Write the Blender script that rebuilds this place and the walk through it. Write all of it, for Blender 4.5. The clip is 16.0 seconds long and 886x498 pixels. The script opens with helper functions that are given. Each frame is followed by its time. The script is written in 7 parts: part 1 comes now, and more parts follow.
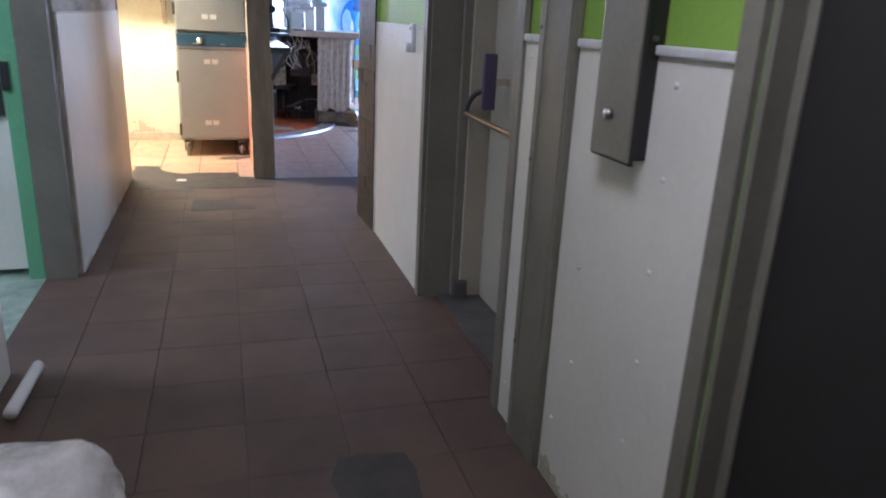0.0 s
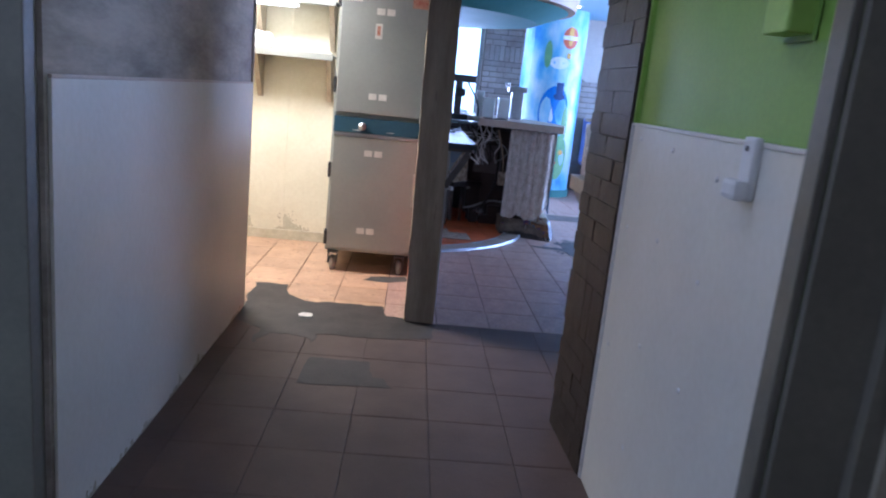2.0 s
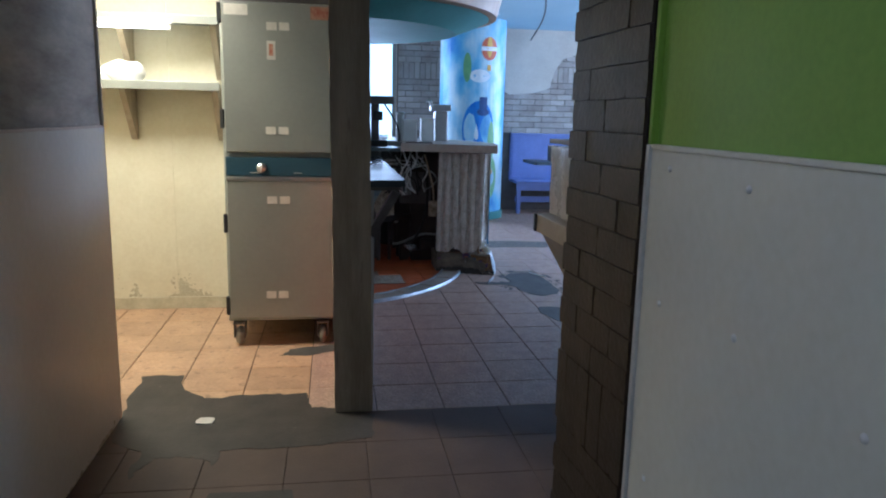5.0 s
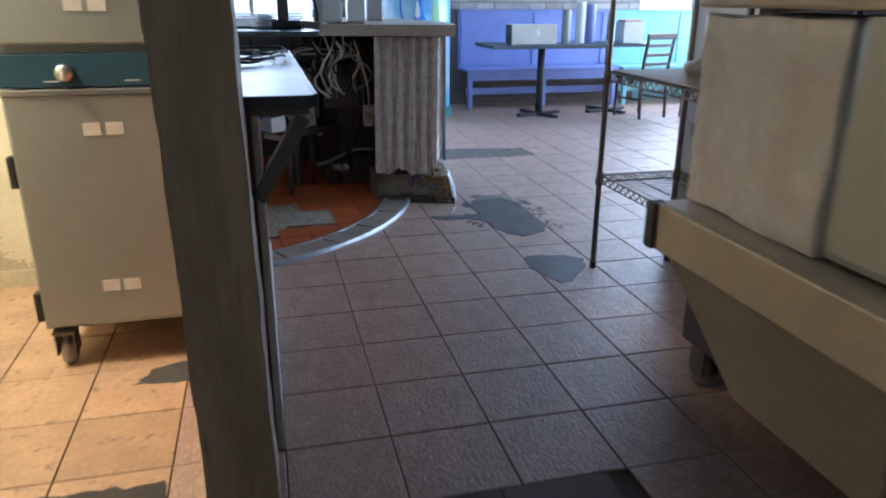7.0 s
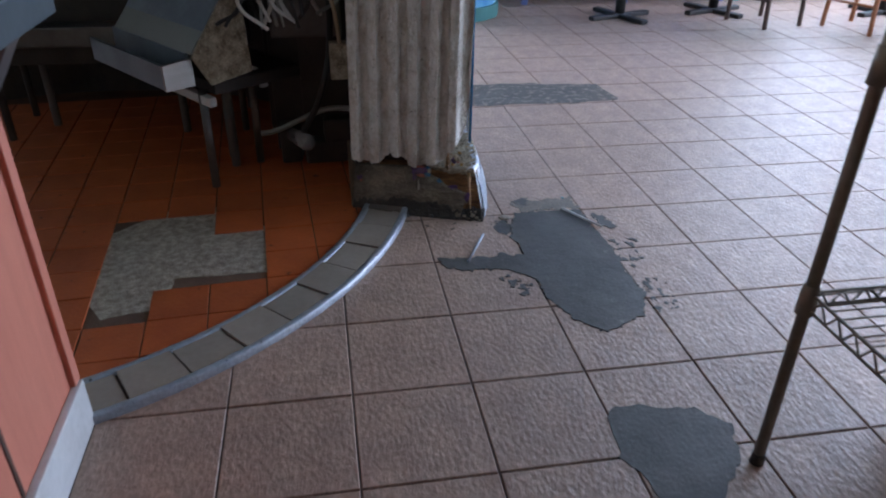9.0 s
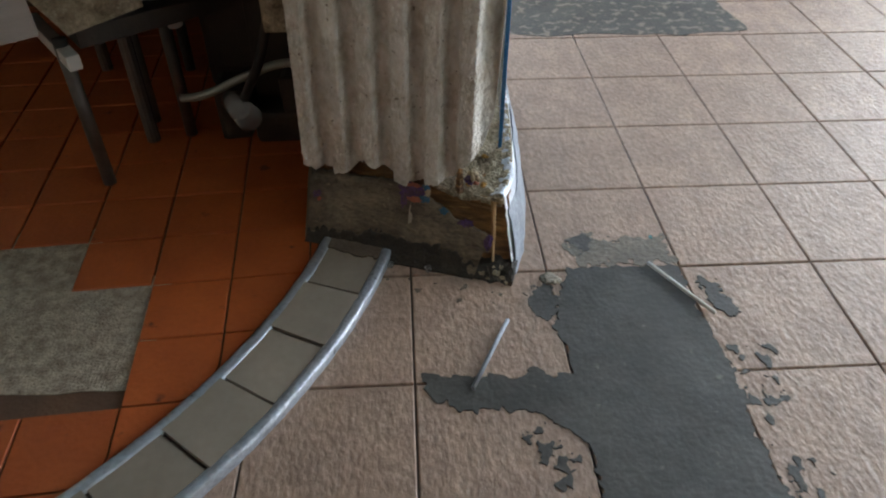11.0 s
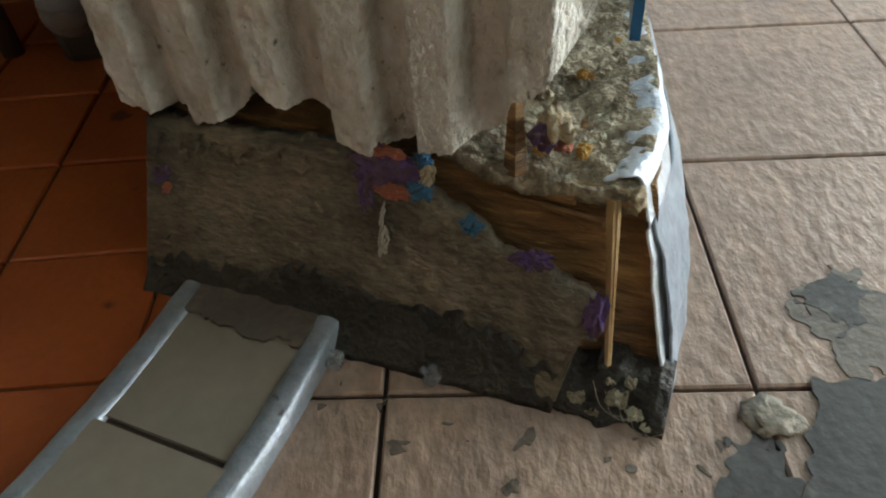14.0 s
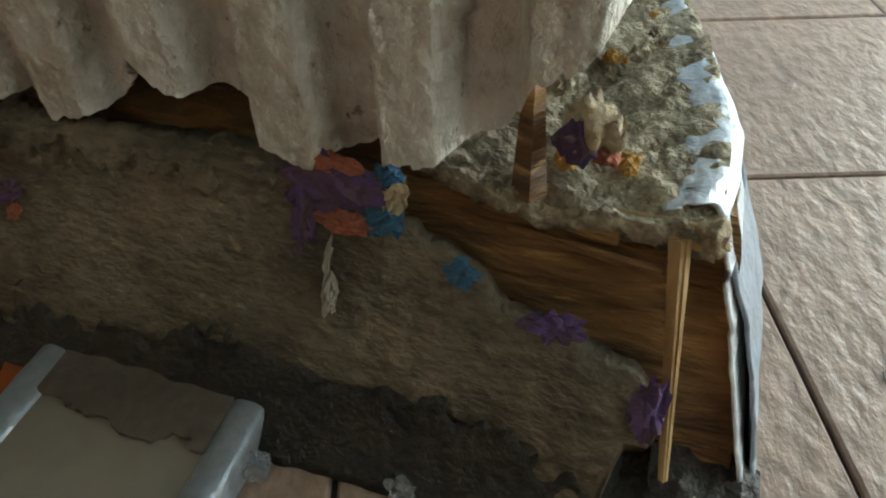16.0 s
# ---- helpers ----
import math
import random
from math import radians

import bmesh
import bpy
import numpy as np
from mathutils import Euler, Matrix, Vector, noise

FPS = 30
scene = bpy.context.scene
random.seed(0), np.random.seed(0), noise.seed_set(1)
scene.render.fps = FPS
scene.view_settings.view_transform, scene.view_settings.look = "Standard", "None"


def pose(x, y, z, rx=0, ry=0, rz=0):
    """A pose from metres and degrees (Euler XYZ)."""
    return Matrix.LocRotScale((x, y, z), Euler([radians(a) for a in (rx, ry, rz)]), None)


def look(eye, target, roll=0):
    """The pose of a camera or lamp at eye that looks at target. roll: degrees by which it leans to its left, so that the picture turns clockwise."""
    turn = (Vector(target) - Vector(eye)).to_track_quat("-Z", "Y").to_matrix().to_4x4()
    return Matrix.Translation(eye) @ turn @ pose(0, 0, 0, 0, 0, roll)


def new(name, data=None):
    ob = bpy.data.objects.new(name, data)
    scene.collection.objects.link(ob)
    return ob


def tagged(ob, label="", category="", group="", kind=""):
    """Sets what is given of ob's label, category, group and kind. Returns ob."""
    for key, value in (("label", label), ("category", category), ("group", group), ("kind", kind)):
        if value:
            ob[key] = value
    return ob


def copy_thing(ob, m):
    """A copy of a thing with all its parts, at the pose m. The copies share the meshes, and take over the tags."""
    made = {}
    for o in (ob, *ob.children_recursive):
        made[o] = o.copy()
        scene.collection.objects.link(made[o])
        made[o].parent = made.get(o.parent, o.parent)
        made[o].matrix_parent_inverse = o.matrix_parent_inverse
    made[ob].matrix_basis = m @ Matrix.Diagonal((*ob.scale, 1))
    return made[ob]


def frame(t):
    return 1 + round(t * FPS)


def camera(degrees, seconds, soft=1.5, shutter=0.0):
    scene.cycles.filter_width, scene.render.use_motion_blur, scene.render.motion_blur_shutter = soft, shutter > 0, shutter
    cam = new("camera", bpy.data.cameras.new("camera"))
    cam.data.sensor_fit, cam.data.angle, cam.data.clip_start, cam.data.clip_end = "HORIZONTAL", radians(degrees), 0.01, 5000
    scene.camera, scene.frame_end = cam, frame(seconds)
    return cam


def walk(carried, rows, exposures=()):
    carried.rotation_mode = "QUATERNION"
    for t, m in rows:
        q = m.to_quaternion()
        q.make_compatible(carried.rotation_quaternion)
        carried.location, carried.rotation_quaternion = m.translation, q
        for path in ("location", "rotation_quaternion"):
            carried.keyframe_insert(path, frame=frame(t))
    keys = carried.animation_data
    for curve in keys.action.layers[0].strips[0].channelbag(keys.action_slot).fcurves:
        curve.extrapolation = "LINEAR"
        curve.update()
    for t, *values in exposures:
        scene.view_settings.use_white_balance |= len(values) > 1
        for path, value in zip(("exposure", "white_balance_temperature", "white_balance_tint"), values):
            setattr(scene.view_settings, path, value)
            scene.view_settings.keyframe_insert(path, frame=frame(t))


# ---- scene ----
cam = camera(63.5, 16.0, soft=2.0, shutter=0.3)
PATH = [
    (0, (-0.015, 0.83, 1.287), (0.553, 2.648, 0.673), 2.8),
    (0.5, (0.034, 1.267, 1.283), (0.566, 3.102, 0.695), -0.2),
    (1, (0.137, 1.78, 1.274), (0.391, 3.688, 0.732), 5.0),
    (1.5, (0.132, 2.282, 1.278), (0.344, 4.221, 0.836), 8.1),
    (2, (0.153, 2.759, 1.286), (0.262, 4.709, 0.857), 5.8),
    (2.5, (0.198, 3.181, 1.314), (0.135, 5.133, 0.887), 8.0),
    (3, (0.182, 3.454, 1.334), (0.287, 5.428, 1.03), 2.4),
    (5.5, (0.188, 3.706, 1.284), (0.501, 5.639, 0.88), 1.6),
    (6, (0.28, 4.073, 1.27), (0.535, 5.997, 0.787), -0.2),
    (6.5, (0.315, 4.56, 1.242), (0.751, 6.418, 0.644), 3.2),
    (7, (0.386, 5.127, 1.228), (0.845, 6.957, 0.563), 0.3),
    (7.5, (0.466, 5.698, 1.243), (0.962, 7.485, 0.493), 1.2),
    (8, (0.61, 6.223, 1.254), (1.253, 7.941, 0.457), 2.0),
    (8.5, (0.804, 6.673, 1.232), (1.269, 8.401, 0.338), 1.1),
    (11, (1.287, 8.189, 1.083), (1.383, 9.706, -0.217), 0.4),
    (11.5, (1.354, 8.423, 0.948), (1.356, 9.899, -0.401), -2.1),
    (12, (1.401, 8.608, 0.846), (1.331, 10.053, -0.535), -4.0),
    (12.5, (1.422, 8.759, 0.749), (1.315, 10.157, -0.677), -4.7),
    (13, (1.443, 8.88, 0.661), (1.276, 10.226, -0.809), -6.9),
    (13.5, (1.4, 8.974, 0.593), (1.273, 10.328, -0.874), -5.7),
    (14, (1.377, 9.019, 0.501), (1.263, 10.458, -0.883), -4.9),
    (14.5, (1.364, 9.092, 0.447), (1.291, 10.553, -0.916), -3.7),
    (15, (1.363, 9.158, 0.395), (1.317, 10.617, -0.972), -3.0),
    (15.5, (1.349, 9.173, 0.389), (1.356, 10.642, -0.968), -1.6),
    (16, (1.356, 9.174, 0.388), (1.367, 10.636, -0.977), -1.4),
]
walk(cam, [(t, look(eye, target, roll)) for t, eye, target, roll in PATH],
     [(0.0, 1.4, 5300, 27), (1.0, 1.3, 5000, 28), (1.5, 0.95, 4750, 30), (3.0, 0.25, 4700, 26), (5.5, 0.0, 5100, 13), (6.0, 0.25, 5100, 10), (6.5, 0.2, 5100, 8), (7.0, 0.38, 5600, 17), (7.5, 0.32, 6200, 28), (8.5, 0.2, 5900, 25), (11.0, 0.45, 7400, 15), (13.0, 0.62, 8000, 12), (16.0, 0.75, 7900, 4)])

# ---------------------------------------------------------------- world and lights
world = bpy.data.worlds.new("sky")
scene.world = world
world.use_nodes = True
wn = world.node_tree
sky = wn.nodes.new("ShaderNodeTexSky")
sky.sky_type = "NISHITA"
sky.sun_disc = False
sky.sun_elevation = radians(38)
sky.sun_rotation = radians(110)
wn.nodes["Background"].inputs["Strength"].default_value = 0.12
wn.links.new(sky.outputs["Color"], wn.nodes["Background"].inputs["Color"])

sun = new("sun", bpy.data.lights.new("sun", "SUN"))
sun.data.energy, sun.data.angle, sun.data.color = 2.0, radians(0.6), (1.0, 0.95, 0.88)
sun.matrix_world = look((30, 8, 24), (0, 10, 0))


def area_lamp(name, eye, target, w, h, power, color):
    """A rectangular lamp that stands in an opening or behind a diffuser."""
    d = bpy.data.lights.new(name, "AREA")
    d.shape, d.size, d.size_y, d.energy, d.color = "RECTANGLE", w, h, power, color
    ob = new(name, d)
    ob.matrix_world = look(eye, target)
    return ob


DAY = (0.74, 0.85, 1.0)
area_lamp("window_light_east", (7.35, 11.3, 1.35), (0, 11.3, 0.9), 4.4, 2.0, 270, DAY)
area_lamp("window_light_north", (0.35, 13.22, 1.5), (0.6, 9, 0.8), 1.3, 1.9, 60, DAY)
area_lamp("window_light_north_east", (5.9, 13.22, 1.6), (5.4, 9, 0.6), 1.9, 1.3, 90, DAY)
area_lamp("alcove_tube_light", (-1.005, 8.16, 1.765), (-1.005, 8.19, 0), 0.55, 0.05, 1.3, (1.0, 0.83, 0.46))
area_lamp("alcove_ceiling_light", (-1.025, 7.28, 2.40), (-0.955, 7.50, 0), 0.5, 0.5, 58, (1.0, 0.86, 0.56))
# no corridor or side-room lamp is seen; these are added to brighten both
area_lamp("unseen_corridor_light", (0.072, 1.518, 2.335), (0.072, 1.518, 0), 0.5, 1.1, 5.2, (1.0, 0.96, 0.90))
area_lamp("unseen_corridor_light_2", (0.072, 4.398, 2.335), (0.072, 4.398, 0), 0.5, 1.1, 0.7, (0.95, 0.97, 1.0))
area_lamp("unseen_side_room_light", (-2.136, 3.726, 2.32), (-2.05, 3.8, 0), 0.5, 0.9, 14, (0.85, 0.93, 1.0))


# ---------------------------------------------------------------- materials
def mat(name, c1, c2=None, rough=0.6, metal=0.0, big=2.0, fine=60.0, bump=0.15, spec=0.5, stretch=(1, 1, 1),
        rough2=None, c3=None, spots=0.62, depth=0.004, per_object=0.0, grain=0.14):
    """A surface with large stains between c1 and c2, specks of c3, fine grain and relief."""
    m = bpy.data.materials.new(name)
    m.use_nodes = True
    t = m.node_tree
    n, l = t.nodes, t.links
    b = n["Principled BSDF"]
    b.inputs["Metallic"].default_value = metal
    b.inputs["Specular IOR Level"].default_value = spec
    tc = n.new("ShaderNodeTexCoord")
    mp = n.new("ShaderNodeMapping")
    mp.inputs["Scale"].default_value = stretch
    geo = n.new("ShaderNodeNewGeometry")
    l.new(geo.outputs["Position"], mp.inputs["Vector"])
    a = n.new("ShaderNodeTexNoise")
    a.inputs["Scale"].default_value, a.inputs["Detail"].default_value, a.inputs["Roughness"].default_value = big, 6, 0.65
    f = n.new("ShaderNodeTexNoise")
    f.inputs["Scale"].default_value, f.inputs["Detail"].default_value = fine, 5
    l.new(mp.outputs["Vector"], a.inputs["Vector"])
    l.new(mp.outputs["Vector"], f.inputs["Vector"])
    r = n.new("ShaderNodeValToRGB")
    r.color_ramp.elements[0].position, r.color_ramp.elements[1].position = 0.36, 0.66
    c2 = c2 or tuple(v * 0.75 for v in c1)
    r.color_ramp.elements[0].color, r.color_ramp.elements[1].color = (*c1, 1), (*c2, 1)
    l.new(a.outputs["Fac"], r.inputs["Fac"])
    mx = n.new("ShaderNodeMix")
    mx.data_type, mx.blend_type = "RGBA", "OVERLAY"
    mx.inputs["Factor"].default_value = grain
    l.new(r.outputs["Color"], mx.inputs["A"])
    l.new(f.outputs["Fac"], mx.inputs["B"])
    col = mx.outputs["Result"]
    if c3:
        s = n.new("ShaderNodeTexNoise")
        s.inputs["Scale"].default_value, s.inputs["Detail"].default_value = big * 4.3, 8
        l.new(mp.outputs["Vector"], s.inputs["Vector"])
        sr = n.new("ShaderNodeValToRGB")
        sr.color_ramp.elements[0].position, sr.color_ramp.elements[1].position = spots, spots + 0.08
        l.new(s.outputs["Fac"], sr.inputs["Fac"])
        m2 = n.new("ShaderNodeMix")
        m2.data_type = "RGBA"
        l.new(sr.outputs["Color"], m2.inputs["Factor"])
        l.new(col, m2.inputs["A"])
        m2.inputs["B"].default_value = (*c3, 1)
        col = m2.outputs["Result"]
    if per_object:
        oi = n.new("ShaderNodeObjectInfo")
        hs = n.new("ShaderNodeHueSaturation")
        mr = n.new("ShaderNodeMapRange")
        mr.inputs["To Min"].default_value, mr.inputs["To Max"].default_value = 1 - per_object, 1 + per_object
        l.new(oi.outputs["Random"], mr.inputs["Value"])
        l.new(mr.outputs["Result"], hs.inputs["Value"])
        l.new(col, hs.inputs["Color"])
        col = hs.outputs["Color"]
    l.new(col, b.inputs["Base Color"])
    rr = n.new("ShaderNodeMapRange")
    rr.inputs["To Min"].default_value, rr.inputs["To Max"].default_value = rough, rough2 if rough2 is not None else min(1, rough + 0.15)
    l.new(a.outputs["Fac"], rr.inputs["Value"])
    l.new(rr.outputs["Result"], b.inputs["Roughness"])
    if bump:
        bp = n.new("ShaderNodeBump")
        bp.inputs["Strength"].default_value, bp.inputs["Distance"].default_value = bump, depth
        ad = n.new("ShaderNodeMath")
        ad.operation = "ADD"
        l.new(a.outputs["Fac"], ad.inputs[0])
        l.new(f.outputs["Fac"], ad.inputs[1])
        l.new(ad.outputs[0], bp.inputs["Height"])
        l.new(bp.outputs["Normal"], b.inputs["Normal"])
    return m


def glow(name, color, strength):
    m = bpy.data.materials.new(name)
    m.use_nodes = True
    b = m.node_tree.nodes["Principled BSDF"]
    b.inputs["Base Color"].default_value = (*color, 1)
    b.inputs["Emission Color"].default_value = (*color, 1)
    b.inputs["Emission Strength"].default_value = strength
    return m


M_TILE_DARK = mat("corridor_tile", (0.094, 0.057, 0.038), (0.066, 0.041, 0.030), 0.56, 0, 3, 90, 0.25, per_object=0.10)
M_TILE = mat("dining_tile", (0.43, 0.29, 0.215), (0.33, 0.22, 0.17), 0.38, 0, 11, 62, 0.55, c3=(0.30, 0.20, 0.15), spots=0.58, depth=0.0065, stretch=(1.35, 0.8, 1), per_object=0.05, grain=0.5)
# alcove floor: hall tile with the yellow lamp's warmth in its colour, dirtier specks
M_TILE_WARM = mat("lamp_warmed_tile", (0.47, 0.30, 0.175), (0.37, 0.235, 0.14), 0.42, 0, 5, 55, 0.5, c3=(0.25, 0.155, 0.095), spots=0.60, depth=0.005, per_object=0.10, grain=0.3)
M_GROUT = mat("grout", (0.10, 0.072, 0.06), (0.075, 0.054, 0.046), 0.9, 0, 6, 120, 0.5)
M_ORANGE = mat("quarry_tile", (0.52, 0.115, 0.028), (0.42, 0.09, 0.025), 0.42, 0, 5, 90, 0.3, c3=(0.16, 0.04, 0.018), spots=0.67, per_object=0.10)
M_GROUT_PALE = mat("pale_grout", (0.16, 0.085, 0.05), (0.11, 0.06, 0.04), 0.9, 0, 6, 140, 0.4)
M_CEMENT = mat("grey_cement", (0.082, 0.076, 0.069), (0.052, 0.049, 0.045), 0.5, 0, 7, 90, 0.3, c3=(0.17, 0.155, 0.13), spots=0.66, grain=0.3)
M_CEMENT_PALE = mat("bare_screed", (0.36, 0.31, 0.25), (0.27, 0.235, 0.19), 0.85, 0, 7, 160, 0.8, c3=(0.16, 0.14, 0.11), spots=0.60)
M_PEBBLE = mat("pebbly_screed", (0.56, 0.47, 0.36), (0.26, 0.20, 0.15), 0.85, 0, 45, 170, 0.9, c3=(0.16, 0.12, 0.09), spots=0.60, depth=0.008)
M_FRP = mat("white_wall_panel", (0.72, 0.70, 0.61), (0.64, 0.62, 0.54), 0.35, 0, 1.4, 45, 0.12, c3=(0.50, 0.48, 0.42), spots=0.74)
M_PAINT_GREEN = mat("green_paint", (0.24, 0.40, 0.055), (0.21, 0.36, 0.05), 0.42, 0, 2, 70, 0.12)
M_PAINT_GREY = mat("smeared_grey_paint", (0.50, 0.455, 0.38), (0.25, 0.225, 0.185), 0.6, 0, 3.2, 40, 0.25, stretch=(0.6, 0.6, 2.2))
M_PAINT_TAUPE = mat("taupe_door_paint", (0.38, 0.35, 0.265), (0.33, 0.30, 0.225), 0.42, 0, 2, 60, 0.10, c3=(0.20, 0.18, 0.15), spots=0.74)
M_FRAME_GREY = mat("grey_frame_paint", (0.20, 0.186, 0.143), (0.155, 0.144, 0.11), 0.38, 0, 3, 60, 0.12, c3=(0.10, 0.09, 0.08), spots=0.72)
M_FRAME_GREEN = mat("green_frame_paint", (0.16, 0.42, 0.22), (0.13, 0.36, 0.19), 0.4, 0, 3, 60, 0.12)
M_DARK_DOOR = mat("dark_door", (0.022, 0.020, 0.018), (0.016, 0.015, 0.013), 0.45, 0, 2, 50, 0.1)
M_WALL_YELLOW = mat("yellowed_wall_panel", (0.66, 0.62, 0.47), (0.58, 0.53, 0.38), 0.45, 0, 1.6, 50, 0.12, c3=(0.38, 0.33, 0.2), spots=0.73)
M_PLASTER = mat("cream_plaster", (0.60, 0.55, 0.47), (0.52, 0.47, 0.40), 0.7, 0, 2, 60, 0.2)
M_CEIL = mat("ceiling_paint", (0.50, 0.54, 0.56), (0.45, 0.49, 0.52), 0.8, 0, 1, 50, 0.15)
M_STEEL = mat("brushed_steel", (0.50, 0.49, 0.47), (0.42, 0.41, 0.39), 0.30, 1.0, 2, 80, 0.05, stretch=(1, 1, 14))
M_STEEL_DULL = mat("dull_steel", (0.34, 0.355, 0.325), (0.29, 0.305, 0.28), 0.34, 0.45, 1.2, 40, 0.015, stretch=(1, 1, 1), grain=0.06)
M_STEEL_DARK = mat("grimy_steel", (0.20, 0.19, 0.18), (0.13, 0.12, 0.115), 0.45, 0.8, 4, 60, 0.2)
M_CHROME_WIRE = mat("worn_wire", (0.33, 0.29, 0.24), (0.22, 0.19, 0.155), 0.4, 0.8, 8, 80, 0.1)
M_POST = mat("grimy_post_wood", (0.46, 0.39, 0.28), (0.28, 0.235, 0.165), 0.55, 0, 5, 60, 0.5, c3=(0.30, 0.25, 0.19), spots=0.66, stretch=(2.2, 2.2, 0.28), depth=0.004)
M_PINK = mat("salmon_laminate", (0.62, 0.215, 0.135), (0.56, 0.19, 0.12), 0.45, 0, 2, 40, 0.1, stretch=(1, 12, 1))
M_WHITE_TRIM = mat("white_trim", (0.62, 0.62, 0.60), (0.5, 0.5, 0.48), 0.45, 0, 6, 60, 0.2, c3=(0.25, 0.23, 0.2), spots=0.7)
M_BLACK = mat("black_rubber", (0.02, 0.02, 0.02), (0.03, 0.03, 0.03), 0.5, 0, 5, 80, 0.1)
M_NEAR_BLACK = mat("near_black_brown", (0.022, 0.018, 0.016), (0.05, 0.038, 0.03), 0.4, 0, 8, 60, 0.5)
M_BLUE_BAND = mat("blue_control_band", (0.025, 0.075, 0.115), (0.02, 0.06, 0.095), 0.35, 0, 4, 60, 0.05)
M_WHITE = mat("white_plastic", (0.74, 0.74, 0.72), (0.66, 0.66, 0.64), 0.35, 0, 4, 60, 0.05)
M_STICKER = mat("pale_sticker", (0.66, 0.64, 0.58), (0.55, 0.53, 0.48), 0.5, 0, 9, 60, 0.05)
M_RED_STICKER = mat("faded_red_sticker", (0.42, 0.13, 0.08), (0.5, 0.3, 0.2), 0.5, 0, 30, 60, 0.05)
M_BRICK_DARK = mat("dark_brick", (0.034, 0.022, 0.014), (0.020, 0.0135, 0.009), 0.42, 0, 9, 70, 0.4, c3=(0.050, 0.033, 0.022), spots=0.68, depth=0.005, per_object=0.12, grain=0.4)
M_MORTAR_DARK = mat("dark_mortar", (0.020, 0.014, 0.011), (0.014, 0.010, 0.008), 0.9, 0, 12, 90, 0.6)
M_BRICK_PALE = mat("whitewashed_brick", (0.42, 0.38, 0.34), (0.34, 0.29, 0.25), 0.75, 0, 6, 60, 0.6, c3=(0.26, 0.17, 0.12), spots=0.64, per_object=0.22)
M_MORTAR = mat("mortar", (0.20, 0.17, 0.145), (0.15, 0.13, 0.11), 0.9, 0, 9, 90, 0.5)
M_BLUE_BENCH = mat("periwinkle_paint", (0.22, 0.27, 0.56), (0.19, 0.235, 0.50), 0.4, 0, 3, 50, 0.1)
M_TEAL_BENCH = mat("aqua_paint", (0.25, 0.52, 0.52), (0.21, 0.46, 0.46), 0.4, 0, 3, 50, 0.1)
M_WOOD_DARK = mat("dark_wood", (0.075, 0.038, 0.025), (0.05, 0.026, 0.018), 0.4, 0, 4, 50, 0.15, stretch=(1, 1, 0.2))
M_WOOD_ORANGE = mat("orange_wood", (0.33, 0.12, 0.045), (0.25, 0.09, 0.035), 0.4, 0, 4, 50, 0.15, stretch=(1, 1, 0.2))
M_WOOD_BAND = mat("soffit_wood", (0.42, 0.25, 0.13), (0.33, 0.19, 0.10), 0.45, 0, 4, 40, 0.15)
M_TEAL = mat("teal_soffit", (0.055, 0.20, 0.19), (0.045, 0.17, 0.16), 0.6, 0, 2, 50, 0.1)
M_WHITE_PAD = mat("white_padding", (0.62, 0.58, 0.54), (0.55, 0.51, 0.47), 0.6, 0, 3, 40, 0.2)
M_CAP = mat("worn_cap_wood", (0.60, 0.53, 0.45), (0.50, 0.40, 0.32), 0.4, 0, 5, 50, 0.2, c3=(0.30, 0.15, 0.08), spots=0.70)
M_BIN = mat("blue_grey_steel", (0.30, 0.35, 0.40), (0.22, 0.26, 0.30), 0.34, 0.6, 4, 60, 0.1)
M_COUNTER = mat("counter_steel", (0.095, 0.12, 0.13), (0.07, 0.09, 0.098), 0.30, 0.45, 3, 60, 0.05, spec=0.3)
M_TAN_STEEL = mat("tan_grimy_steel", (0.40, 0.355, 0.285), (0.33, 0.29, 0.23), 0.42, 0.5, 4, 60, 0.1, c3=(0.22, 0.18, 0.13), spots=0.7)
M_CARD = mat("cardboard", (0.42, 0.36, 0.27), (0.36, 0.30, 0.22), 0.8, 0, 4, 60, 0.1)
M_WHITEBOARD = mat("pale_box_card", (0.62, 0.60, 0.54), (0.55, 0.53, 0.47), 0.7, 0, 4, 60, 0.1)
M_TAN_BOARD = mat("tan_shelf_board", (0.36, 0.29, 0.19), (0.29, 0.23, 0.15), 0.6, 0, 4, 60, 0.1)
M_COLUMN = mat("warm_white_column", (0.68, 0.65, 0.57), (0.60, 0.57, 0.5), 0.45, 0, 2, 60, 0.1, c3=(0.5, 0.45, 0.36), spots=0.73)
M_BROWN_PANEL = mat("brown_panel", (0.075, 0.048, 0.032), (0.055, 0.036, 0.025), 0.5, 0, 3, 50, 0.1)
M_GREEN_FLOOR = mat("green_marbled_floor", (0.13, 0.20, 0.15), (0.30, 0.36, 0.29), 0.3, 0, 12, 60, 0.1)
M_PLASTIC_WRAP = mat("clear_wrap", (0.62, 0.60, 0.56), (0.46, 0.41, 0.37), 0.2, 0, 9, 40, 0.35, c3=(0.40, 0.24, 0.19), spots=0.68, depth=0.006)
M_SHEET_METAL = mat("peeling_white_sheet", (0.82, 0.79, 0.73), (0.58, 0.535, 0.455), 0.45, 0.0, 21, 95, 1.0, c3=(0.20, 0.15, 0.10), spots=0.655, stretch=(1, 1, 0.85), depth=0.011, grain=0.5)
M_SHEET_SILVER = mat("silver_sheet", (0.60, 0.60, 0.60), (0.5, 0.5, 0.5), 0.30, 0.8, 4, 60, 0.1)
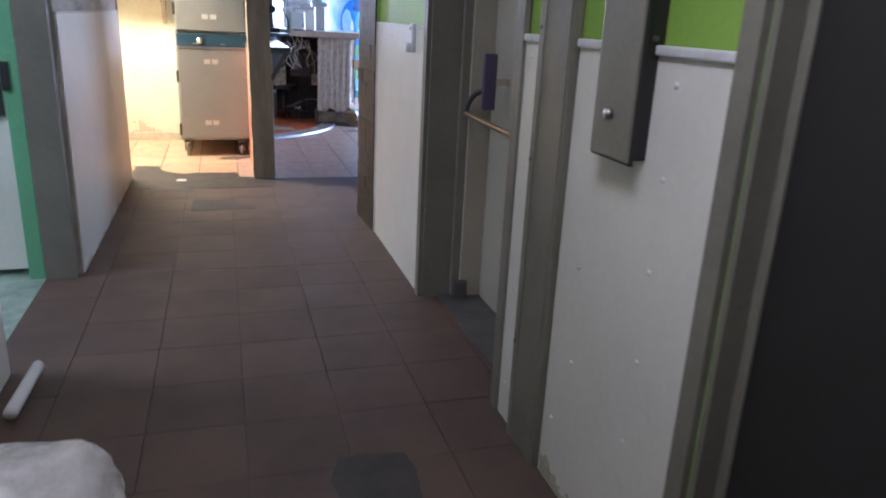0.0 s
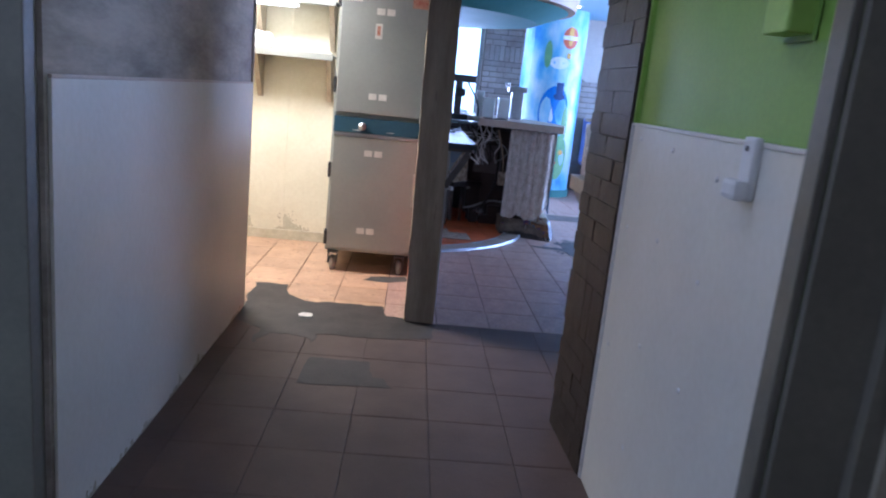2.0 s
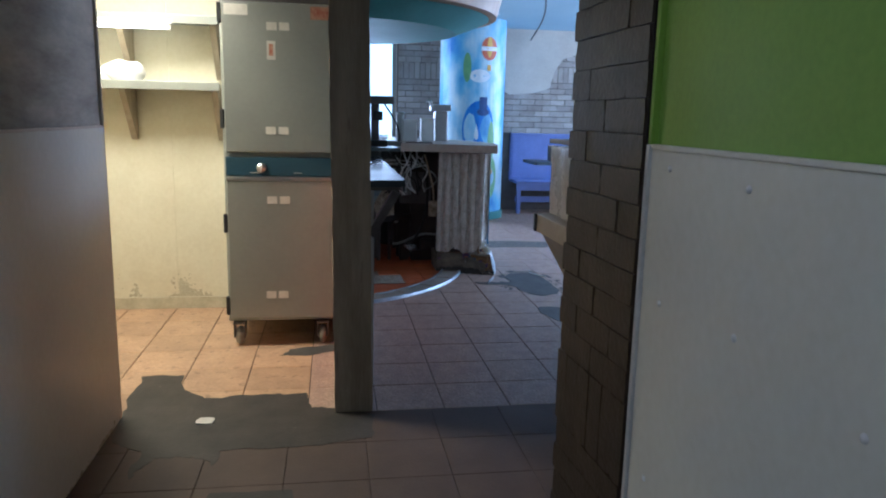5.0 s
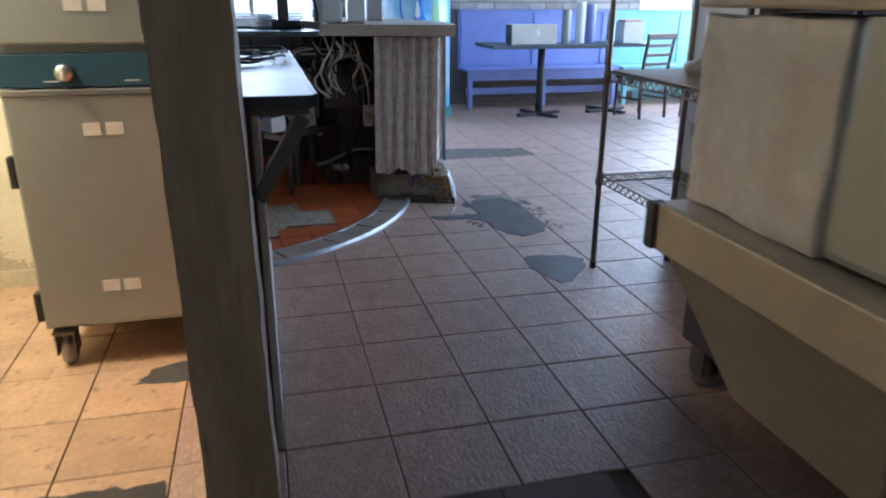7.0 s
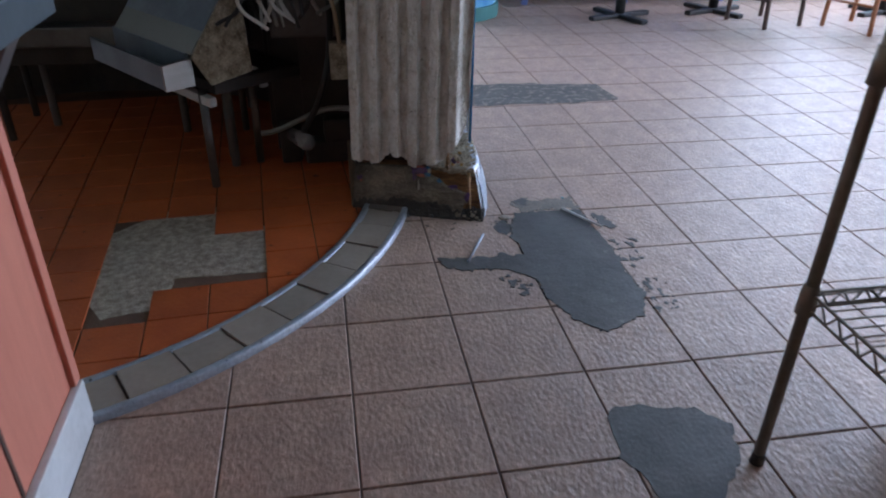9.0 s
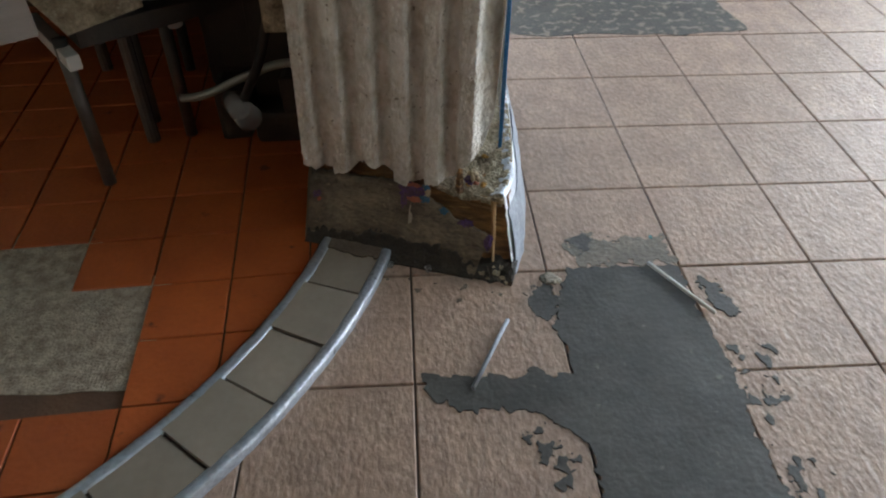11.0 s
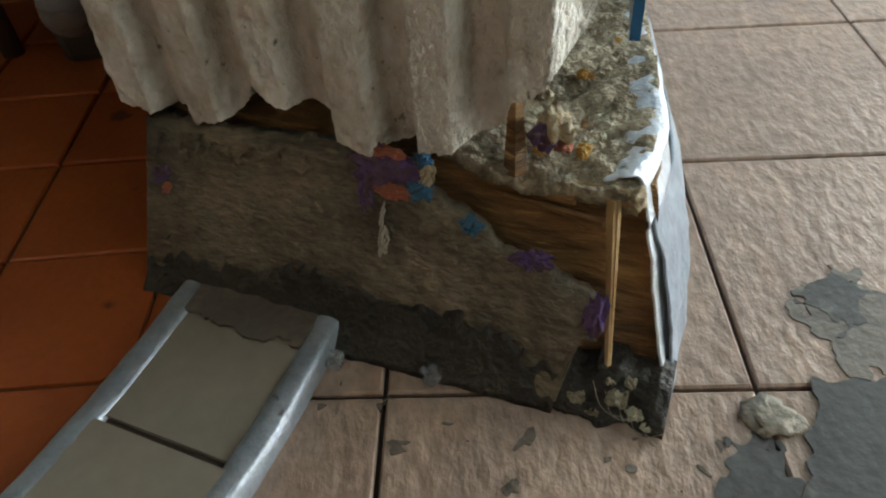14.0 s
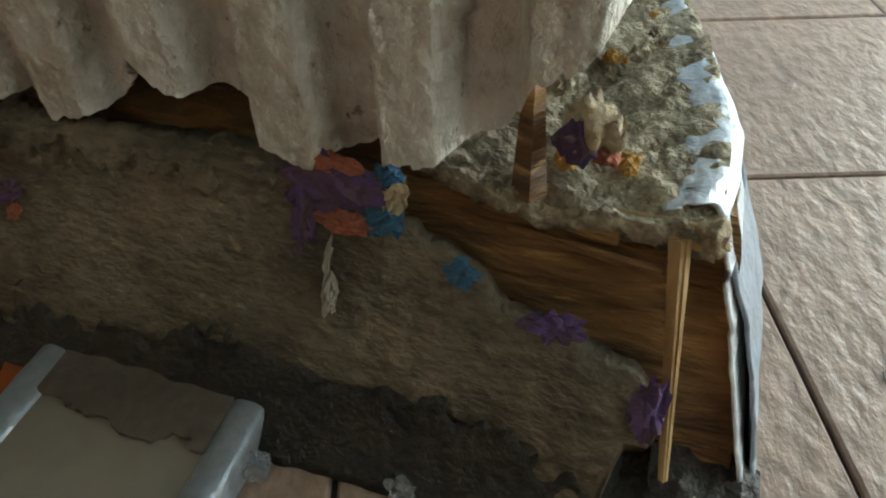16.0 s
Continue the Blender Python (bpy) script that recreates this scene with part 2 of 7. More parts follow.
M_PLINTH = mat("sodden_board", (0.21, 0.165, 0.112), (0.075, 0.060, 0.043), 0.6, 0, 18, 130, 1.0, c3=(0.28, 0.22, 0.145), spots=0.64, depth=0.008, stretch=(0.6, 0.6, 1.2), grain=0.6)
M_ROT = mat("rotten_wood", (0.36, 0.18, 0.062), (0.10, 0.048, 0.020), 0.5, 0, 15, 70, 1.0, c3=(0.48, 0.27, 0.10), spots=0.62, stretch=(0.45, 0.6, 2.8), depth=0.010, grain=0.6)
M_SPLINTER = mat("splintered_wood", (0.50, 0.32, 0.15), (0.30, 0.16, 0.06), 0.6, 0, 20, 120, 0.7, stretch=(1, 1, 0.15))
M_CRUST = mat("crusty_plaster", (0.54, 0.46, 0.33), (0.18, 0.14, 0.09), 0.8, 0, 24, 120, 1.0, c3=(0.50, 0.44, 0.32), spots=0.60, depth=0.014, grain=0.5)
M_CRUMB_YELLOW = mat("yellow_crumb", (0.52, 0.30, 0.07), (0.40, 0.20, 0.05), 0.7, 0, 60, 120, 0.8)
M_RAIL = mat("scratched_curb_rail", (0.46, 0.50, 0.55), (0.33, 0.36, 0.40), 0.30, 0.5, 12, 110, 0.5, c3=(0.10, 0.095, 0.09), spots=0.67, grain=0.3)
M_CEMENT_DIRTY = mat("dirty_cement", (0.044, 0.036, 0.029), (0.026, 0.022, 0.018), 0.55, 0, 5, 80, 0.4, c3=(0.12, 0.10, 0.08), spots=0.68, grain=0.4)
M_GRIME = mat("tile_grime", (0.15, 0.115, 0.09), (0.10, 0.078, 0.06), 0.6, 0, 20, 120, 0.5, grain=0.4)
M_CEMENT_WORN = mat("worn_cement", (0.10, 0.088, 0.075), (0.075, 0.066, 0.056), 0.55, 0, 7, 90, 0.4, c3=(0.24, 0.19, 0.15), spots=0.54, grain=0.4)
M_MOULD = mat("wall_mould", (0.46, 0.42, 0.30), (0.36, 0.325, 0.225), 0.7, 0, 20, 120, 0.3, grain=0.4)
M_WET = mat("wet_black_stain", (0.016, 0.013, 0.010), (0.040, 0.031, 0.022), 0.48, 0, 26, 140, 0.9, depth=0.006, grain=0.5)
M_SMEAR = mat("thin_cement_smear", (0.20, 0.165, 0.132), (0.14, 0.115, 0.092), 0.55, 0, 14, 90, 0.5, grain=0.4)
M_TRIM_SILVER = mat("scuffed_silver_trim", (0.80, 0.83, 0.87), (0.60, 0.65, 0.72), 0.26, 0.25, 16, 110, 0.7, c3=(0.07, 0.06, 0.05), spots=0.645, stretch=(1, 1, 0.5), depth=0.005, grain=0.3)
M_TRIM_GREY = mat("grey_vinyl_base", (0.34, 0.38, 0.44), (0.22, 0.25, 0.29), 0.4, 0, 14, 90, 0.5, c3=(0.06, 0.055, 0.05), spots=0.68, grain=0.3)
M_CURB = mat("taupe_curb_tile", (0.33, 0.275, 0.22), (0.27, 0.225, 0.18), 0.35, 0, 4, 60, 0.06, per_object=0.06)
M_SCRAP_PURPLE = mat("purple_scrap", (0.11, 0.055, 0.20), (0.10, 0.055, 0.055), 0.7, 0, 70, 120, 0.8)
M_SCRAP_ORANGE = mat("orange_scrap", (0.42, 0.12, 0.06), (0.3, 0.1, 0.07), 0.7, 0, 60, 120, 0.8)
M_SCRAP_BLUE = mat("blue_scrap", (0.03, 0.14, 0.27), (0.04, 0.10, 0.14), 0.7, 0, 60, 120, 0.8)
M_SCRAP_PALE = mat("pale_scrap", (0.44, 0.33, 0.19), (0.36, 0.28, 0.2), 0.7, 0, 60, 120, 0.8)
M_PURPLE_BOX = mat("purple_grey_casing", (0.085, 0.068, 0.115), (0.065, 0.052, 0.09), 0.4, 0, 5, 60, 0.1)
M_BRASS = mat("tarnished_brass", (0.33, 0.25, 0.16), (0.24, 0.18, 0.12), 0.38, 0.8, 8, 60, 0.1)
M_BLUE_SHEET = mat("blue_acrylic", (0.02, 0.16, 0.34), (0.02, 0.12, 0.27), 0.2, 0, 3, 60, 0.0)
M_TUBE = glow("lit_tube", (1.0, 0.92, 0.66), 9.0)
M_DIFFUSER = glow("lit_diffuser", (1.0, 0.90, 0.66), 3.0)
M_DOWNLIGHT = glow("lit_downlight", (1.0, 0.97, 0.90), 9.0)
M_DAY_GLOW = glow("bright_outdoors", (0.62, 0.84, 1.0), 2.2)

glass = bpy.data.materials.new("window_glass")
glass.use_nodes = True
gb = glass.node_tree.nodes["Principled BSDF"]
gb.inputs["Transmission Weight"].default_value, gb.inputs["Roughness"].default_value, gb.inputs["IOR"].default_value = 1.0, 0.0, 1.1
clear = bpy.data.materials.new("clear_plastic")
clear.use_nodes = True
cb = clear.node_tree.nodes["Principled BSDF"]
cb.inputs["Transmission Weight"].default_value, cb.inputs["Roughness"].default_value, cb.inputs["IOR"].default_value = 0.75, 0.15, 1.3
cb.inputs["Base Color"].default_value = (0.8, 0.8, 0.82, 1)


# ---------------------------------------------------------------- mesh helpers
def box(bm, x0, y0, z0, x1, y1, z1, bevel=0.0, turn=None):
    """A box between two corners, with rounded edges."""
    r = bmesh.ops.create_cube(bm, size=1.0)
    m = Matrix.Translation(((x0 + x1) / 2, (y0 + y1) / 2, (z0 + z1) / 2)) @ Matrix.Diagonal((abs(x1 - x0), abs(y1 - y0), abs(z1 - z0), 1))
    if turn is not None:
        m = turn @ m
    bmesh.ops.transform(bm, matrix=m, verts=r["verts"])
    if bevel:
        edges = list({e for v in r["verts"] for e in v.link_edges})
        bmesh.ops.bevel(bm, geom=edges, offset=bevel, segments=2, affect="EDGES", profile=0.6)
    return bm


def rod(bm, a, b, r, sides=12, r2=None):
    """A round bar from a to b."""
    a, b = Vector(a), Vector(b)
    d = b - a
    m = Matrix.Translation((a + b) / 2) @ d.to_track_quat("Z", "Y").to_matrix().to_4x4()
    bmesh.ops.create_cone(bm, cap_ends=True, segments=sides, radius1=r, radius2=r if r2 is None else r2, depth=d.length, matrix=m)
    return bm


def prism(bm, pts, z0, z1):
    """A plate with the outline pts between two heights."""
    lo = [bm.verts.new((x, y, z0)) for x, y in pts]
    hi = [bm.verts.new((x, y, z1)) for x, y in pts]
    n = len(pts)
    bm.faces.new(hi)
    bm.faces.new(lo[::-1])
    for i in range(n):
        bm.faces.new((lo[i], lo[(i + 1) % n], hi[(i + 1) % n], hi[i]))
    return bm


def mesh_of(bm, name, material, smooth=False):
    bmesh.ops.recalc_face_normals(bm, faces=bm.faces)
    me = bpy.data.meshes.new(name)
    bm.to_mesh(me)
    bm.free()
    me.materials.append(material)
    if smooth:
        for p in me.polygons:
            p.use_smooth = True
    return me


def part(name, bm, material, parent, label="", smooth=False):
    """Links a bmesh as one mesh object under a thing or a part; its coordinates are the thing's own."""
    ob = new(name, mesh_of(bm, name, material, smooth))
    ob.parent = parent
    if label:
        ob["label"] = label
    return ob


def piece(name, me, parent, at, rz=0.0, scale=(1, 1, 1)):
    """One of many alike pieces on one mesh."""
    ob = new(name, me)
    ob.parent = parent
    ob.matrix_basis = Matrix.Translation(at) @ Matrix.Rotation(rz, 4, "Z") @ Matrix.Diagonal((*scale, 1))
    return ob


# each space is laid out on its own axes and set into the plan by SITE
HALL = Matrix.Identity(4)
CORRIDOR = Matrix.Translation((0.072, 0.27, 0)) @ Matrix.Scale(0.96, 4)
ALCOVE = Matrix.Translation((0.095, 0.03, 0))
HALF_WALL = Matrix.Translation((0.052, -0.02, 0))
POST = Matrix.Translation((0.085, 0.045, 0))
SITE = HALL


def thing(name, label, category, at=(0, 0, 0), rz=0.0, group="", kind=""):
    ob = new(name)
    ob.empty_display_size = 0.1
    ob.matrix_basis = SITE @ Matrix.Translation(at) @ Matrix.Rotation(radians(rz), 4, "Z")
    return tagged(ob, label, category, group, kind)


def solid(name, bm, material, label, category, kind="structure", smooth=False):
    ob = new(name, mesh_of(bm, name, material, smooth))
    ob.matrix_basis = SITE
    return tagged(ob, label, category, kind=kind)


def tube(name, pts, r, material, parent=None, res=3):
    """A bent bar or cable through pts."""
    cu = bpy.data.curves.new(name, "CURVE")
    cu.dimensions, cu.bevel_depth, cu.bevel_resolution, cu.resolution_u = "3D", r, res, 8
    s = cu.splines.new("BEZIER")
    s.bezier_points.add(len(pts) - 1)
    for p, q in zip(s.bezier_points, pts):
        p.co = q
        p.handle_left_type = p.handle_right_type = "AUTO"
    cu.materials.append(material)
    ob = new(name, cu)
    dg = bpy.context.evaluated_depsgraph_get()
    me = bpy.data.meshes.new_from_object(ob.evaluated_get(dg))
    bpy.data.objects.remove(ob)
    out = new(name, me)
    out.parent = parent
    return out


def rough_up(bm, amount, scale, seed=0.0):
    """Moves the points of a mesh along a coarse noise, for worn and uneven shapes."""
    for v in bm.verts:
        v.co += noise.noise_vector(v.co * scale + Vector((seed, seed * 0.7, 0))) * amount
    return bm


def fbm(x, y, seed=0.0):
    """Noise in four octaves, about -1 to 1."""
    return sum(noise.noise(Vector((x * 2.1 ** k, y * 2.1 ** k, seed + 7 * k))) / 1.7 ** k for k in range(4))


def inside(pts, x, y):
    """Distance to the outline pts, positive inside it."""
    best, within = 9.0, False
    for (x0, y0), (x1, y1) in zip(pts, pts[1:] + pts[:1]):
        dx, dy = x1 - x0, y1 - y0
        s = max(0.0, min(1.0, ((x - x0) * dx + (y - y0) * dy) / (dx * dx + dy * dy)))
        best = min(best, math.hypot(x - x0 - s * dx, y - y0 - s * dy))
        if (y0 > y) != (y1 > y) and x < x0 + (y - y0) * dx / dy:
            within = not within
    return best if within else -best


def ragged(a0, a1, b0, b1, step, field, place, drop):
    """A thin crust over the places where field is positive, with its ragged rim let down by drop."""
    bm = bmesh.new()
    na, nb = max(2, int((a1 - a0) / step)), max(2, int((b1 - b0) / step))
    val = [[field(a0 + i * step, b0 + j * step) for j in range(nb + 1)] for i in range(na + 1)]
    verts = {}

    def corner(i, j):
        if (i, j) not in verts:
            verts[i, j] = bm.verts.new(place(a0 + i * step, b0 + j * step))
        return verts[i, j]

    def cross(p, q):
        key = (p, q) if p < q else (q, p)
        if key not in verts:
            (i0, j0), (i1, j1) = key
            v0, v1 = val[i0][j0], val[i1][j1]
            s = min(0.96, max(0.04, v0 / (v0 - v1)))
            verts[key] = bm.verts.new(place(a0 + (i0 + (i1 - i0) * s) * step, b0 + (j0 + (j1 - j0) * s) * step))
        return verts[key]

    for i in range(na):
        for j in range(nb):
            cs = ((i, j), (i + 1, j), (i + 1, j + 1), (i, j + 1))
            loop = []
            for k in range(4):
                p, q = cs[k], cs[(k + 1) % 4]
                if val[p[0]][p[1]] > 0:
                    loop.append(corner(*p))
                if (val[p[0]][p[1]] > 0) != (val[q[0]][q[1]] > 0):
                    loop.append(cross(p, q))
            if len(loop) > 2:
                try:
                    bm.faces.new(loop)
                except ValueError:
                    pass
    rim = [e for e in bm.edges if e.is_boundary]
    r = bmesh.ops.extrude_edge_only(bm, edges=rim)
    for v in r["geom"]:
        if isinstance(v, bmesh.types.BMVert):
            v.co -= drop
    return bm


def flakes(bm, c, r, flat, seed):
    """One crumpled flake."""
    g = bmesh.new()
    bmesh.ops.create_icosphere(g, subdivisions=3, radius=1.0)
    for v in g.verts:
        p = v.co.copy()
        k = 1 + 0.7 * noise.noise(p * 1.6 + Vector((seed, 0, 0))) + 0.35 * noise.noise(p * 4.1 + Vector((0, seed, 0)))
        v.co = c + Vector((p.x * r * k, p.y * r * k, p.z * r * flat * k + r * flat * 0.7 * noise.noise(p * 3 + Vector((seed, seed, 0)))))
    me = bpy.data.meshes.new("flake")
    g.to_mesh(me)
    g.free()
    bm.from_mesh(me)
    bpy.data.meshes.remove(me)
    return bm


# ---------------------------------------------------------------- structure: walls, ceilings, windows
WALL_H = 2.5
XR, XL = 0.82, -0.83


def wall(name, x0, y0, x1, y1, material, label, z0=0.0, z1=WALL_H):
    return solid(name, box(bmesh.new(), x0, y0, z0, x1, y1, z1), material, label, "wall")


# corridor, right side
SITE = CORRIDOR
wr = wall("wall_east_1", XR, 1.715, 1.30, 2.707, M_PAINT_GREEN, "green painted corridor wall above white panelling")
wall("wall_east_2", XR, 3.884, 1.30, 4.972, M_PAINT_GREEN, "green painted corridor wall above white panelling")
wall("wall_east_3", XR, 2.707, 1.30, 3.884, M_PAINT_GREEN, "green wall over the exit door", 2.10)
wall("wall_east_4", 1.25, 2.707, 1.30, 3.884, M_PAINT_TAUPE, "wall behind the exit door", 0, 2.10)
wall("wall_east_5", XR, -1.2, 1.30, 0.64, M_PAINT_GREEN, "green painted corridor wall")
wall("wall_east_6", XR, 0.64, 1.30, 1.715, M_PAINT_GREEN, "green wall over the dark door", 2.10)
wall("wall_south", -2.9, -1.35, 1.30, -1.2, M_FRP, "white end wall of the corridor")
# corridor, left side
wl = wall("wall_west_1", -0.99, 4.425, XL, 6.66, M_PAINT_GREY, "smeared grey corridor wall above white panelling")
wall("wall_west_2", -0.99, -1.2, -0.90, 3.33, M_FRP, "white corridor wall")
wall("wall_west_3", -0.99, 3.33, XL - 0.02, 4.425, M_PAINT_GREY, "wall over the side doorway", 2.15)
# alcove
SITE = ALCOVE
wall("wall_alcove_north", -1.75, 8.42, 0.12, 8.54, M_WALL_YELLOW, "yellowed panel wall behind the shelves")
wall("wall_alcove_west", -1.87, 6.64, -1.75, 8.54, M_WALL_YELLOW, "yellowed alcove side wall")
wall("wall_alcove_south", -1.87, 6.52, -0.99, 6.64, M_WALL_YELLOW, "yellowed alcove wall")
# side room
SITE = CORRIDOR
wall("wall_room_north", -2.9, 4.95, -0.99, 5.05, M_FRAME_GREEN, "green wall of the side room")
wall("wall_room_west", -3.0, -1.2, -2.9, 5.05, M_FRP, "white wall of the side room")
# dining hall
SITE = HALL
wall("wall_hall_north_1", -3.2, 13.62, -0.35, 13.77, M_PLASTER, "cream plaster wall of the dining hall")
wall("wall_hall_north_2", 1.05, 13.62, 4.9, 13.77, M_PLASTER, "cream plaster wall with brick facing")
wall("wall_hall_north_3", -0.35, 13.62, 1.05, 13.77, M_PLASTER, "plaster under the window", 0, 0.55)
wall("wall_hall_north_4", -0.35, 13.62, 1.05, 13.77, M_PLASTER, "plaster over the window", 2.45)
wall("wall_hall_north_5", 4.9, 13.62, 7.6, 13.77, M_TEAL_BENCH, "aqua wall under the window", 0, 0.95)
wall("wall_hall_north_6", 4.9, 13.62, 7.6, 13.77, M_PLASTER, "plaster over the window", 2.3)
wall("wall_hall_west", -3.3, 8.54, -3.2, 13.77, M_PLASTER, "cream plaster wall of the dining hall")
wall("wall_hall_south_west", -3.2, 8.42, -1.87, 8.54, M_PLASTER, "cream plaster wall of the dining hall")
wall("wall_hall_east_1", 7.6, 8.0, 7.75, 13.77, M_PLASTER, "low wall under the windows", 0, 0.30)
wall("wall_hall_east_2", 7.6, 8.0, 7.75, 13.77, M_PLASTER, "plaster over the windows", 2.38)
wall("wall_hall_east_3", 7.6, 8.0, 7.75, 8.9, M_PLASTER, "plaster pier beside the windows", 0.3, 2.38)
wall("wall_hall_south", 2.75, 8.0, 7.75, 8.16, M_COLUMN, "white wall of the dining hall")
wall("wall_niche_east", 2.95, 4.9, 3.05, 8.0, M_BROWN_PANEL, "dark brown panelled wall of the service niche")
wall("wall_niche_south", 1.10, 4.9, 3.05, 5.05, M_BROWN_PANEL, "dark brown panelled wall of the service niche")
col = wall("wall_column", 2.30, 7.69, 2.75, 8.16, M_COLUMN, "warm white column beside the wire rack")
part("baseboard", box(bmesh.new(), 2.293, 7.69, 0, 2.30, 8.16, 0.10, 0.002), M_WHITE_TRIM, col)
brown = wall("wall_brown_panel", 2.36, 7.05, 2.42, 7.69, M_BROWN_PANEL, "dark brown panel beside the white column")

# ceilings
SITE = CORRIDOR
solid("ceiling_corridor", box(bmesh.new(), -1.0, -1.35, WALL_H, 1.3, 6.66, WALL_H + 0.13), M_CEIL, "off-white corridor ceiling", "ceiling")
solid("ceiling_side_room", box(bmesh.new(), -3.0, -1.35, WALL_H, -1.0, 6.64, WALL_H + 0.1), M_CEIL, "off-white ceiling", "ceiling")
SITE = ALCOVE
solid("ceiling_alcove", box(bmesh.new(), -1.87, 6.64, WALL_H, 0.12, 8.54, WALL_H + 0.1), M_CEIL, "off-white alcove ceiling", "ceiling")
SITE = HALL
solid("ceiling_hall", box(bmesh.new(), -3.3, 8.54, WALL_H, 7.75, 13.77, WALL_H + 0.1), mat("pale_blue_ceiling", (0.36, 0.52, 0.60), (0.32, 0.47, 0.56), 0.8, 0, 1, 50, 0.15), "pale blue dining hall ceiling", "ceiling")
solid("ceiling_niche", box(bmesh.new(), 0.12, 6.64, WALL_H, 7.75, 8.54, WALL_H + 0.1), M_CEIL, "off-white ceiling", "ceiling")
solid("ceiling_niche_south", box(bmesh.new(), 1.3, 4.9, WALL_H, 3.05, 6.64, WALL_H + 0.1), M_CEIL, "off-white ceiling", "ceiling")
SITE = ALCOVE
solid("trim_header_beam", box(bmesh.new(), -0.99, 6.58, 2.02, 0.10, 6.76, WALL_H, 0.006), M_POST, "dark grimy beam over the alcove opening", "beam")
bm = bmesh.new()
hood = [bm.verts.new((x, y, z)) for y in (6.96, 7.34) for x, z in ((-0.57, 1.922), (0.10, 1.94), (0.10, WALL_H), (-0.95, WALL_H))]
for f in ((0, 1, 2, 3), (7, 6, 5, 4), (0, 4, 5, 1), (1, 5, 6, 2), (2, 6, 7, 3), (3, 7, 4, 0)):
    bm.faces.new([hood[k] for k in f])
solid("trim_hood", bm, M_BROWN_PANEL, "dark slanted soffit over the cabinet", "soffit")
SITE = HALL


def window(name, axis, at, a0, a1, z0, z1, panes, label):
    """A window in a wall across the given axis: frame, mullions and glass."""
    w = thing(name, label, "window", kind="structure")

    def bar(nm, b0, c0, b1, c1, d, material):
        bm = bmesh.new()
        if axis == "x":
            box(bm, at - d, b0, c0, at + d, b1, c1, 0.004)
        else:
            box(bm, b0, at - d, c0, b1, at + d, c1, 0.004)
        return part(nm, bm, material, w)

    bar("frame", a0, z0, a1, z0 + 0.05, 0.035, M_STEEL_DULL)
    bar("frame", a0, z1 - 0.05, a1, z1, 0.035, M_STEEL_DULL)
    bar("frame", a0, z0 + 0.05, a0 + 0.05, z1 - 0.05, 0.035, M_STEEL_DULL)
    bar("frame", a1 - 0.05, z0 + 0.05, a1, z1 - 0.05, 0.035, M_STEEL_DULL)
    step = (a1 - a0) / panes
    for i in range(1, panes):
        bar("mullion", a0 + i * step - 0.025, z0 + 0.05, a0 + i * step + 0.025, z1 - 0.05, 0.03, M_STEEL_DULL)
    for i in range(panes):
        g = bar("pane", a0 + i * step + 0.028, z0 + 0.052, a0 + (i + 1) * step - 0.028, z1 - 0.052, 0.003, glass)
        g.visible_shadow = False
    return w


window("window_1", "x", 7.66, 8.9, 13.62, 0.30, 2.38, 4, "large bright shopfront window with metal mullions")
window("window_2", "y", 13.68, -0.35, 1.05, 0.55, 2.45, 2, "bright window behind the bar")
window("window_3", "y", 13.68, 4.9, 7.6, 0.95, 2.3, 3, "bright window above the aqua wall")
for nm, a in (("backdrop_east", (8.6, 7, -0.2, 8.7, 15, 3.4)), ("backdrop_north", (-2, 14.6, -0.2, 9, 14.7, 3.4))):
    solid(nm, box(bmesh.new(), *a), M_DAY_GLOW, "bright hazy daylight outside the windows", "backdrop")
solid("ground", box(bmesh.new(), -60, -60, -0.5, 60, 60, -0.2), mat("outdoor_paving", (0.3, 0.29, 0.27), (0.25, 0.24, 0.22), 0.9, 0, 1, 30, 0.3), "grey paving outside", "ground")

# ---------------------------------------------------------------- corridor fittings
# white wall panels with a cap strip and screw heads
SITE = CORRIDOR
panels = [(1.717, 2.345, 1.285), (2.575, 2.705, 1.285)]
for y0, y1, h in panels:
    part("panel", box(bmesh.new(), XR - 0.012, y0, 0.0, XR - 0.002, y1, h, 0.002), M_FRP, wr, "white wall panel with screw heads")
    part("cap_strip", box(bmesh.new(), XR - 0.022, y0, h, XR - 0.002, y1, h + 0.022, 0.005), M_WHITE_TRIM, wr)
w2 = bpy.data.objects["wall_east_2"]
part("panel", box(bmesh.new(), XR - 0.012, 3.894, 0.0, XR - 0.002, 4.967, 1.290, 0.002), M_FRP, w2, "white wall panel with screw heads")
part("cap_strip", box(bmesh.new(), XR - 0.016, 3.894, 1.290, XR - 0.002, 4.967, 1.301, 0.003), M_FRP, w2)
part("edge_trim", box(bmesh.new(), XR - 0.020, 4.967, 0.0, XR + 0.01, 4.982, 1.30, 0.003), M_WHITE_TRIM, w2, "white edge strip")
part("edge_trim", box(bmesh.new(), XR - 0.016, 4.967, 1.30, XR + 0.01, 4.982, 2.5, 0.003), M_PAINT_GREEN, w2)
bm = bmesh.new()
bmesh.ops.create_uvsphere(bm, u_segments=10, v_segments=6, radius=0.0078)
bmesh.ops.scale(bm, vec=(0.6, 1, 1), verts=bm.verts)
screw_mesh = mesh_of(bm, "screw", M_WHITE, True)
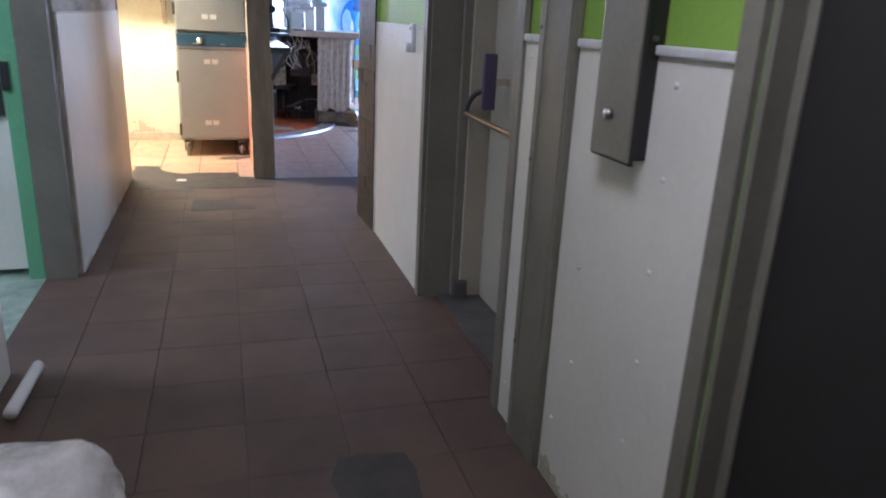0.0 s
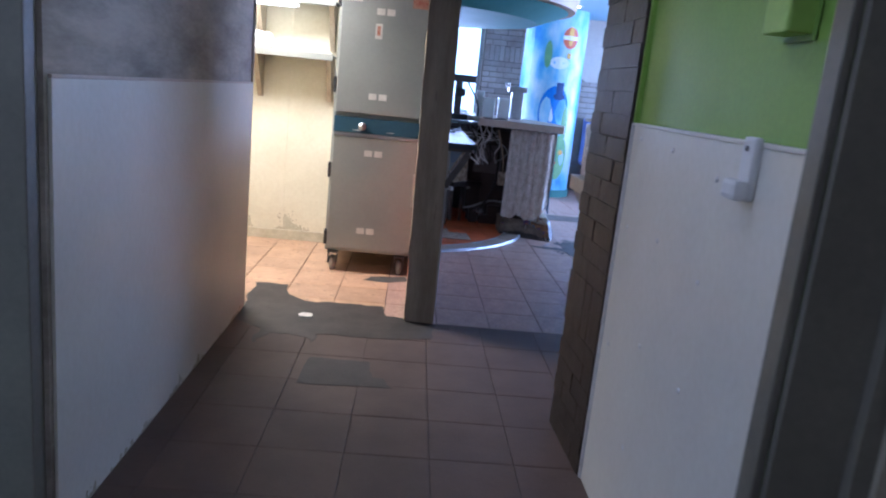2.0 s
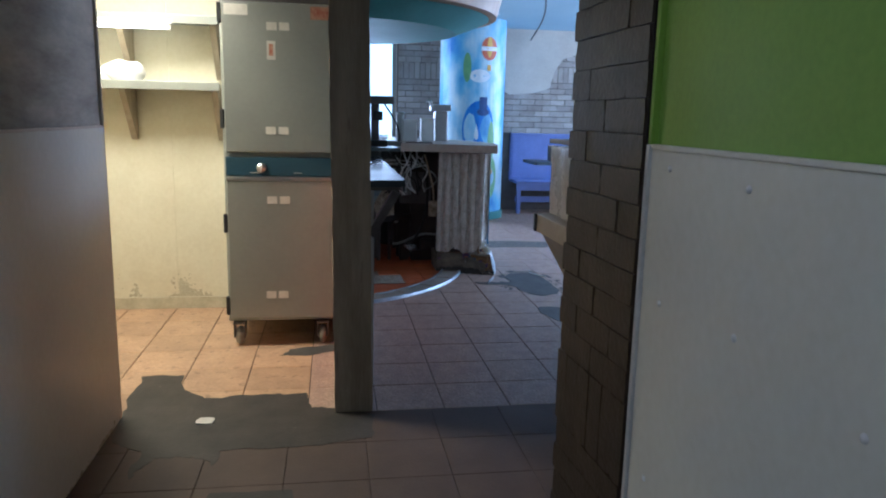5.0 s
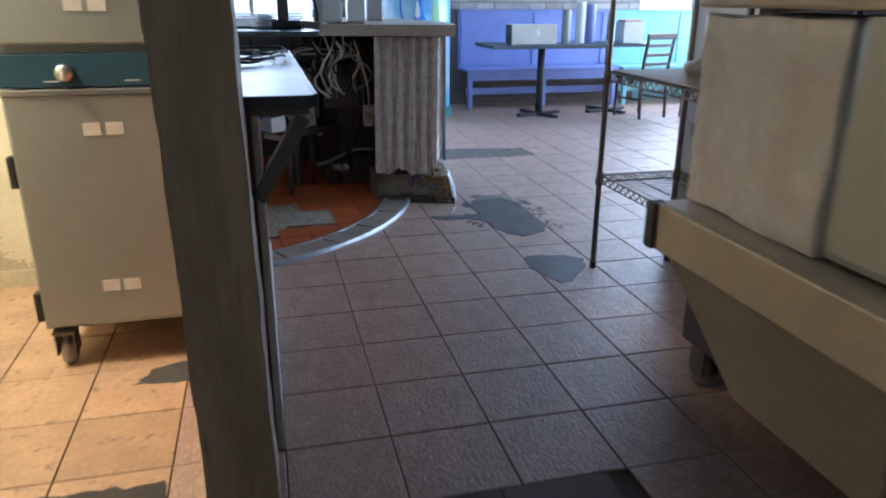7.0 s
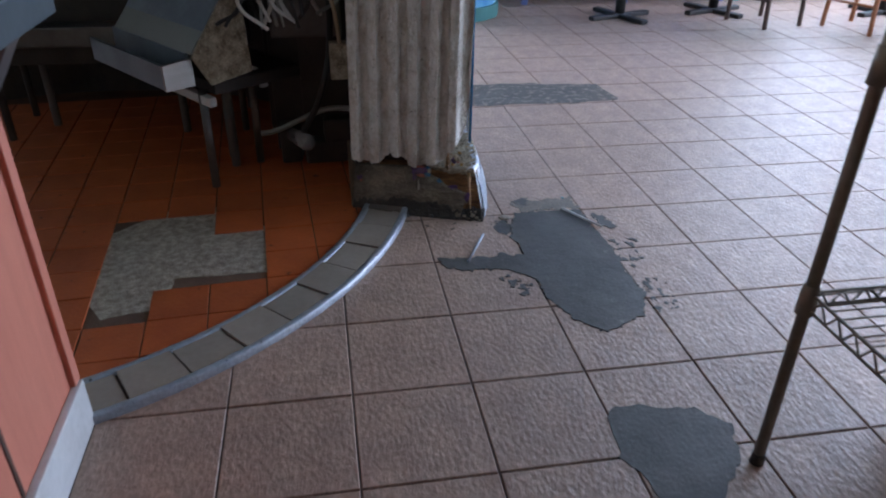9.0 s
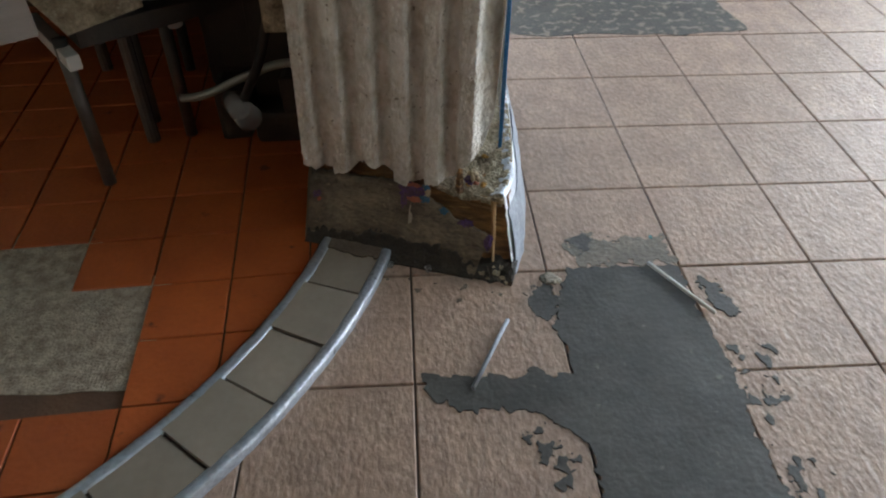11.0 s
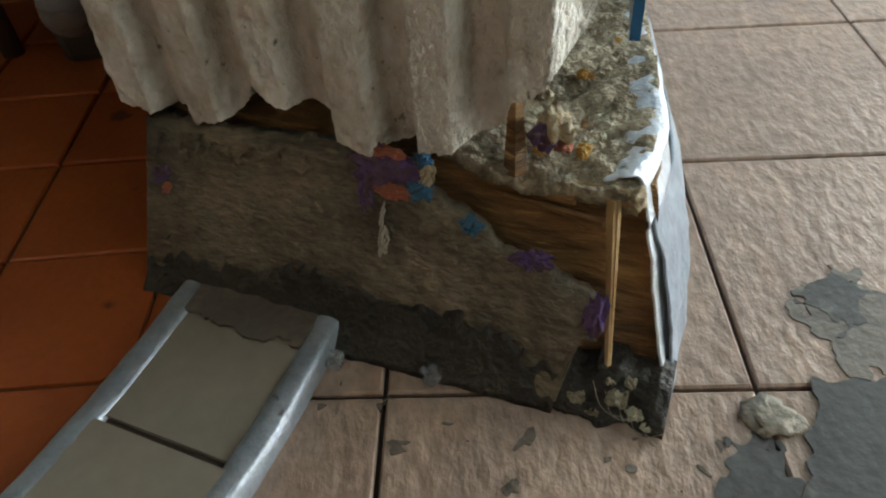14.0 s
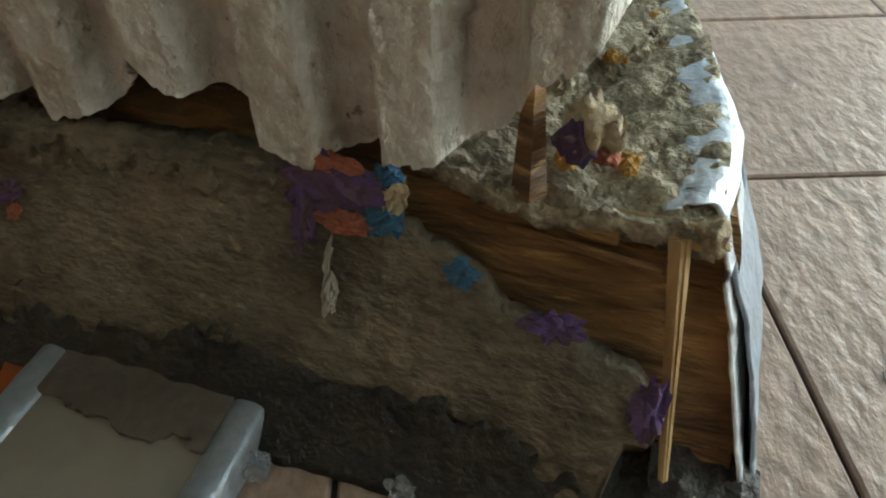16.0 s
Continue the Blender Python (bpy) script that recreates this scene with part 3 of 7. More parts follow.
for y, z in ((1.896, 1.23), (1.896, 1.03), (1.90, 0.818), (1.896, 0.595), (1.91, 0.372), (2.219, 0.72), (2.205, 0.44), (2.29, 0.215), (2.652, 1.243), (2.656, 0.908), (2.66, 0.49), (2.658, 0.136)):
    piece("screw", screw_mesh, wr, (XR - 0.012, y, z))
for y, z in ((4.583, 1.241), (4.585, 0.981), (4.263, 0.945), (4.875, 1.254), (4.876, 0.966), (4.585, 0.66), (4.262, 0.66), (4.585, 0.33), (4.885, 0.557), (4.26, 1.20), (4.26, 0.33)):
    piece("screw", screw_mesh, w2, (XR - 0.012, y, z))
part("panel", box(bmesh.new(), XL + 0.002, 4.44, 0.0, XL + 0.012, 6.655, 1.275, 0.002), M_FRP, wl, "scuffed white wall panel")
part("cap_strip", box(bmesh.new(), XL + 0.002, 4.44, 1.275, XL + 0.013, 6.655, 1.285, 0.002), M_CAP, wl)
part("corner_strip", box(bmesh.new(), XL - 0.01, 6.655, 0.0, XL + 0.012, 6.667, 2.5, 0.002), M_PLASTER, wl)

# mould creeping up from the floor on the wall panels
part("mould_stain", ragged(1.73, 2.34, 0.0, 0.20, 0.006, lambda y, z: 0.05 * fbm(y * 9, z * 9, 3) + 0.05 * fbm(y * 60, z * 60, 5) + 0.035 - z, lambda y, z: Vector((XR - 0.0128, y, z)), Vector((-0.002, 0, 0))), M_MOULD, wr, "grey mould along the foot of the panel")
part("mould_stain", ragged(4.45, 6.64, 0.0, 0.12, 0.008, lambda y, z: 0.04 * fbm(y * 6, z * 9, 8) + 0.04 * fbm(y * 50, z * 60, 5) + 0.005 - z, lambda y, z: Vector((XL + 0.0128, y, z)), Vector((0.002, 0, 0))), M_MOULD, wl, "grey mould along the foot of the panel")

# steel corner channel beside the exit
ch = thing("steel_channel", "grey steel guard channel fixed upright on the wall", "wall guard")
part("face_plate", box(bmesh.new(), XR - 0.030, 2.385, 0, XR - 0.022, 2.545, 2.48, 0.003), M_FRAME_GREY, ch)
for y in (2.36, 2.558):
    part("flange", box(bmesh.new(), XR - 0.030, y, 0, XR - 0.001, y + 0.012, 2.48, 0.003), M_FRAME_GREY, ch)
for y in (2.368, 2.53):
    part("lip", box(bmesh.new(), XR - 0.034, y, 0, XR - 0.028, y + 0.032, 2.48, 0.002), M_FRAME_GREY, ch)
for z in (0.35, 0.95, 1.33, 1.8):
    bm = bmesh.new()
    rod(bm, (XR - 0.038, 2.55, z), (XR - 0.030, 2.55, z), 0.006, 8)
    part("screw", bm, M_STEEL_DARK, ch)

# wall box
bx = thing("panel_box", "grey steel panel box with a lock standing off the wall", "control box", (0.757, 2.055, 1.05))
part("cover", box(bmesh.new(), 0.0, -0.086, 0, 0.014, 0.086, 1.0, 0.004), M_FRAME_GREY, bx, "grey steel cover")
# case coloured dark for the shade along the box's side
part("case", box(bmesh.new(), 0.014, -0.080, 0.006, 0.062, 0.080, 0.994, 0.003), M_DARK_DOOR, bx, "shallow case darkened like its shaded side")
part("gasket", box(bmesh.new(), 0.006, -0.090, -0.005, 0.016, 0.090, 1.005, 0.002), M_DARK_DOOR, bx)
part("lock", rod(bmesh.new(), (-0.014, 0.005, 0.10), (0.001, 0.005, 0.10), 0.012, 14), M_STEEL, bx, "round chrome lock", True)
part("screw", rod(bmesh.new(), (0.035, -0.078, 0.27), (0.035, -0.090, 0.27), 0.006, 8), M_STEEL_DARK, bx)


def door_casing(name, y0, y1, z1, depth, material, label):
    """A steel frame set in the right-hand wall: two jambs and a head, each with a face and a stepped reveal."""
    d = thing(name, label, "door frame", kind="structure")
    for s, y in ((1, y0), (-1, y1)):
        bm = bmesh.new()
        box(bm, XR - 0.022, y - s * 0.055, 0, XR - 0.003, y, z1 + 0.05, 0.003)
        box(bm, XR - 0.003, y, 0, XR + depth * 0.5, y + s * 0.018, z1, 0.002)
        box(bm, XR + depth * 0.5, y, 0, XR + depth, y + s * 0.045, z1, 0.002)
        part("jamb", bm, material, d)
    bm = bmesh.new()
    box(bm, XR - 0.022, y0, z1 - 0.001, XR - 0.003, y1, z1 + 0.05, 0.003)
    box(bm, XR - 0.003, y0 + 0.02, z1 - 0.03, XR + depth, y1 - 0.02, z1, 0.002)
    part("head", bm, material, d)
    return d


door_casing("frame_exit", 2.762, 3.828, 2.05, 0.28, M_FRAME_GREY, "grey steel frame of the exit door")
door_casing("frame_dark_door", 0.70, 1.66, 2.05, 0.10, M_FRAME_GREY, "grey steel frame of the dark door")
dd = thing("door_2", "dark brown door standing shut in its frame", "door", kind="structure")
part("leaf", box(bmesh.new(), XR + 0.055, 0.74, 0.005, XR + 0.10, 1.62, 2.01, 0.004), M_DARK_DOOR, dd)
ex = thing("door_1", "taupe painted exit door with a panic bar", "door", kind="structure")
part("leaf", box(bmesh.new(), 1.105, 2.81, 0.012, 1.15, 3.765, 2.02, 0.003), M_PAINT_TAUPE, ex)
part("reveal", box(bmesh.new(), 1.00, 3.768, 0.0, 1.20, 3.829, 2.05, 0.003), M_PAINT_TAUPE, ex)
part("threshold", box(bmesh.new(), 0.90, 2.81, 0.0, 1.16, 3.81, 0.012, 0.003), M_STEEL_DARK, ex)
dev = part("exit_device", box(bmesh.new(), 0.985, 3.555, 0.965, 1.045, 3.582, 1.205, 0.008), M_PURPLE_BOX, ex, "purple-grey latch housing")
part("mount", box(bmesh.new(), 1.045, 3.565, 1.07, 1.105, 3.576, 1.10, 0.003), M_PAINT_TAUPE, dev)
dv = tube("arm", [(1.02, 3.585, 1.045), (0.985, 3.62, 1.035), (0.955, 3.652, 0.985), (0.945, 3.655, 0.94)], 0.012, M_BLACK, dev)
bar = tube("panic_bar", [(0.945, 3.655, 0.938), (0.95, 3.3, 0.93), (0.955, 2.93, 0.93)], 0.013, M_BRASS, ex)
hd = part("hinge_housing", box(bmesh.new(), 1.00, 2.88, 0.955, 1.105, 2.935, 1.21, 0.012), M_PURPLE_BOX, ex)
tube("arm", [(1.06, 2.91, 1.04), (1.0, 2.91, 1.03), (0.96, 2.925, 0.98), (0.955, 2.93, 0.93)], 0.012, M_BLACK, hd)
part("floor_bolt", box(bmesh.new(), 0.96, 3.735, 0.0, 1.03, 3.767, 0.10, 0.006), M_STEEL_DARK, ex)

# white cradle and green box on the far panel
cr = thing("handset_cradle", "white plastic handset cradle screwed to the wall", "wall cradle", (XR - 0.012, 4.09, 1.175))
part("back", box(bmesh.new(), -0.02, -0.028, 0, 0, 0.028, 0.135, 0.008), M_WHITE, cr)
part("cup", box(bmesh.new(), -0.05, -0.034, 0, -0.018, 0.034, 0.045, 0.012), M_WHITE, cr)
bm = rod(bmesh.new(), (-0.024, 0, 0.11), (-0.018, 0, 0.11), 0.006, 8)
part("screw", bm, M_STEEL_DARK, cr)
gbx = thing("green_sounder_box", "bright green plastic box high on the green wall", "wall box", (XR - 0.004, 4.02, 1.512))
part("casing", box(bmesh.new(), -0.055, -0.05, 0, 0, 0.05, 0.42, 0.006), mat("lime_plastic", (0.36, 0.55, 0.10), (0.33, 0.5, 0.09), 0.4, 0, 3, 50, 0.05), gbx)
part("base", box(bmesh.new(), -0.004, -0.06, -0.012, 0.0, 0.06, 0.43, 0.002), M_PAINT_GREEN, gbx)

# side doorway: wall end jamb, green frame, white door
sj = thing("frame_side", "green painted door frame with a grimy wall end", "door frame", kind="structure")
part("wall_end", box(bmesh.new(), -0.985, 4.36, 0, XL - 0.012, 4.424, 2.15, 0.004), M_FRAME_GREY, sj, "grimy brown-grey wall end")
part("jamb", box(bmesh.new(), -1.06, 4.375, 0, -0.988, 4.465, 2.1, 0.005), M_FRAME_GREEN, sj)
part("jamb", box(bmesh.new(), -1.06, 3.26, 0, -0.995, 3.325, 2.1, 0.005), M_FRAME_GREEN, sj)
part("strike", box(bmesh.new(), -1.064, 4.367, 0.93, -1.03, 4.375, 1.06, 0.002), M_BLACK, sj)
sd = thing("door_3", "white side door with a black lower window and a lock", "door", kind="structure")
part("leaf", box(bmesh.new(), -1.96, 4.46, 0.03, -1.075, 4.50, 1.20, 0.004), M_FRP, sd)
part("upper_panel", box(bmesh.new(), -1.96, 4.455, 1.20, -1.075, 4.50, 2.05, 0.004), M_FRAME_GREEN, sd)
part("window", box(bmesh.new(), -1.80, 4.448, 0.80, -1.09, 4.462, 1.0, 0.003), M_BLACK, sd, "black glazed strip")
lk = part("lock", box(bmesh.new(), -1.13, 4.43, 0.98, -1.08, 4.456, 1.09, 0.004), M_STEEL, sd)
bm = rod(bmesh.new(), (-1.11, 4.41, 1.03), (-1.11, 4.43, 1.03), 0.018, 12)
part("knob", bm, M_STEEL_DARK, lk, smooth=True)

# bag and pipe by the left wall
bg = bmesh.new()
bmesh.ops.create_icosphere(bg, subdivisions=4, radius=0.24)
for v in bg.verts:
    v.co = Vector((v.co.x * 1.05, v.co.y * 0.95, v.co.z * 0.62 + 0.14 if v.co.z > -0.2 else 0.0))
    k = noise.noise(v.co * 7) * 0.035 + abs(noise.noise(v.co * 16)) * 0.02
    v.co += v.co.normalized() * k
    v.co.z = max(v.co.z, 0.0)
bag = thing("plastic_bag", "crumpled clear plastic bag lying on the tiles", "plastic bag", (-0.63, 2.27, 0.0))
part("bag", bg, M_PLASTIC_WRAP, bag, smooth=True)
pp = thing("white_pipe", "short white plastic pipe leaning by the wall", "pipe", (0, 0, 0))
bm = rod(bmesh.new(), (-0.80, 2.93, 0.055), (-0.79, 3.276, 0.05), 0.022, 16)
part("pipe", bm, M_WHITE, pp, smooth=True)

# unseen corridor ceiling light, added with two copies (lights the near end from above)
lf = thing("ceiling_light", "unseen white rectangular ceiling light added for fill", "ceiling light", (0, 1.3, 2.5))
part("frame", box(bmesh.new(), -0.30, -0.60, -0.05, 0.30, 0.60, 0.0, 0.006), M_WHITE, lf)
part("diffuser", box(bmesh.new(), -0.26, -0.56, -0.056, 0.26, 0.56, -0.05, 0.001), glow("added_light_diffuser", (1, 0.96, 0.9), 1.2), lf)
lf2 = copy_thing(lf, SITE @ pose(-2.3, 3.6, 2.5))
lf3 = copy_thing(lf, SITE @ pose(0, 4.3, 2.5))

# brick pier
pier = solid("wall_brick_pier", prism(bmesh.new(), [(0.803, 4.987), (1.10, 4.987), (1.10, 5.420), (0.781, 5.420)], 0, 2.5), M_MORTAR_DARK, "dark painted rough brick pier at the corridor mouth", "wall")

# post at the end of the half wall
SITE = POST
ps = thing("timber_post", "grimy dark timber post at the end of the half wall", "post", (0, 0, 0))
bm = bmesh.new()
box(bm, 0.105, 6.575, 0, 0.268, 6.93, WALL_H)
bmesh.ops.subdivide_edges(bm, edges=[e for e in bm.edges if abs(e.verts[0].co.z - e.verts[1].co.z) > 1], cuts=46, use_grid_fill=True)
for v in bm.verts:
    v.co.x += -0.04 * v.co.z / 2 * 0.5
rough_up(bm, 0.006, 9)
part("shaft", bm, M_POST, ps)
part("edge_strip", box(bmesh.new(), 0.270, 6.89, 0.0, 0.290, 6.935, 0.965, 0.003), M_WHITE_TRIM, ps, "thin white edging strip")

# half wall with its counter
SITE = HALF_WALL
hw = solid("half_wall", box(bmesh.new(), 0.14, 6.99, 0, 0.305, 8.46, 0.968, 0.003), M_PINK, "salmon laminate half wall with white base trim", "half wall")
part("baseboard", box(bmesh.new(), 0.305, 6.99, 0, 0.325, 8.47, 0.13, 0.004), M_WHITE_TRIM, hw)
part("corner_strip", box(bmesh.new(), 0.298, 8.44, 0.13, 0.318, 8.475, 0.968, 0.003), M_PINK, hw)
part("joint_strip", box(bmesh.new(), 0.3045, 8.12, 0.13, 0.3075, 8.132, 0.968), M_WOOD_DARK, hw)
part("socket", box(bmesh.new(), 0.3045, 7.02, 0.36, 0.309, 7.05, 0.40, 0.001), M_BLACK, hw)
ct = thing("steel_counter", "long stainless steel counter on the half wall", "counter", (0, 0, 0))
bm = bmesh.new()
box(bm, 0.13, 6.95, 0.97, 0.462, 8.45, 1.0, 0.003)
part("top", bm, M_COUNTER, ct)
part("lip", box(bmesh.new(), 0.458, 6.95, 0.945, 0.468, 8.45, 1.003, 0.003), M_COUNTER, ct)
part("end_lip", box(bmesh.new(), 0.13, 6.942, 0.968, 0.452, 6.95, 1.0, 0.002), M_COUNTER, ct)
for y in (6.98, 8.3):
    bm = bmesh.new()
    d = Vector((0.43, 0, 0.945)) - Vector((0.306, 0, 0.74))
    m = Matrix.Translation((0.368, y, 0.842)) @ Matrix.Rotation(math.atan2(d.x, d.z), 4, "Y")
    box(bm, -0.018, -0.03, -d.length / 2, 0.018, 0.03, d.length / 2, 0.003, m)
    box(bm, 0.306, y - 0.03, 0.952, 0.445, y + 0.03, 0.968, 0.002)
    part("bracket", bm, M_STEEL_DARK, ct, "dark steel angle bracket")
cb2 = thing("cable_coil", "black cable coil lying on the steel counter", "cable")
for i, (cx, cy, r) in enumerate(((0.28, 7.95, 0.10), (0.31, 8.02, 0.11), (0.25, 7.92, 0.085), (0.33, 8.06, 0.10))):
    tube("loop", [(cx + r * math.cos(a) * 1.1, cy + r * 1.9 * math.sin(a), 1.007 + 0.006 * i + 0.012 * abs(math.sin(a * 2))) for a in [k * 0.7 for k in range(10)]], 0.005, M_BLACK, cb2, 2)

# ---------------------------------------------------------------- alcove
SITE = ALCOVE
cab = thing("holding_cabinet", "tall stainless double holding cabinet on casters", "holding cabinet", (-0.19, 7.57, 0))
part("body", box(bmesh.new(), -0.30, 0.02, 0.14, 0.30, 0.78, 1.90, 0.008), M_STEEL_DULL, cab)
lowd = part("door", box(bmesh.new(), -0.285, -0.025, 0.165, 0.295, 0.018, 0.935, 0.008), M_STEEL_DULL, cab, "lower stainless door")
upd = part("door", box(bmesh.new(), -0.285, -0.025, 1.085, 0.295, 0.018, 1.86, 0.008), M_STEEL_DULL, cab, "upper stainless door")
band = part("control_band", box(bmesh.new(), -0.285, -0.018, 0.960, 0.292, 0.019, 1.060, 0.004), M_BLUE_BAND, cab, "dark blue control band")
part("lip", box(bmesh.new(), -0.285, -0.03, 0.935, 0.295, 0.0, 0.955, 0.004), M_STEEL, cab)
kn = rod(bmesh.new(), (-0.098, -0.045, 1.003), (-0.098, -0.018, 1.003), 0.024, 20, 0.027)
kb = part("knob", kn, M_STEEL, band, "round chrome dial knob", True)
part("grip", box(bmesh.new(), -0.103, -0.058, 0.985, -0.093, -0.044, 1.022, 0.003), M_WHITE, band)
for x in (-0.16, 0.07):
    part("marking", box(bmesh.new(), x, -0.0195, 0.975, x + 0.045, -0.018, 0.979), M_STICKER, band)
bmv = bmesh.new()
box(bmv, -0.285, -0.008, 1.862, 0.295, 0.03, 1.895, 0.003)
part("top_trim", bmv, M_STEEL_DARK, cab)
sticker = mesh_of(box(bmesh.new(), -0.026, -0.0012, -0.020, 0.026, 0.0, 0.020), "sticker", M_STICKER)
for dx, z, d in ((-0.045, 1.203, upd), (0.022, 1.203, upd), (-0.03, 1.74, upd), (0.035, 1.74, upd), (-0.045, 0.83, lowd), (0.022, 0.83, lowd), (-0.06, 0.301, lowd), (0.006, 0.301, lowd)):
    piece("sticker", sticker, d, (dx + 0.0, -0.0255, z))
part("sticker", box(bmesh.new(), -0.057, -0.0272, 1.57, -0.012, -0.0255, 1.665), M_STICKER, upd, "white instruction sticker")
part("sticker_print", box(bmesh.new(), -0.045, -0.0285, 1.59, -0.024, -0.0273, 1.65), M_RED_STICKER, upd)
part("sticker", box(bmesh.new(), -0.27, -0.0272, 1.79, -0.15, -0.0255, 1.845), M_STICKER, upd)
part("sticker", box(bmesh.new(), 0.17, -0.0272, 1.78, 0.27, -0.0255, 1.845), M_RED_STICKER, upd, "faded red warning sticker")
for z in (0.70, 1.26, 1.80, 0.24):
    part("hinge", box(bmesh.new(), -0.305, -0.028, z - 0.05, -0.286, 0.012, z + 0.05, 0.003), M_BLACK, cab)
for z0, z1, d in ((0.50, 0.72, lowd), (1.35, 1.60, upd)):
    bm = bmesh.new()
    box(bm, 0.268, -0.062, z0, 0.292, -0.048, z1, 0.004)
    box(bm, 0.270, -0.05, z0, 0.29, -0.024, z0 + 0.03, 0.003)
    box(bm, 0.270, -0.05, z1 - 0.03, 0.29, -0.024, z1, 0.003)
    part("handle", bm, M_STEEL, d)
tube("cord", [(0.27, 0.01, 1.86), (0.285, -0.03, 1.78), (0.28, -0.035, 1.5), (0.288, -0.04, 1.28), (0.29, -0.02, 1.2)], 0.007, M_BLACK, cab)


def caster(parent, x, y):
    c = part("caster", box(bmesh.new(), x - 0.035, y - 0.035, 0.128, x + 0.035, y + 0.035, 0.14, 0.002), M_STEEL_DARK, parent)
    part("fork", box(bmesh.new(), x - 0.032, y - 0.03, 0.05, x - 0.026, y + 0.045, 0.13, 0.003), M_STEEL_DARK, c)
    part("fork", box(bmesh.new(), x + 0.026, y - 0.03, 0.05, x + 0.032, y + 0.045, 0.13, 0.003), M_STEEL_DARK, c)
    bm = rod(bmesh.new(), (x - 0.019, y + 0.02, 0.053), (x + 0.019, y + 0.02, 0.053), 0.053, 24)
    bmesh.ops.bevel(bm, geom=[e for e in bm.edges if len(e.link_faces) == 2 and e.calc_face_angle(0) > 1], offset=0.008, segments=2, affect="EDGES")
    part("tyre", bm, mat("grey_tyre", (0.32, 0.30, 0.25), (0.24, 0.22, 0.18), 0.5, 0, 20, 80, 0.1), c, smooth=True)
    bm = rod(bmesh.new(), (x - 0.024, y + 0.02, 0.053), (x + 0.024, y + 0.02, 0.053), 0.022, 14)
    part("hub", bm, M_STEEL_DARK, c, smooth=True)


for x in (-0.24, 0.22):
    for y in (0.02, 0.66):
        caster(cab, x, y)

# shelves on the alcove wall
for z, nm in ((1.442, "lower"), (1.822, "upper")):
    sh = thing("wall_shelf", "grimy steel wall shelf on dark brackets", "shelf", (0, 0, 0), group="alcove shelves")
    bm = bmesh.new()
    box(bm, -1.72, 8.12, z, -0.575, 8.418, z + 0.012, 0.002)
    box(bm, -1.72, 8.108, z - 0.025, -0.575, 8.12, z + 0.025, 0.003)
    part("board", bm, M_STEEL_DULL, sh)
    for x in (-1.16, -0.63):
        bm = bmesh.new()
        lo = [(x, 8.418, z - 0.33), (x, 8.418, z - 0.001), (x, 8.15, z - 0.001), (x, 8.15, z - 0.03), (x, 8.385, z - 0.33)]
        a = [bm.verts.new(p) for p in lo]
        b = [bm.verts.new((p[0] + 0.035, p[1], p[2])) for p in lo]
        bm.faces.new(a)
        bm.faces.new(b[::-1])
        for i in range(5):
            bm.faces.new((a[i], a[(i + 1) % 5], b[(i + 1) % 5], b[i]))
        part("bracket", bm, M_POST, sh)
tl = thing("fluorescent_tube", "lit fluorescent tube under the upper shelf", "lamp", (0, 0, 0))
part("batten", box(bmesh.new(), -1.55, 8.10, 1.792, -0.83, 8.16, 1.815, 0.003), M_WHITE, tl)
bm = rod(bmesh.new(), (-1.53, 8.13, 1.777), (-0.86, 8.13, 1.777), 0.013, 14)
part("tube", bm, M_TUBE, tl, smooth=True)
for x in (-1.55, -0.86):
    part("cap", box(bmesh.new(), x, 8.115, 1.762, x + 0.022, 8.145, 1.792, 0.003), M_WHITE, tl)
cl = thing("ceiling_light", "square lit ceiling panel light", "ceiling light", (-1.12, 7.25, 2.5))
part("frame", box(bmesh.new(), -0.32, -0.32, -0.05, 0.32, 0.32, 0.0, 0.005), M_WHITE, cl)
part("diffuser", box(bmesh.new(), -0.28, -0.28, -0.057, 0.28, 0.28, -0.051, 0.001), M_DIFFUSER, cl)
rag = bmesh.new()
bmesh.ops.create_icosphere(rag, subdivisions=3, radius=0.1)
for v in rag.verts:
    v.co = Vector((v.co.x * 1.3, v.co.y * 0.9, max(0, v.co.z * 0.75 + 0.055)))
    v.co += v.co.normalized() * noise.noise(v.co * 11) * 0.03
rg = thing("white_bundle", "white cloth bundle lying on the wall shelf", "cloth bundle", (-1.14, 8.24, 1.455))
part("cloth", rag, M_WHITE, rg, smooth=True)
rg2 = thing("white_bundle", "small white cloth lying on the wall shelf", "cloth bundle", (-1.30, 8.2, 1.455))
rag = bmesh.new()
bmesh.ops.create_icosphere(rag, subdivisions=3, radius=0.07)
for v in rag.verts:
    v.co = Vector((v.co.x * 1.2, v.co.y, max(0, v.co.z * 0.7 + 0.035))) + v.co * noise.noise(v.co * 14) * 0.4
    v.co.z = max(0, v.co.z)
part("cloth", rag, M_WHITE, rg2, smooth=True)
an = bpy.data.objects["wall_alcove_north"]
part("joint_strip", box(bmesh.new(), -0.945, 8.415, 0.1, -0.925, 8.4205, 2.4, 0.001), M_WALL_YELLOW, an)
part("baseboard", box(bmesh.new(), -1.75, 8.408, 0, 0.12, 8.4205, 0.075, 0.003), mat("dirty_white_base", (0.55, 0.50, 0.36), (0.38, 0.33, 0.22), 0.6, 0, 5, 60, 0.3), an)

part("mould_stain", ragged(-1.70, 0.0, 0.08, 0.42, 0.007, lambda x, z: 0.14 * fbm(x * 5, z * 6, 2) + 0.10 * fbm(x * 45, z * 45, 6) - 0.02 - (z - 0.08) * 0.55, lambda x, z: Vector((x, 8.4188, z)), Vector((0, -0.0012, 0))), M_MOULD, an, "greasy mould stains above the skirting")

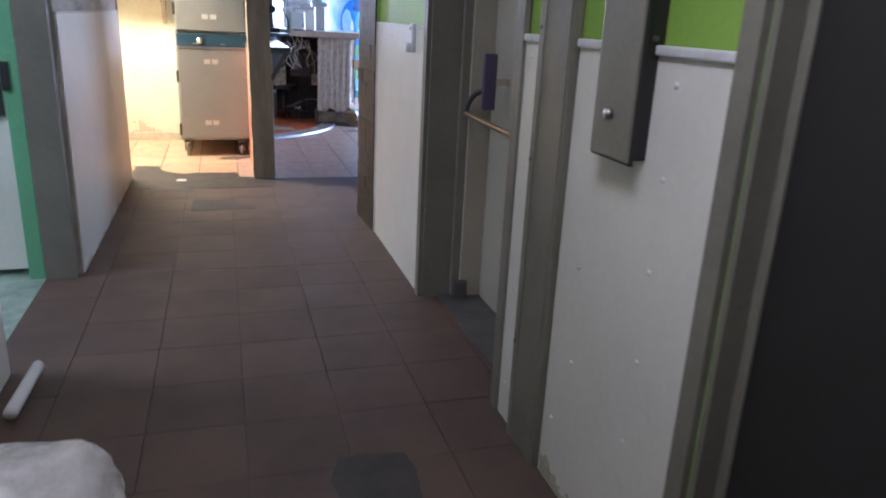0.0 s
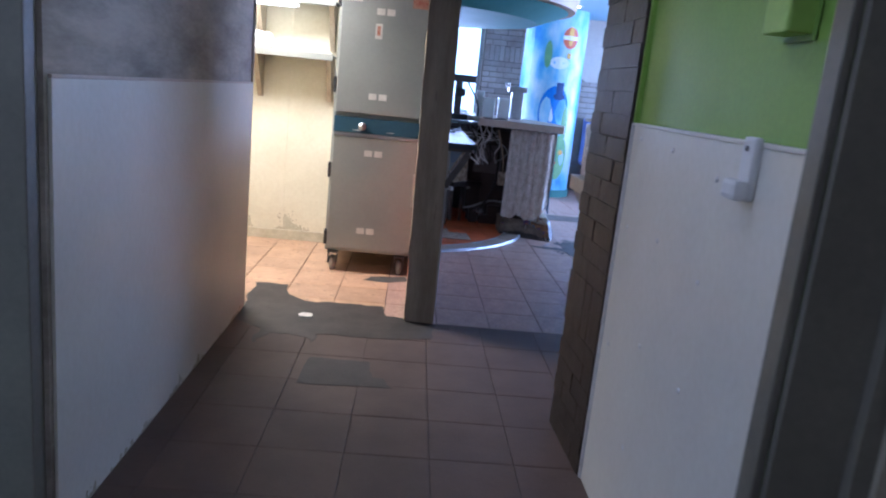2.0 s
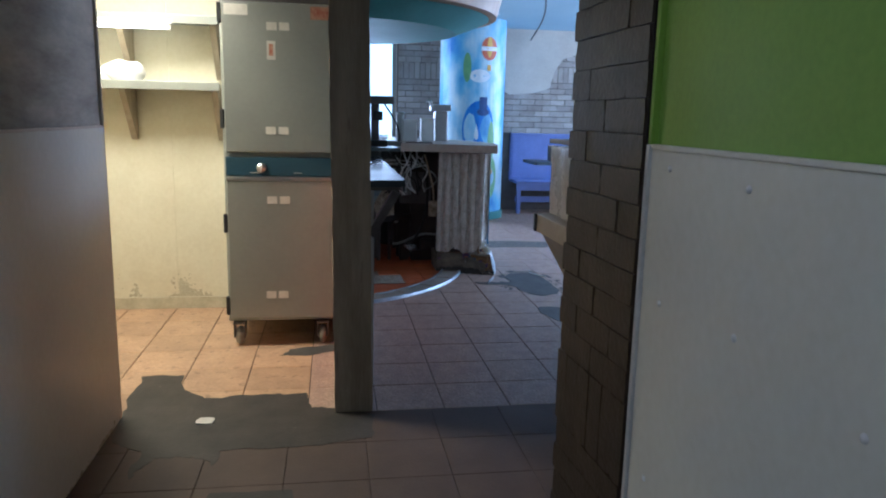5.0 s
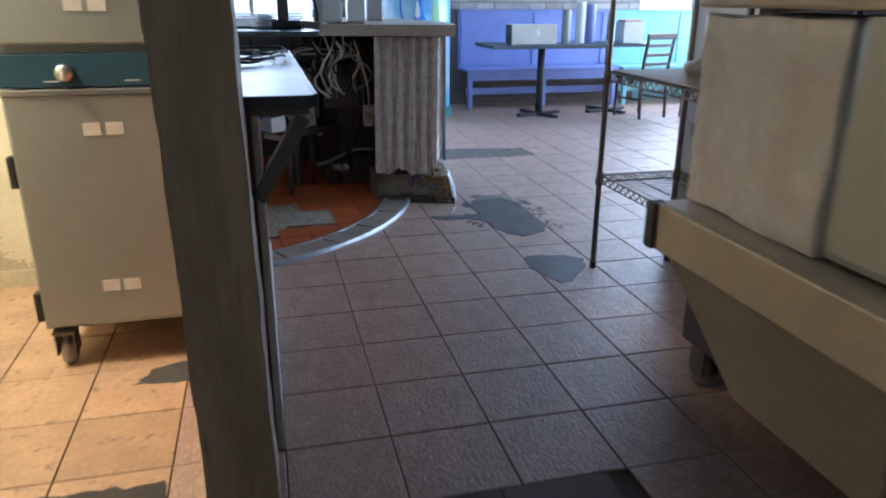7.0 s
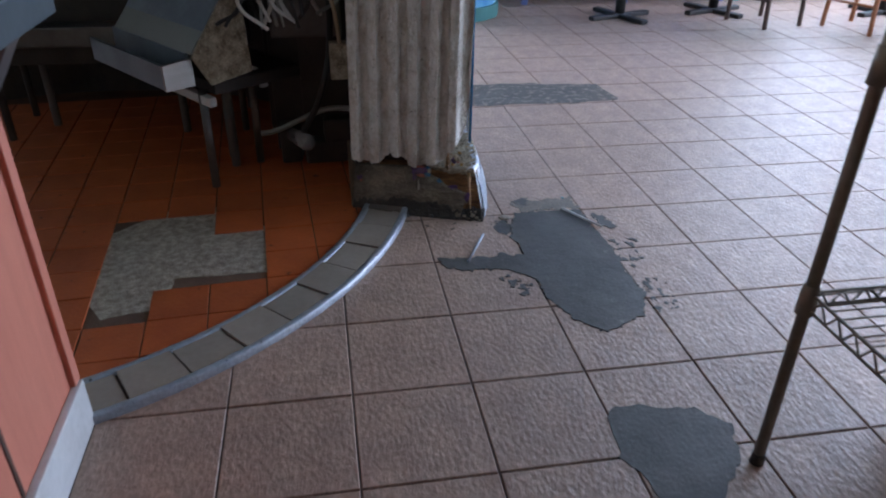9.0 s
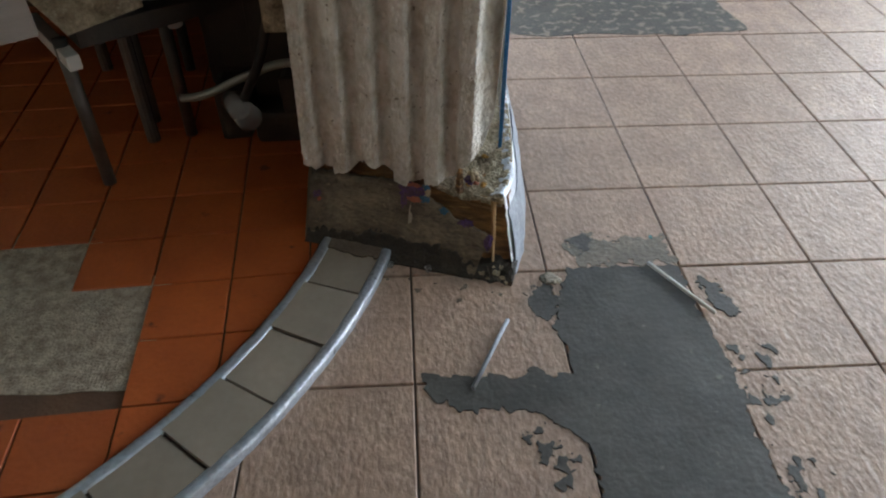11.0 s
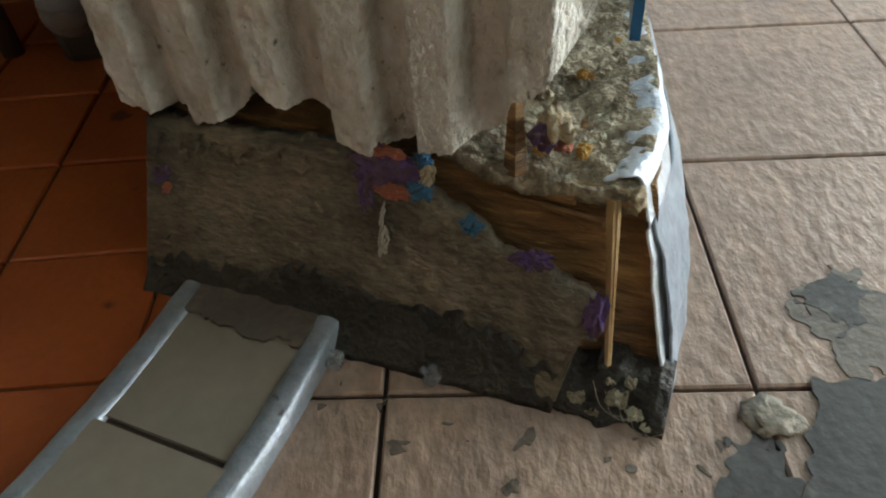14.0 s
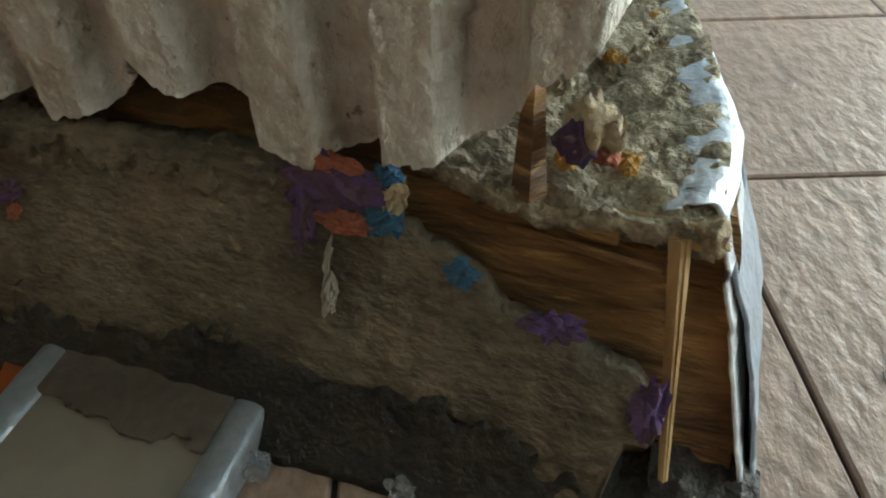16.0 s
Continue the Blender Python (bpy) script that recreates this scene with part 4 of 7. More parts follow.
# ---------------------------------------------------------------- bar: end panel, plinth, cap, curb
SITE = HALL
CX, CY = -0.15, 9.82
O = Vector((1.0856, 9.4969, 0))
U = Vector((0.9445, -0.3285, 0))
N = Vector((-0.3285, -0.9445, 0))


def face_at(u, z, off=0.0):
    """A point of the leaning plinth front: u along it, z up, off in front of it."""
    return O + U * u + N * (0.017 - 0.55 * z + off) + Vector((0, 0, z))


def arc(r, a):
    return (CX + r * math.cos(radians(a)), CY + r * math.sin(radians(a)))


def ring(bm, r0, r1, a0, a1, z0, z1, steps=40, path=arc):
    """A curved wall: part of a ring between two radii and two heights."""
    vs = []
    for i in range(steps + 1):
        a = a0 + (a1 - a0) * i / steps
        (x0, y0), (x1, y1) = path(r0, a), path(r1, a)
        vs.append([bm.verts.new(p) for p in ((x0, y0, z0), (x1, y1, z0), (x1, y1, z1), (x0, y0, z1))])
    for p, q in zip(vs, vs[1:]):
        for k in range(4):
            bm.faces.new((p[k], p[(k + 1) % 4], q[(k + 1) % 4], q[k]))
    bm.faces.new(vs[0])
    bm.faces.new(vs[-1][::-1])
    return bm


bar_thing = thing("curved_bar", "decaying curved bar with a rotten plinth and peeling sheet end", "bar counter", (0, 0, 0))
part("wall_core", ring(bmesh.new(), 1.28, 1.60, -7.5, 120, 0.0, 1.0), M_NEAR_BLACK, bar_thing)
part("outer_sheet", ring(bmesh.new(), 1.601, 1.615, -10.0, 120, 0.19, 1.0), M_SHEET_METAL, bar_thing, "white painted outer sheet")
part("acrylic_sheet", ring(bmesh.new(), 1.668, 1.676, -10.6, 34, 0.235, 1.0), M_BLUE_SHEET, bar_thing, "blue acrylic facing sheet")

# plinth: rotten core, sodden front board with a torn corner, crusted top, silver edge
bm = bmesh.new()
front = [(-0.03, 0), (0.446, 0), (0.418, 0.150), (-0.032, 0.148)]
a = [bm.verts.new(face_at(u, z, -0.030)) for u, z in front]
back = [bm.verts.new(Vector((*arc(r, -6.0), z))) for r, z in ((1.22, 0), (1.70, 0), (1.70, 0.150), (1.22, 0.148))]
bm.faces.new(a)
bm.faces.new(back[::-1])
for i in range(4):
    bm.faces.new((a[i], a[(i + 1) % 4], back[(i + 1) % 4], back[i]))
bmesh.ops.subdivide_edges(bm, edges=bm.edges, cuts=14, use_grid_fill=True)
rough_up(bm, 0.006, 34)
part("rotten_core", bm, M_ROT, bar_thing, "rotten brown timber core")


def torn_edge(u):
    """Height up to which the front board is still there."""
    pts = ((-0.1, 0.150), (0.02, 0.151), (0.10, 0.152), (0.17, 0.155), (0.19, 0.142), (0.245, 0.132), (0.285, 0.116), (0.31, 0.100), (0.345, 0.092), (0.375, 0.083), (0.398, 0.070), (0.4, 0.0))
    for (u0, z0), (u1, z1) in zip(pts, pts[1:]):
        if u0 <= u <= u1:
            return z0 + (z1 - z0) * (u - u0) / (u1 - u0)
    return 0.0


bm = bmesh.new()
cols, rows_n = 116, 26
grid = []
for i in range(cols + 1):
    u = -0.036 + (0.396 + 0.036) * i / cols
    top = torn_edge(u) + 0.0035 * noise.noise(Vector((u * 90, 0, 0))) + 0.002 * noise.noise(Vector((u * 260, 3, 0)))
    lo = 0.0 if u < 0.372 else 0.052 * min(1, (u - 0.372) / 0.012)
    line = []
    for j in range(rows_n + 1):
        z = lo + (max(top, lo + 0.002) - lo) * j / rows_n
        d = 0.004 * noise.noise(Vector((u * 14, z * 22, 0))) + 0.0022 * noise.noise(Vector((u * 70, z * 60, 5)))
        d += 0.008 * max(0, (0.02 - z) / 0.02) - 0.004 * (1 if abs(z - 0.03 - 0.008 * noise.noise(Vector((u * 20, 9, 0)))) < 0.003 and u > 0.2 else 0)
        d += 0.006 * math.exp(-((u - 0.37) / 0.03) ** 2) if z < top - 0.004 else 0.0
        line.append(bm.verts.new(face_at(u, z, d)))
    grid.append(line)
for p, q in zip(grid, grid[1:]):
    for j in range(rows_n):
        bm.faces.new((p[j], q[j], q[j + 1], p[j + 1]))
r = bmesh.ops.extrude_face_region(bm, geom=list(bm.faces))
bmesh.ops.translate(bm, vec=-N * 0.012, verts=[g for g in r["geom"] if isinstance(g, bmesh.types.BMVert)])
part("front_board", bm, M_PLINTH, bar_thing, "water-stained torn front board", True)

# left return of the plinth into the bar
bm = bmesh.new()
q = [face_at(-0.038, 0), face_at(-0.038, 0.15), Vector((*arc(1.20, 0), 0.15)), Vector((*arc(1.20, 0), 0))]
vs = [bm.verts.new(p) for p in q] + [bm.verts.new(p + U * 0.02) for p in q]
for f in ((0, 1, 2, 3), (7, 6, 5, 4), (0, 4, 5, 1), (1, 5, 6, 2), (2, 6, 7, 3), (3, 7, 4, 0)):
    bm.faces.new([vs[k] for k in f])
part("side_board", bm, M_PLINTH, bar_thing)

# outer edge of the plinth top, from the torn corner back round the bar
RIM = [Vector((x, y, 0)) for x, y in ((1.505, 9.455), (1.519, 9.482), (1.529, 9.512), (1.538, 9.555), (1.544, 9.60), (1.549, 9.65), (1.554, 9.70), (1.558, 9.75), (1.561, 9.80), (1.565, 9.87), (1.569, 9.94), (1.572, 10.02), (1.573, 10.10), (1.568, 10.22), (1.548, 10.36), (1.52, 10.50), (1.48, 10.64), (1.43, 10.78))]


def rim_point(s):
    k = min(len(RIM) - 2, int(s))
    return RIM[k].lerp(RIM[k + 1], s - k)


# crusted top ledge beside the sheet
bm = bmesh.new()
g = []
for i in range(25):
    line = []
    for j in range(121):
        s = 13.0 * (j / 120) ** 1.3
        o = rim_point(s) - Vector((0.006, 0.0, 0))
        inner = Vector((*arc(1.50, math.degrees(math.atan2(o.y - CY, o.x - CX))), 0))
        p = inner.lerp(o, i / 24) + Vector((0, 0, 0.156))
        if s < 1.5:
            p = face_at(0.300 + 0.108 * i / 24, 0.150, -0.004).lerp(p, s / 1.5)
        p.z += 0.006 * noise.noise(p * 40) + 0.005 * noise.noise(p * 110) + 0.003 * noise.noise(p * 260) + 0.016 * max(0, 0.6 - i / 24) * (0.6 + noise.noise(p * 22)) + 0.006 * j / 120
        line.append(bm.verts.new(p))
    g.append(line)
for p, q in zip(g, g[1:]):
    for j in range(120):
        bm.faces.new((p[j], q[j], q[j + 1], p[j + 1]))
r = bmesh.ops.extrude_face_region(bm, geom=list(bm.faces))
bmesh.ops.translate(bm, vec=(0, 0, -0.014), verts=[v for v in r["geom"] if isinstance(v, bmesh.types.BMVert)])
part("crusted_ledge", bm, M_CRUST, bar_thing, "crusted crumbling plaster ledge", True)


# silver edge sheet lapped over the ledge and down the outside, and grey vinyl base outside it
LOW_EDGE = ((0, 1.519), (0.045, 1.535), (0.08, 1.549), (0.15, 1.561), (0.24, 1.572), (0.37, 1.584), (0.60, 1.589), (0.75, 1.586), (1.0, 1.56), (1.3, 1.49))
TOP_EDGE = ((0, 1.500), (0.03, 1.517), (0.07, 1.531), (0.13, 1.539), (0.17, 1.543), (0.30, 1.550), (0.37, 1.556), (0.45, 1.564), (0.63, 1.567), (0.75, 1.566), (0.9, 1.55), (1.2, 1.48))


def along(table, d):
    for (d0, x0), (d1, x1) in zip(table, table[1:]):
        if d <= d1:
            return x0 + (x1 - x0) * (d - d0) / (d1 - d0)
    return table[-1][1]


def edge_sheet(nm, z0, z1, out, flange, start, material, label, rag, thick=0.0025):
    """A thin sheet along the outer edge of the plinth: upright from z0 to z1, then folded inwards by flange."""
    profile = [(z0 + (z1 - z0) * k / 22, 0.0) for k in range(23)]
    if flange:
        profile += [(z1 + 0.003, 0.0015), (z1 + 0.0055, 0.005), (z1 + 0.0065, 0.010)] + [(z1 + 0.0065 - 0.0006 * k, 0.010 + flange * k / 6) for k in range(1, 7)]
    bm = bmesh.new()
    g = []
    for k, (z, inward) in enumerate(profile):
        y0 = 9.350 + 0.62 * min(z, 0.157) + start + rag * noise.noise(Vector((z * 120, inward * 90, out * 300))) + 0.6 * rag * noise.noise(Vector((z * 400, inward * 200, out * 90)))
        line = []
        for q in range(91):
            d = 1.15 * (q / 90) ** 1.7
            f = min(1.0, z / 0.157)
            x = along(LOW_EDGE, d) * (1 - f) + along(TOP_EDGE, d) * f + out
            fray = 1 + 0.30 * noise.noise(Vector((d * 24, 2, out))) + 0.16 * noise.noise(Vector((d * 130, 5, out)))
            x += 0.0018 * noise.noise(Vector((d * 26, z * 55, out))) - inward * (fray if inward > 0.011 else 1)
            if not flange:
                x += 0.006 * math.sin(math.pi * min(1, z / z1)) + 0.004 * noise.noise(Vector((d * 14, z * 20, 8)))
            line.append(bm.verts.new((x, y0 + d, z + 0.0012 * noise.noise(Vector((d * 40, k * 0.4, 3))))))
        g.append(line)
    for p, q in zip(g, g[1:]):
        for k in range(90):
            bm.faces.new((p[k], p[k + 1], q[k + 1], q[k]))
    r = bmesh.ops.extrude_face_region(bm, geom=list(bm.faces))
    for v in r["geom"]:
        if isinstance(v, bmesh.types.BMVert):
            v.co += Vector((-thick, 0.0006, -thick * 0.6 if v.co.z > z1 else 0))
    part(nm, bm, material, bar_thing, label, True)


edge_sheet("silver_edge", 0.012, 0.1535, 0.0, 0.018, 0.0, M_TRIM_SILVER, "scuffed peeling silver edging sheet", 0.006)
edge_sheet("vinyl_base", 0.0, 0.128, 0.006, 0.0, 0.006, M_TRIM_GREY, "curling grey vinyl base strip", 0.004)

# wet black stain with painted foot shade, and pale crust, on the front board
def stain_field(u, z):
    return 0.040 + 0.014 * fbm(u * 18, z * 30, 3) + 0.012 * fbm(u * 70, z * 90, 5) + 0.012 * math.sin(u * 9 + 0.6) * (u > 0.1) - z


part("wet_stain", ragged(-0.034, 0.372, 0.001, 0.12, 0.0035, stain_field, lambda u, z: face_at(u, z, 0.0065 + 0.003 * noise.noise(Vector((u * 60, z * 60, 2))) + 0.010 * max(0, (0.02 - z) / 0.02)), -N * -0.006), M_WET, bar_thing, "wet black stain and painted shade along the foot", True)
part("pale_crust", ragged(-0.03, 0.17, 0.100, 0.150, 0.0035, lambda u, z: 0.05 * fbm(u * 26, z * 34, 8) + 0.05 * fbm(u * 90, z * 90, 8) + (z - 0.136) * 2.6, lambda u, z: face_at(u, z, 0.0050 + 0.002 * noise.noise(Vector((u * 90, z * 90, 2)))), N * 0.006), M_PLINTH, bar_thing, "sodden crust along the board's top", True)

# splinters in the torn corner
bm = bmesh.new()
p, q = face_at(0.389, 0.147, -0.006), face_at(0.408, 0.030, -0.006)
for k in range(3):
    o = U * (0.003 * k - 0.003) + N * 0.002 * (k % 2)
    rod(bm, p + o, q + o * 0.4, 0.0030, 5, 0.0015)
part("upright_splinter", bm, M_SPLINTER, bar_thing, "pale upright wood splinter")
for k, (u0, z0, u1, z1) in enumerate(((0.265, 0.146, 0.407, 0.149), (0.285, 0.136, 0.36, 0.139), (0.30, 0.128, 0.385, 0.128), (0.32, 0.143, 0.402, 0.144))):
    part("splinter", rough_up(rod(bmesh.new(), face_at(u0, z0, -0.022), face_at(u1, z1, -0.010), 0.002, 6, 0.0042), 0.0015, 90), M_SPLINTER if k in (0, 3) else M_ROT, bar_thing)
part("chalky_corner", flakes(bmesh.new(), face_at(0.405, 0.150, -0.006), 0.008, 0.8, 3.0), M_SCRAP_PALE, bar_thing, "", True)
heap = part("dust", ragged(0.372, 0.462, 0.0, 0.034, 0.0035, lambda u, z: 0.022 + 0.012 * fbm(u * 40, z * 30, 5) - z + 0.010 * math.sin((u - 0.372) * 34), lambda u, z: face_at(u, z, 0.012 - 0.5 * z + 0.009 * noise.noise(Vector((u * 50, z * 60, 1))) + 0.004 * noise.noise(Vector((u * 160, z * 160, 1)))), N * 0.03), M_WET, bar_thing, "damp dust heaped at the corner", True)
for k, (u, z, r) in enumerate(((0.39, 0.012, 0.007), (0.405, 0.006, 0.006), (0.42, 0.016, 0.008), (0.436, 0.010, 0.006), (0.428, 0.026, 0.005), (0.447, 0.006, 0.005), (0.413, 0.024, 0.004))):
    part("crumb", flakes(bmesh.new(), face_at(u, z, 0.012 - 0.5 * z), r, 0.6, k * 2.3), M_CRUST, heap)
for k in range(34):
    s_ = random.random() * 5.5 + 0.4
    p = rim_point(s_)
    p.x -= 0.036 + random.random() * 0.075
    p.z = 0.161 + 0.004 * random.random()
    part("crumb", flakes(bmesh.new(), p, 0.0025 + 0.004 * random.random() ** 2, 0.7, k * 1.7), random.choice((M_CRUMB_YELLOW, M_CRUST, M_CRUST)), bar_thing)
for k in range(5):
    u0, z0 = 0.40 + 0.01 * k, 0.03 - 0.004 * k
    tube("cobweb_thread", [face_at(u0, z0, 0.012), face_at(u0 + 0.012, z0 - 0.012, 0.020), face_at(u0 + 0.03, z0 - 0.02 + 0.008 * (k % 2), 0.014)], 0.0003, M_CEMENT_PALE, bar_thing, 2)

# crumpled scraps wedged at the torn corner
sc = thing("wrapper_scraps", "crumpled purple, orange and blue wrapper scraps stuck on the plinth", "litter")
for cu, cz, ru, rz_, mm in ((0.205, 0.147, 0.026, 0.012, M_SCRAP_PURPLE), (0.200, 0.158, 0.016, 0.004, M_SCRAP_ORANGE), (0.236, 0.157, 0.007, 0.005, M_SCRAP_BLUE), (0.236, 0.136, 0.011, 0.007, M_SCRAP_BLUE), (0.212, 0.131, 0.017, 0.004, M_SCRAP_ORANGE), (0.189, 0.129, 0.008, 0.014, M_SCRAP_PURPLE), (0.240, 0.148, 0.007, 0.007, M_SCRAP_PALE), (0.336, 0.101, 0.013, 0.006, M_SCRAP_PURPLE), (0.284, 0.117, 0.008, 0.005, M_SCRAP_BLUE), (0.392, 0.072, 0.008, 0.012, M_SCRAP_PURPLE), (0.209, 0.092, 0.004, 0.009, M_CEMENT_PALE), (0.206, 0.110, 0.0015, 0.010, M_CEMENT_PALE), (-0.018, 0.108, 0.008, 0.006, M_SCRAP_PURPLE), (-0.012, 0.098, 0.004, 0.004, M_SCRAP_ORANGE)):
    bm = bmesh.new()
    bmesh.ops.create_icosphere(bm, subdivisions=3, radius=1.0)
    for v in bm.verts:
        c = v.co.copy()
        k = 1 + 0.8 * noise.noise(c * 1.9 + Vector((cu * 90, cz * 70, 0))) + 0.5 * noise.noise(c * 4.2 + Vector((cz * 200, cu * 100, 3)))
        v.co = face_at(cu + c.x * ru * k, cz + c.z * rz_ * k, 0.004 + c.y * 0.0035 * k + 0.004 * noise.noise(c * 2.6 + Vector((cu * 50, 0, 0))))
    part("scrap", bm, mm, sc)

# corrugated end sheet with a ragged foot
bm = bmesh.new()
cols = 230
foot = ((-0.06, 0.172), (-0.03, 0.160), (0.018, 0.155), (0.055, 0.164), (0.072, 0.183), (0.086, 0.192), (0.092, 0.208), (0.105, 0.192), (0.126, 0.186), (0.145, 0.175), (0.163, 0.163), (0.187, 0.152), (0.216, 0.160), (0.235, 0.166), (0.26, 0.172), (0.29, 0.182), (0.302, 0.205), (0.308, 0.224), (0.318, 0.228), (0.33, 0.236), (0.35, 0.268), (0.365, 0.33), (0.374, 0.45), (0.38, 0.60))
g = []
for i in range(cols + 1):
    u = -0.055 + 0.432 * i / cols
    ph = (u + 0.055) / 0.072 % 1.0
    wav = 0.0
    if ph < 0.42:
        wav = 0.026
    elif ph < 0.55:
        wav = 0.026 * (0.55 - ph) / 0.13
    elif ph > 0.87:
        wav = 0.026 * (ph - 0.87) / 0.13
    lo = 0.172
    for (u0, z0), (u1, z1) in zip(foot, foot[1:]):
        if u0 <= u <= u1:
            lo = z0 + (z1 - z0) * (u - u0) / (u1 - u0)
    lo += 0.004 * noise.noise(Vector((u * 120, 0, 2))) + 0.0022 * noise.noise(Vector((u * 400, 0, 4)))
    line = []
    for j in range(111):
        s = (j / 110) ** 1.9
        z = lo + (1.0 - lo) * s
        d = wav + 0.002 * noise.noise(Vector((u * 30, z * 14, 1))) + 0.0036 * abs(noise.noise(Vector((u * 75, z * 42, 1)))) + 0.0016 * noise.noise(Vector((u * 170, z * 110, 1)))
        d -= 0.9 * max(0, u - 0.338)
        d += 0.006 * noise.noise(Vector((u * 25, 0, 7))) * max(0, 1 - (z - lo) / 0.06)
        line.append(bm.verts.new(O + U * (u + 0.012 * z) + N * (-0.086 + d) + Vector((0, 0, z))))
    g.append(line)
for p, q in zip(g, g[1:]):
    for j in range(110):
        bm.faces.new((p[j], q[j], q[j + 1], p[j + 1]))
r = bmesh.ops.extrude_face_region(bm, geom=list(bm.faces))
bmesh.ops.translate(bm, vec=-N * 0.003, verts=[v for v in r["geom"] if isinstance(v, bmesh.types.BMVert)])
part("corrugated_sheet", bm, M_SHEET_METAL, bar_thing, "peeling white corrugated end sheet", True)
# board behind the sheet, coloured near black for the shade in the hollow
bm = bmesh.new()
q = [O + U * u + N * n_ + Vector((0, 0, z)) for u, n_, z in ((-0.03, -0.135, 0.12), (0.27, -0.135, 0.12), (0.27, -0.135, 1.0), (-0.03, -0.135, 1.0))]
w = [p - N * 0.02 for p in q]
vs = [bm.verts.new(p) for p in q + w]
for f in ((0, 1, 2, 3), (7, 6, 5, 4), (0, 4, 5, 1), (1, 5, 6, 2), (2, 6, 7, 3), (3, 7, 4, 0)):
    bm.faces.new([vs[k] for k in f])
part("shaded_backing_board", bm, M_NEAR_BLACK, bar_thing)
bm = bmesh.new()
p, q = O + U * 0.306 + N * -0.090 + Vector((0, 0, 0.232)), O + U * 0.310 + N * -0.076 + Vector((0, 0, 0.152))
rod(bm, p, q, 0.004, 5, 0.010)
part("split_stud", bm, M_ROT, bar_thing)
c = O + U * 0.338 + N * -0.083 + Vector((0, 0, 0.194))
lump = part("plaster_lump", flakes(bmesh.new(), c, 0.013, 1.0, 1.4), M_SCRAP_PALE, bar_thing, "crumpled pale lump with purple and orange scraps", True)
part("scrap", flakes(bmesh.new(), c + Vector((0.006, -0.008, -0.012)), 0.006, 0.5, 4.4), M_SCRAP_ORANGE, lump, "", True)
part("scrap", flakes(bmesh.new(), c + Vector((-0.010, -0.006, -0.004)), 0.008, 1.1, 7.4), M_SCRAP_PURPLE, lump, "", True)

# cap of the bar: worn rounded counter top
bm = bmesh.new()
capo = []
for s in range(37):
    a = -15.8 + s * 3.6
    capo.append(arc(1.73, a))
capi = [arc(0.93, -15.8 + s * 3.6) for s in range(37)]
pts = [Vector((*p, 0)) + N * 0.02 for p in capo[:1]]
outline = [tuple(p) for p in capo] + [tuple(p) for p in capi[::-1]]
prism(bm, outline, 1.008, 1.072)
bmesh.ops.bevel(bm, geom=[e for e in bm.edges if e.calc_face_angle(0) > 0.7], offset=0.02, segments=3, affect="EDGES")
part("cap", bm, M_CAP, bar_thing, "worn pale counter top with rounded edge")
part("cap_patch", box(bmesh.new(), 0.80, 9.62, 1.0715, 1.02, 9.80, 1.078, 0.002), M_WOOD_DARK, bar_thing)

# curb round the bar floor
KX, KY = -0.228, 9.844


def bend(r, a):
    return (KX + r * math.cos(radians(a)), KY + r * math.sin(radians(a)))


cu = thing("bar_curb", "curved taupe tile curb with silver edge strips", "curb", kind="structure")


def rail(r0, r1, a0, a1, h):
    """A half-round strip bent along the curb, worn along its length."""
    bm = bmesh.new()
    rows_ = []
    for i in range(121):
        a = a0 + (a1 - a0) * i / 120
        line = []
        for k in range(9):
            th = math.pi * k / 8
            rr = (r0 + r1) / 2 - (r1 - r0) / 2 * math.cos(th)
            zz = h * (0.80 + 0.20 * math.sin(th)) if 0 < k < 8 else 0.0
            line.append(bm.verts.new((*bend(rr + 0.0012 * noise.noise(Vector((a * 1.1, k, r0))), a), zz + 0.0012 * noise.noise(Vector((a * 2.0, k * 0.5, r0 * 9))) * (0 < k < 8))))
        rows_.append(line)
    for p, q in zip(rows_, rows_[1:]):
        for k in range(8):
            bm.faces.new((p[k], p[k + 1], q[k + 1], q[k]))
    bm.faces.new(rows_[0][::-1])
    bm.faces.new(rows_[-1])
    return bm


part("edge_strip", rail(1.510, 1.533, -69.5, -14.6, 0.0245), M_RAIL, cu, "scratched silver edge strip", True)
part("edge_strip", rail(1.366, 1.392, -69.5, -12.0, 0.0245), M_RAIL, cu, "scratched silver edge strip", True)
part("bed", ring(bmesh.new(), 1.384, 1.516, -69.5, -13.0, 0.0, 0.015, 60, bend), M_GROUT, cu)
for i in range(10):
    a0 = -69.5 + i * 6.0
    part("tile", ring(bmesh.new(), 1.386, 1.514, a0 + 0.14, min(a0 + 5.86, -13.0), 0.012, 0.0205 + 0.003 * (i % 2), 6, bend), M_CURB, cu)
# dark band by the plinth: grime plus contact shade put into its colour
part("curb_grime", ragged(1.06, 1.27, 9.34, 9.52, 0.004, lambda x, y: min(0.030 - N.dot(Vector((x, y, 0)) - face_at(0, 0, 0)) + 0.016 * fbm(x * 30, y * 30, 4), 1.512 - math.hypot(x - KX, y - KY), math.hypot(x - KX, y - KY) - 1.388), lambda x, y: Vector((x, y, 0.0245)), Vector((0, 0, 0.003))), M_GRIME, cu, "black grime and painted shade where the curb meets the plinth")

# ---------------------------------------------------------------- bar: equipment, canopy
sk = thing("ice_bin", "tilted stainless ice bin with a bottle tray", "ice bin", (0.687, 9.777, 0))
m = Matrix.Rotation(radians(-53.5), 4, "Z")


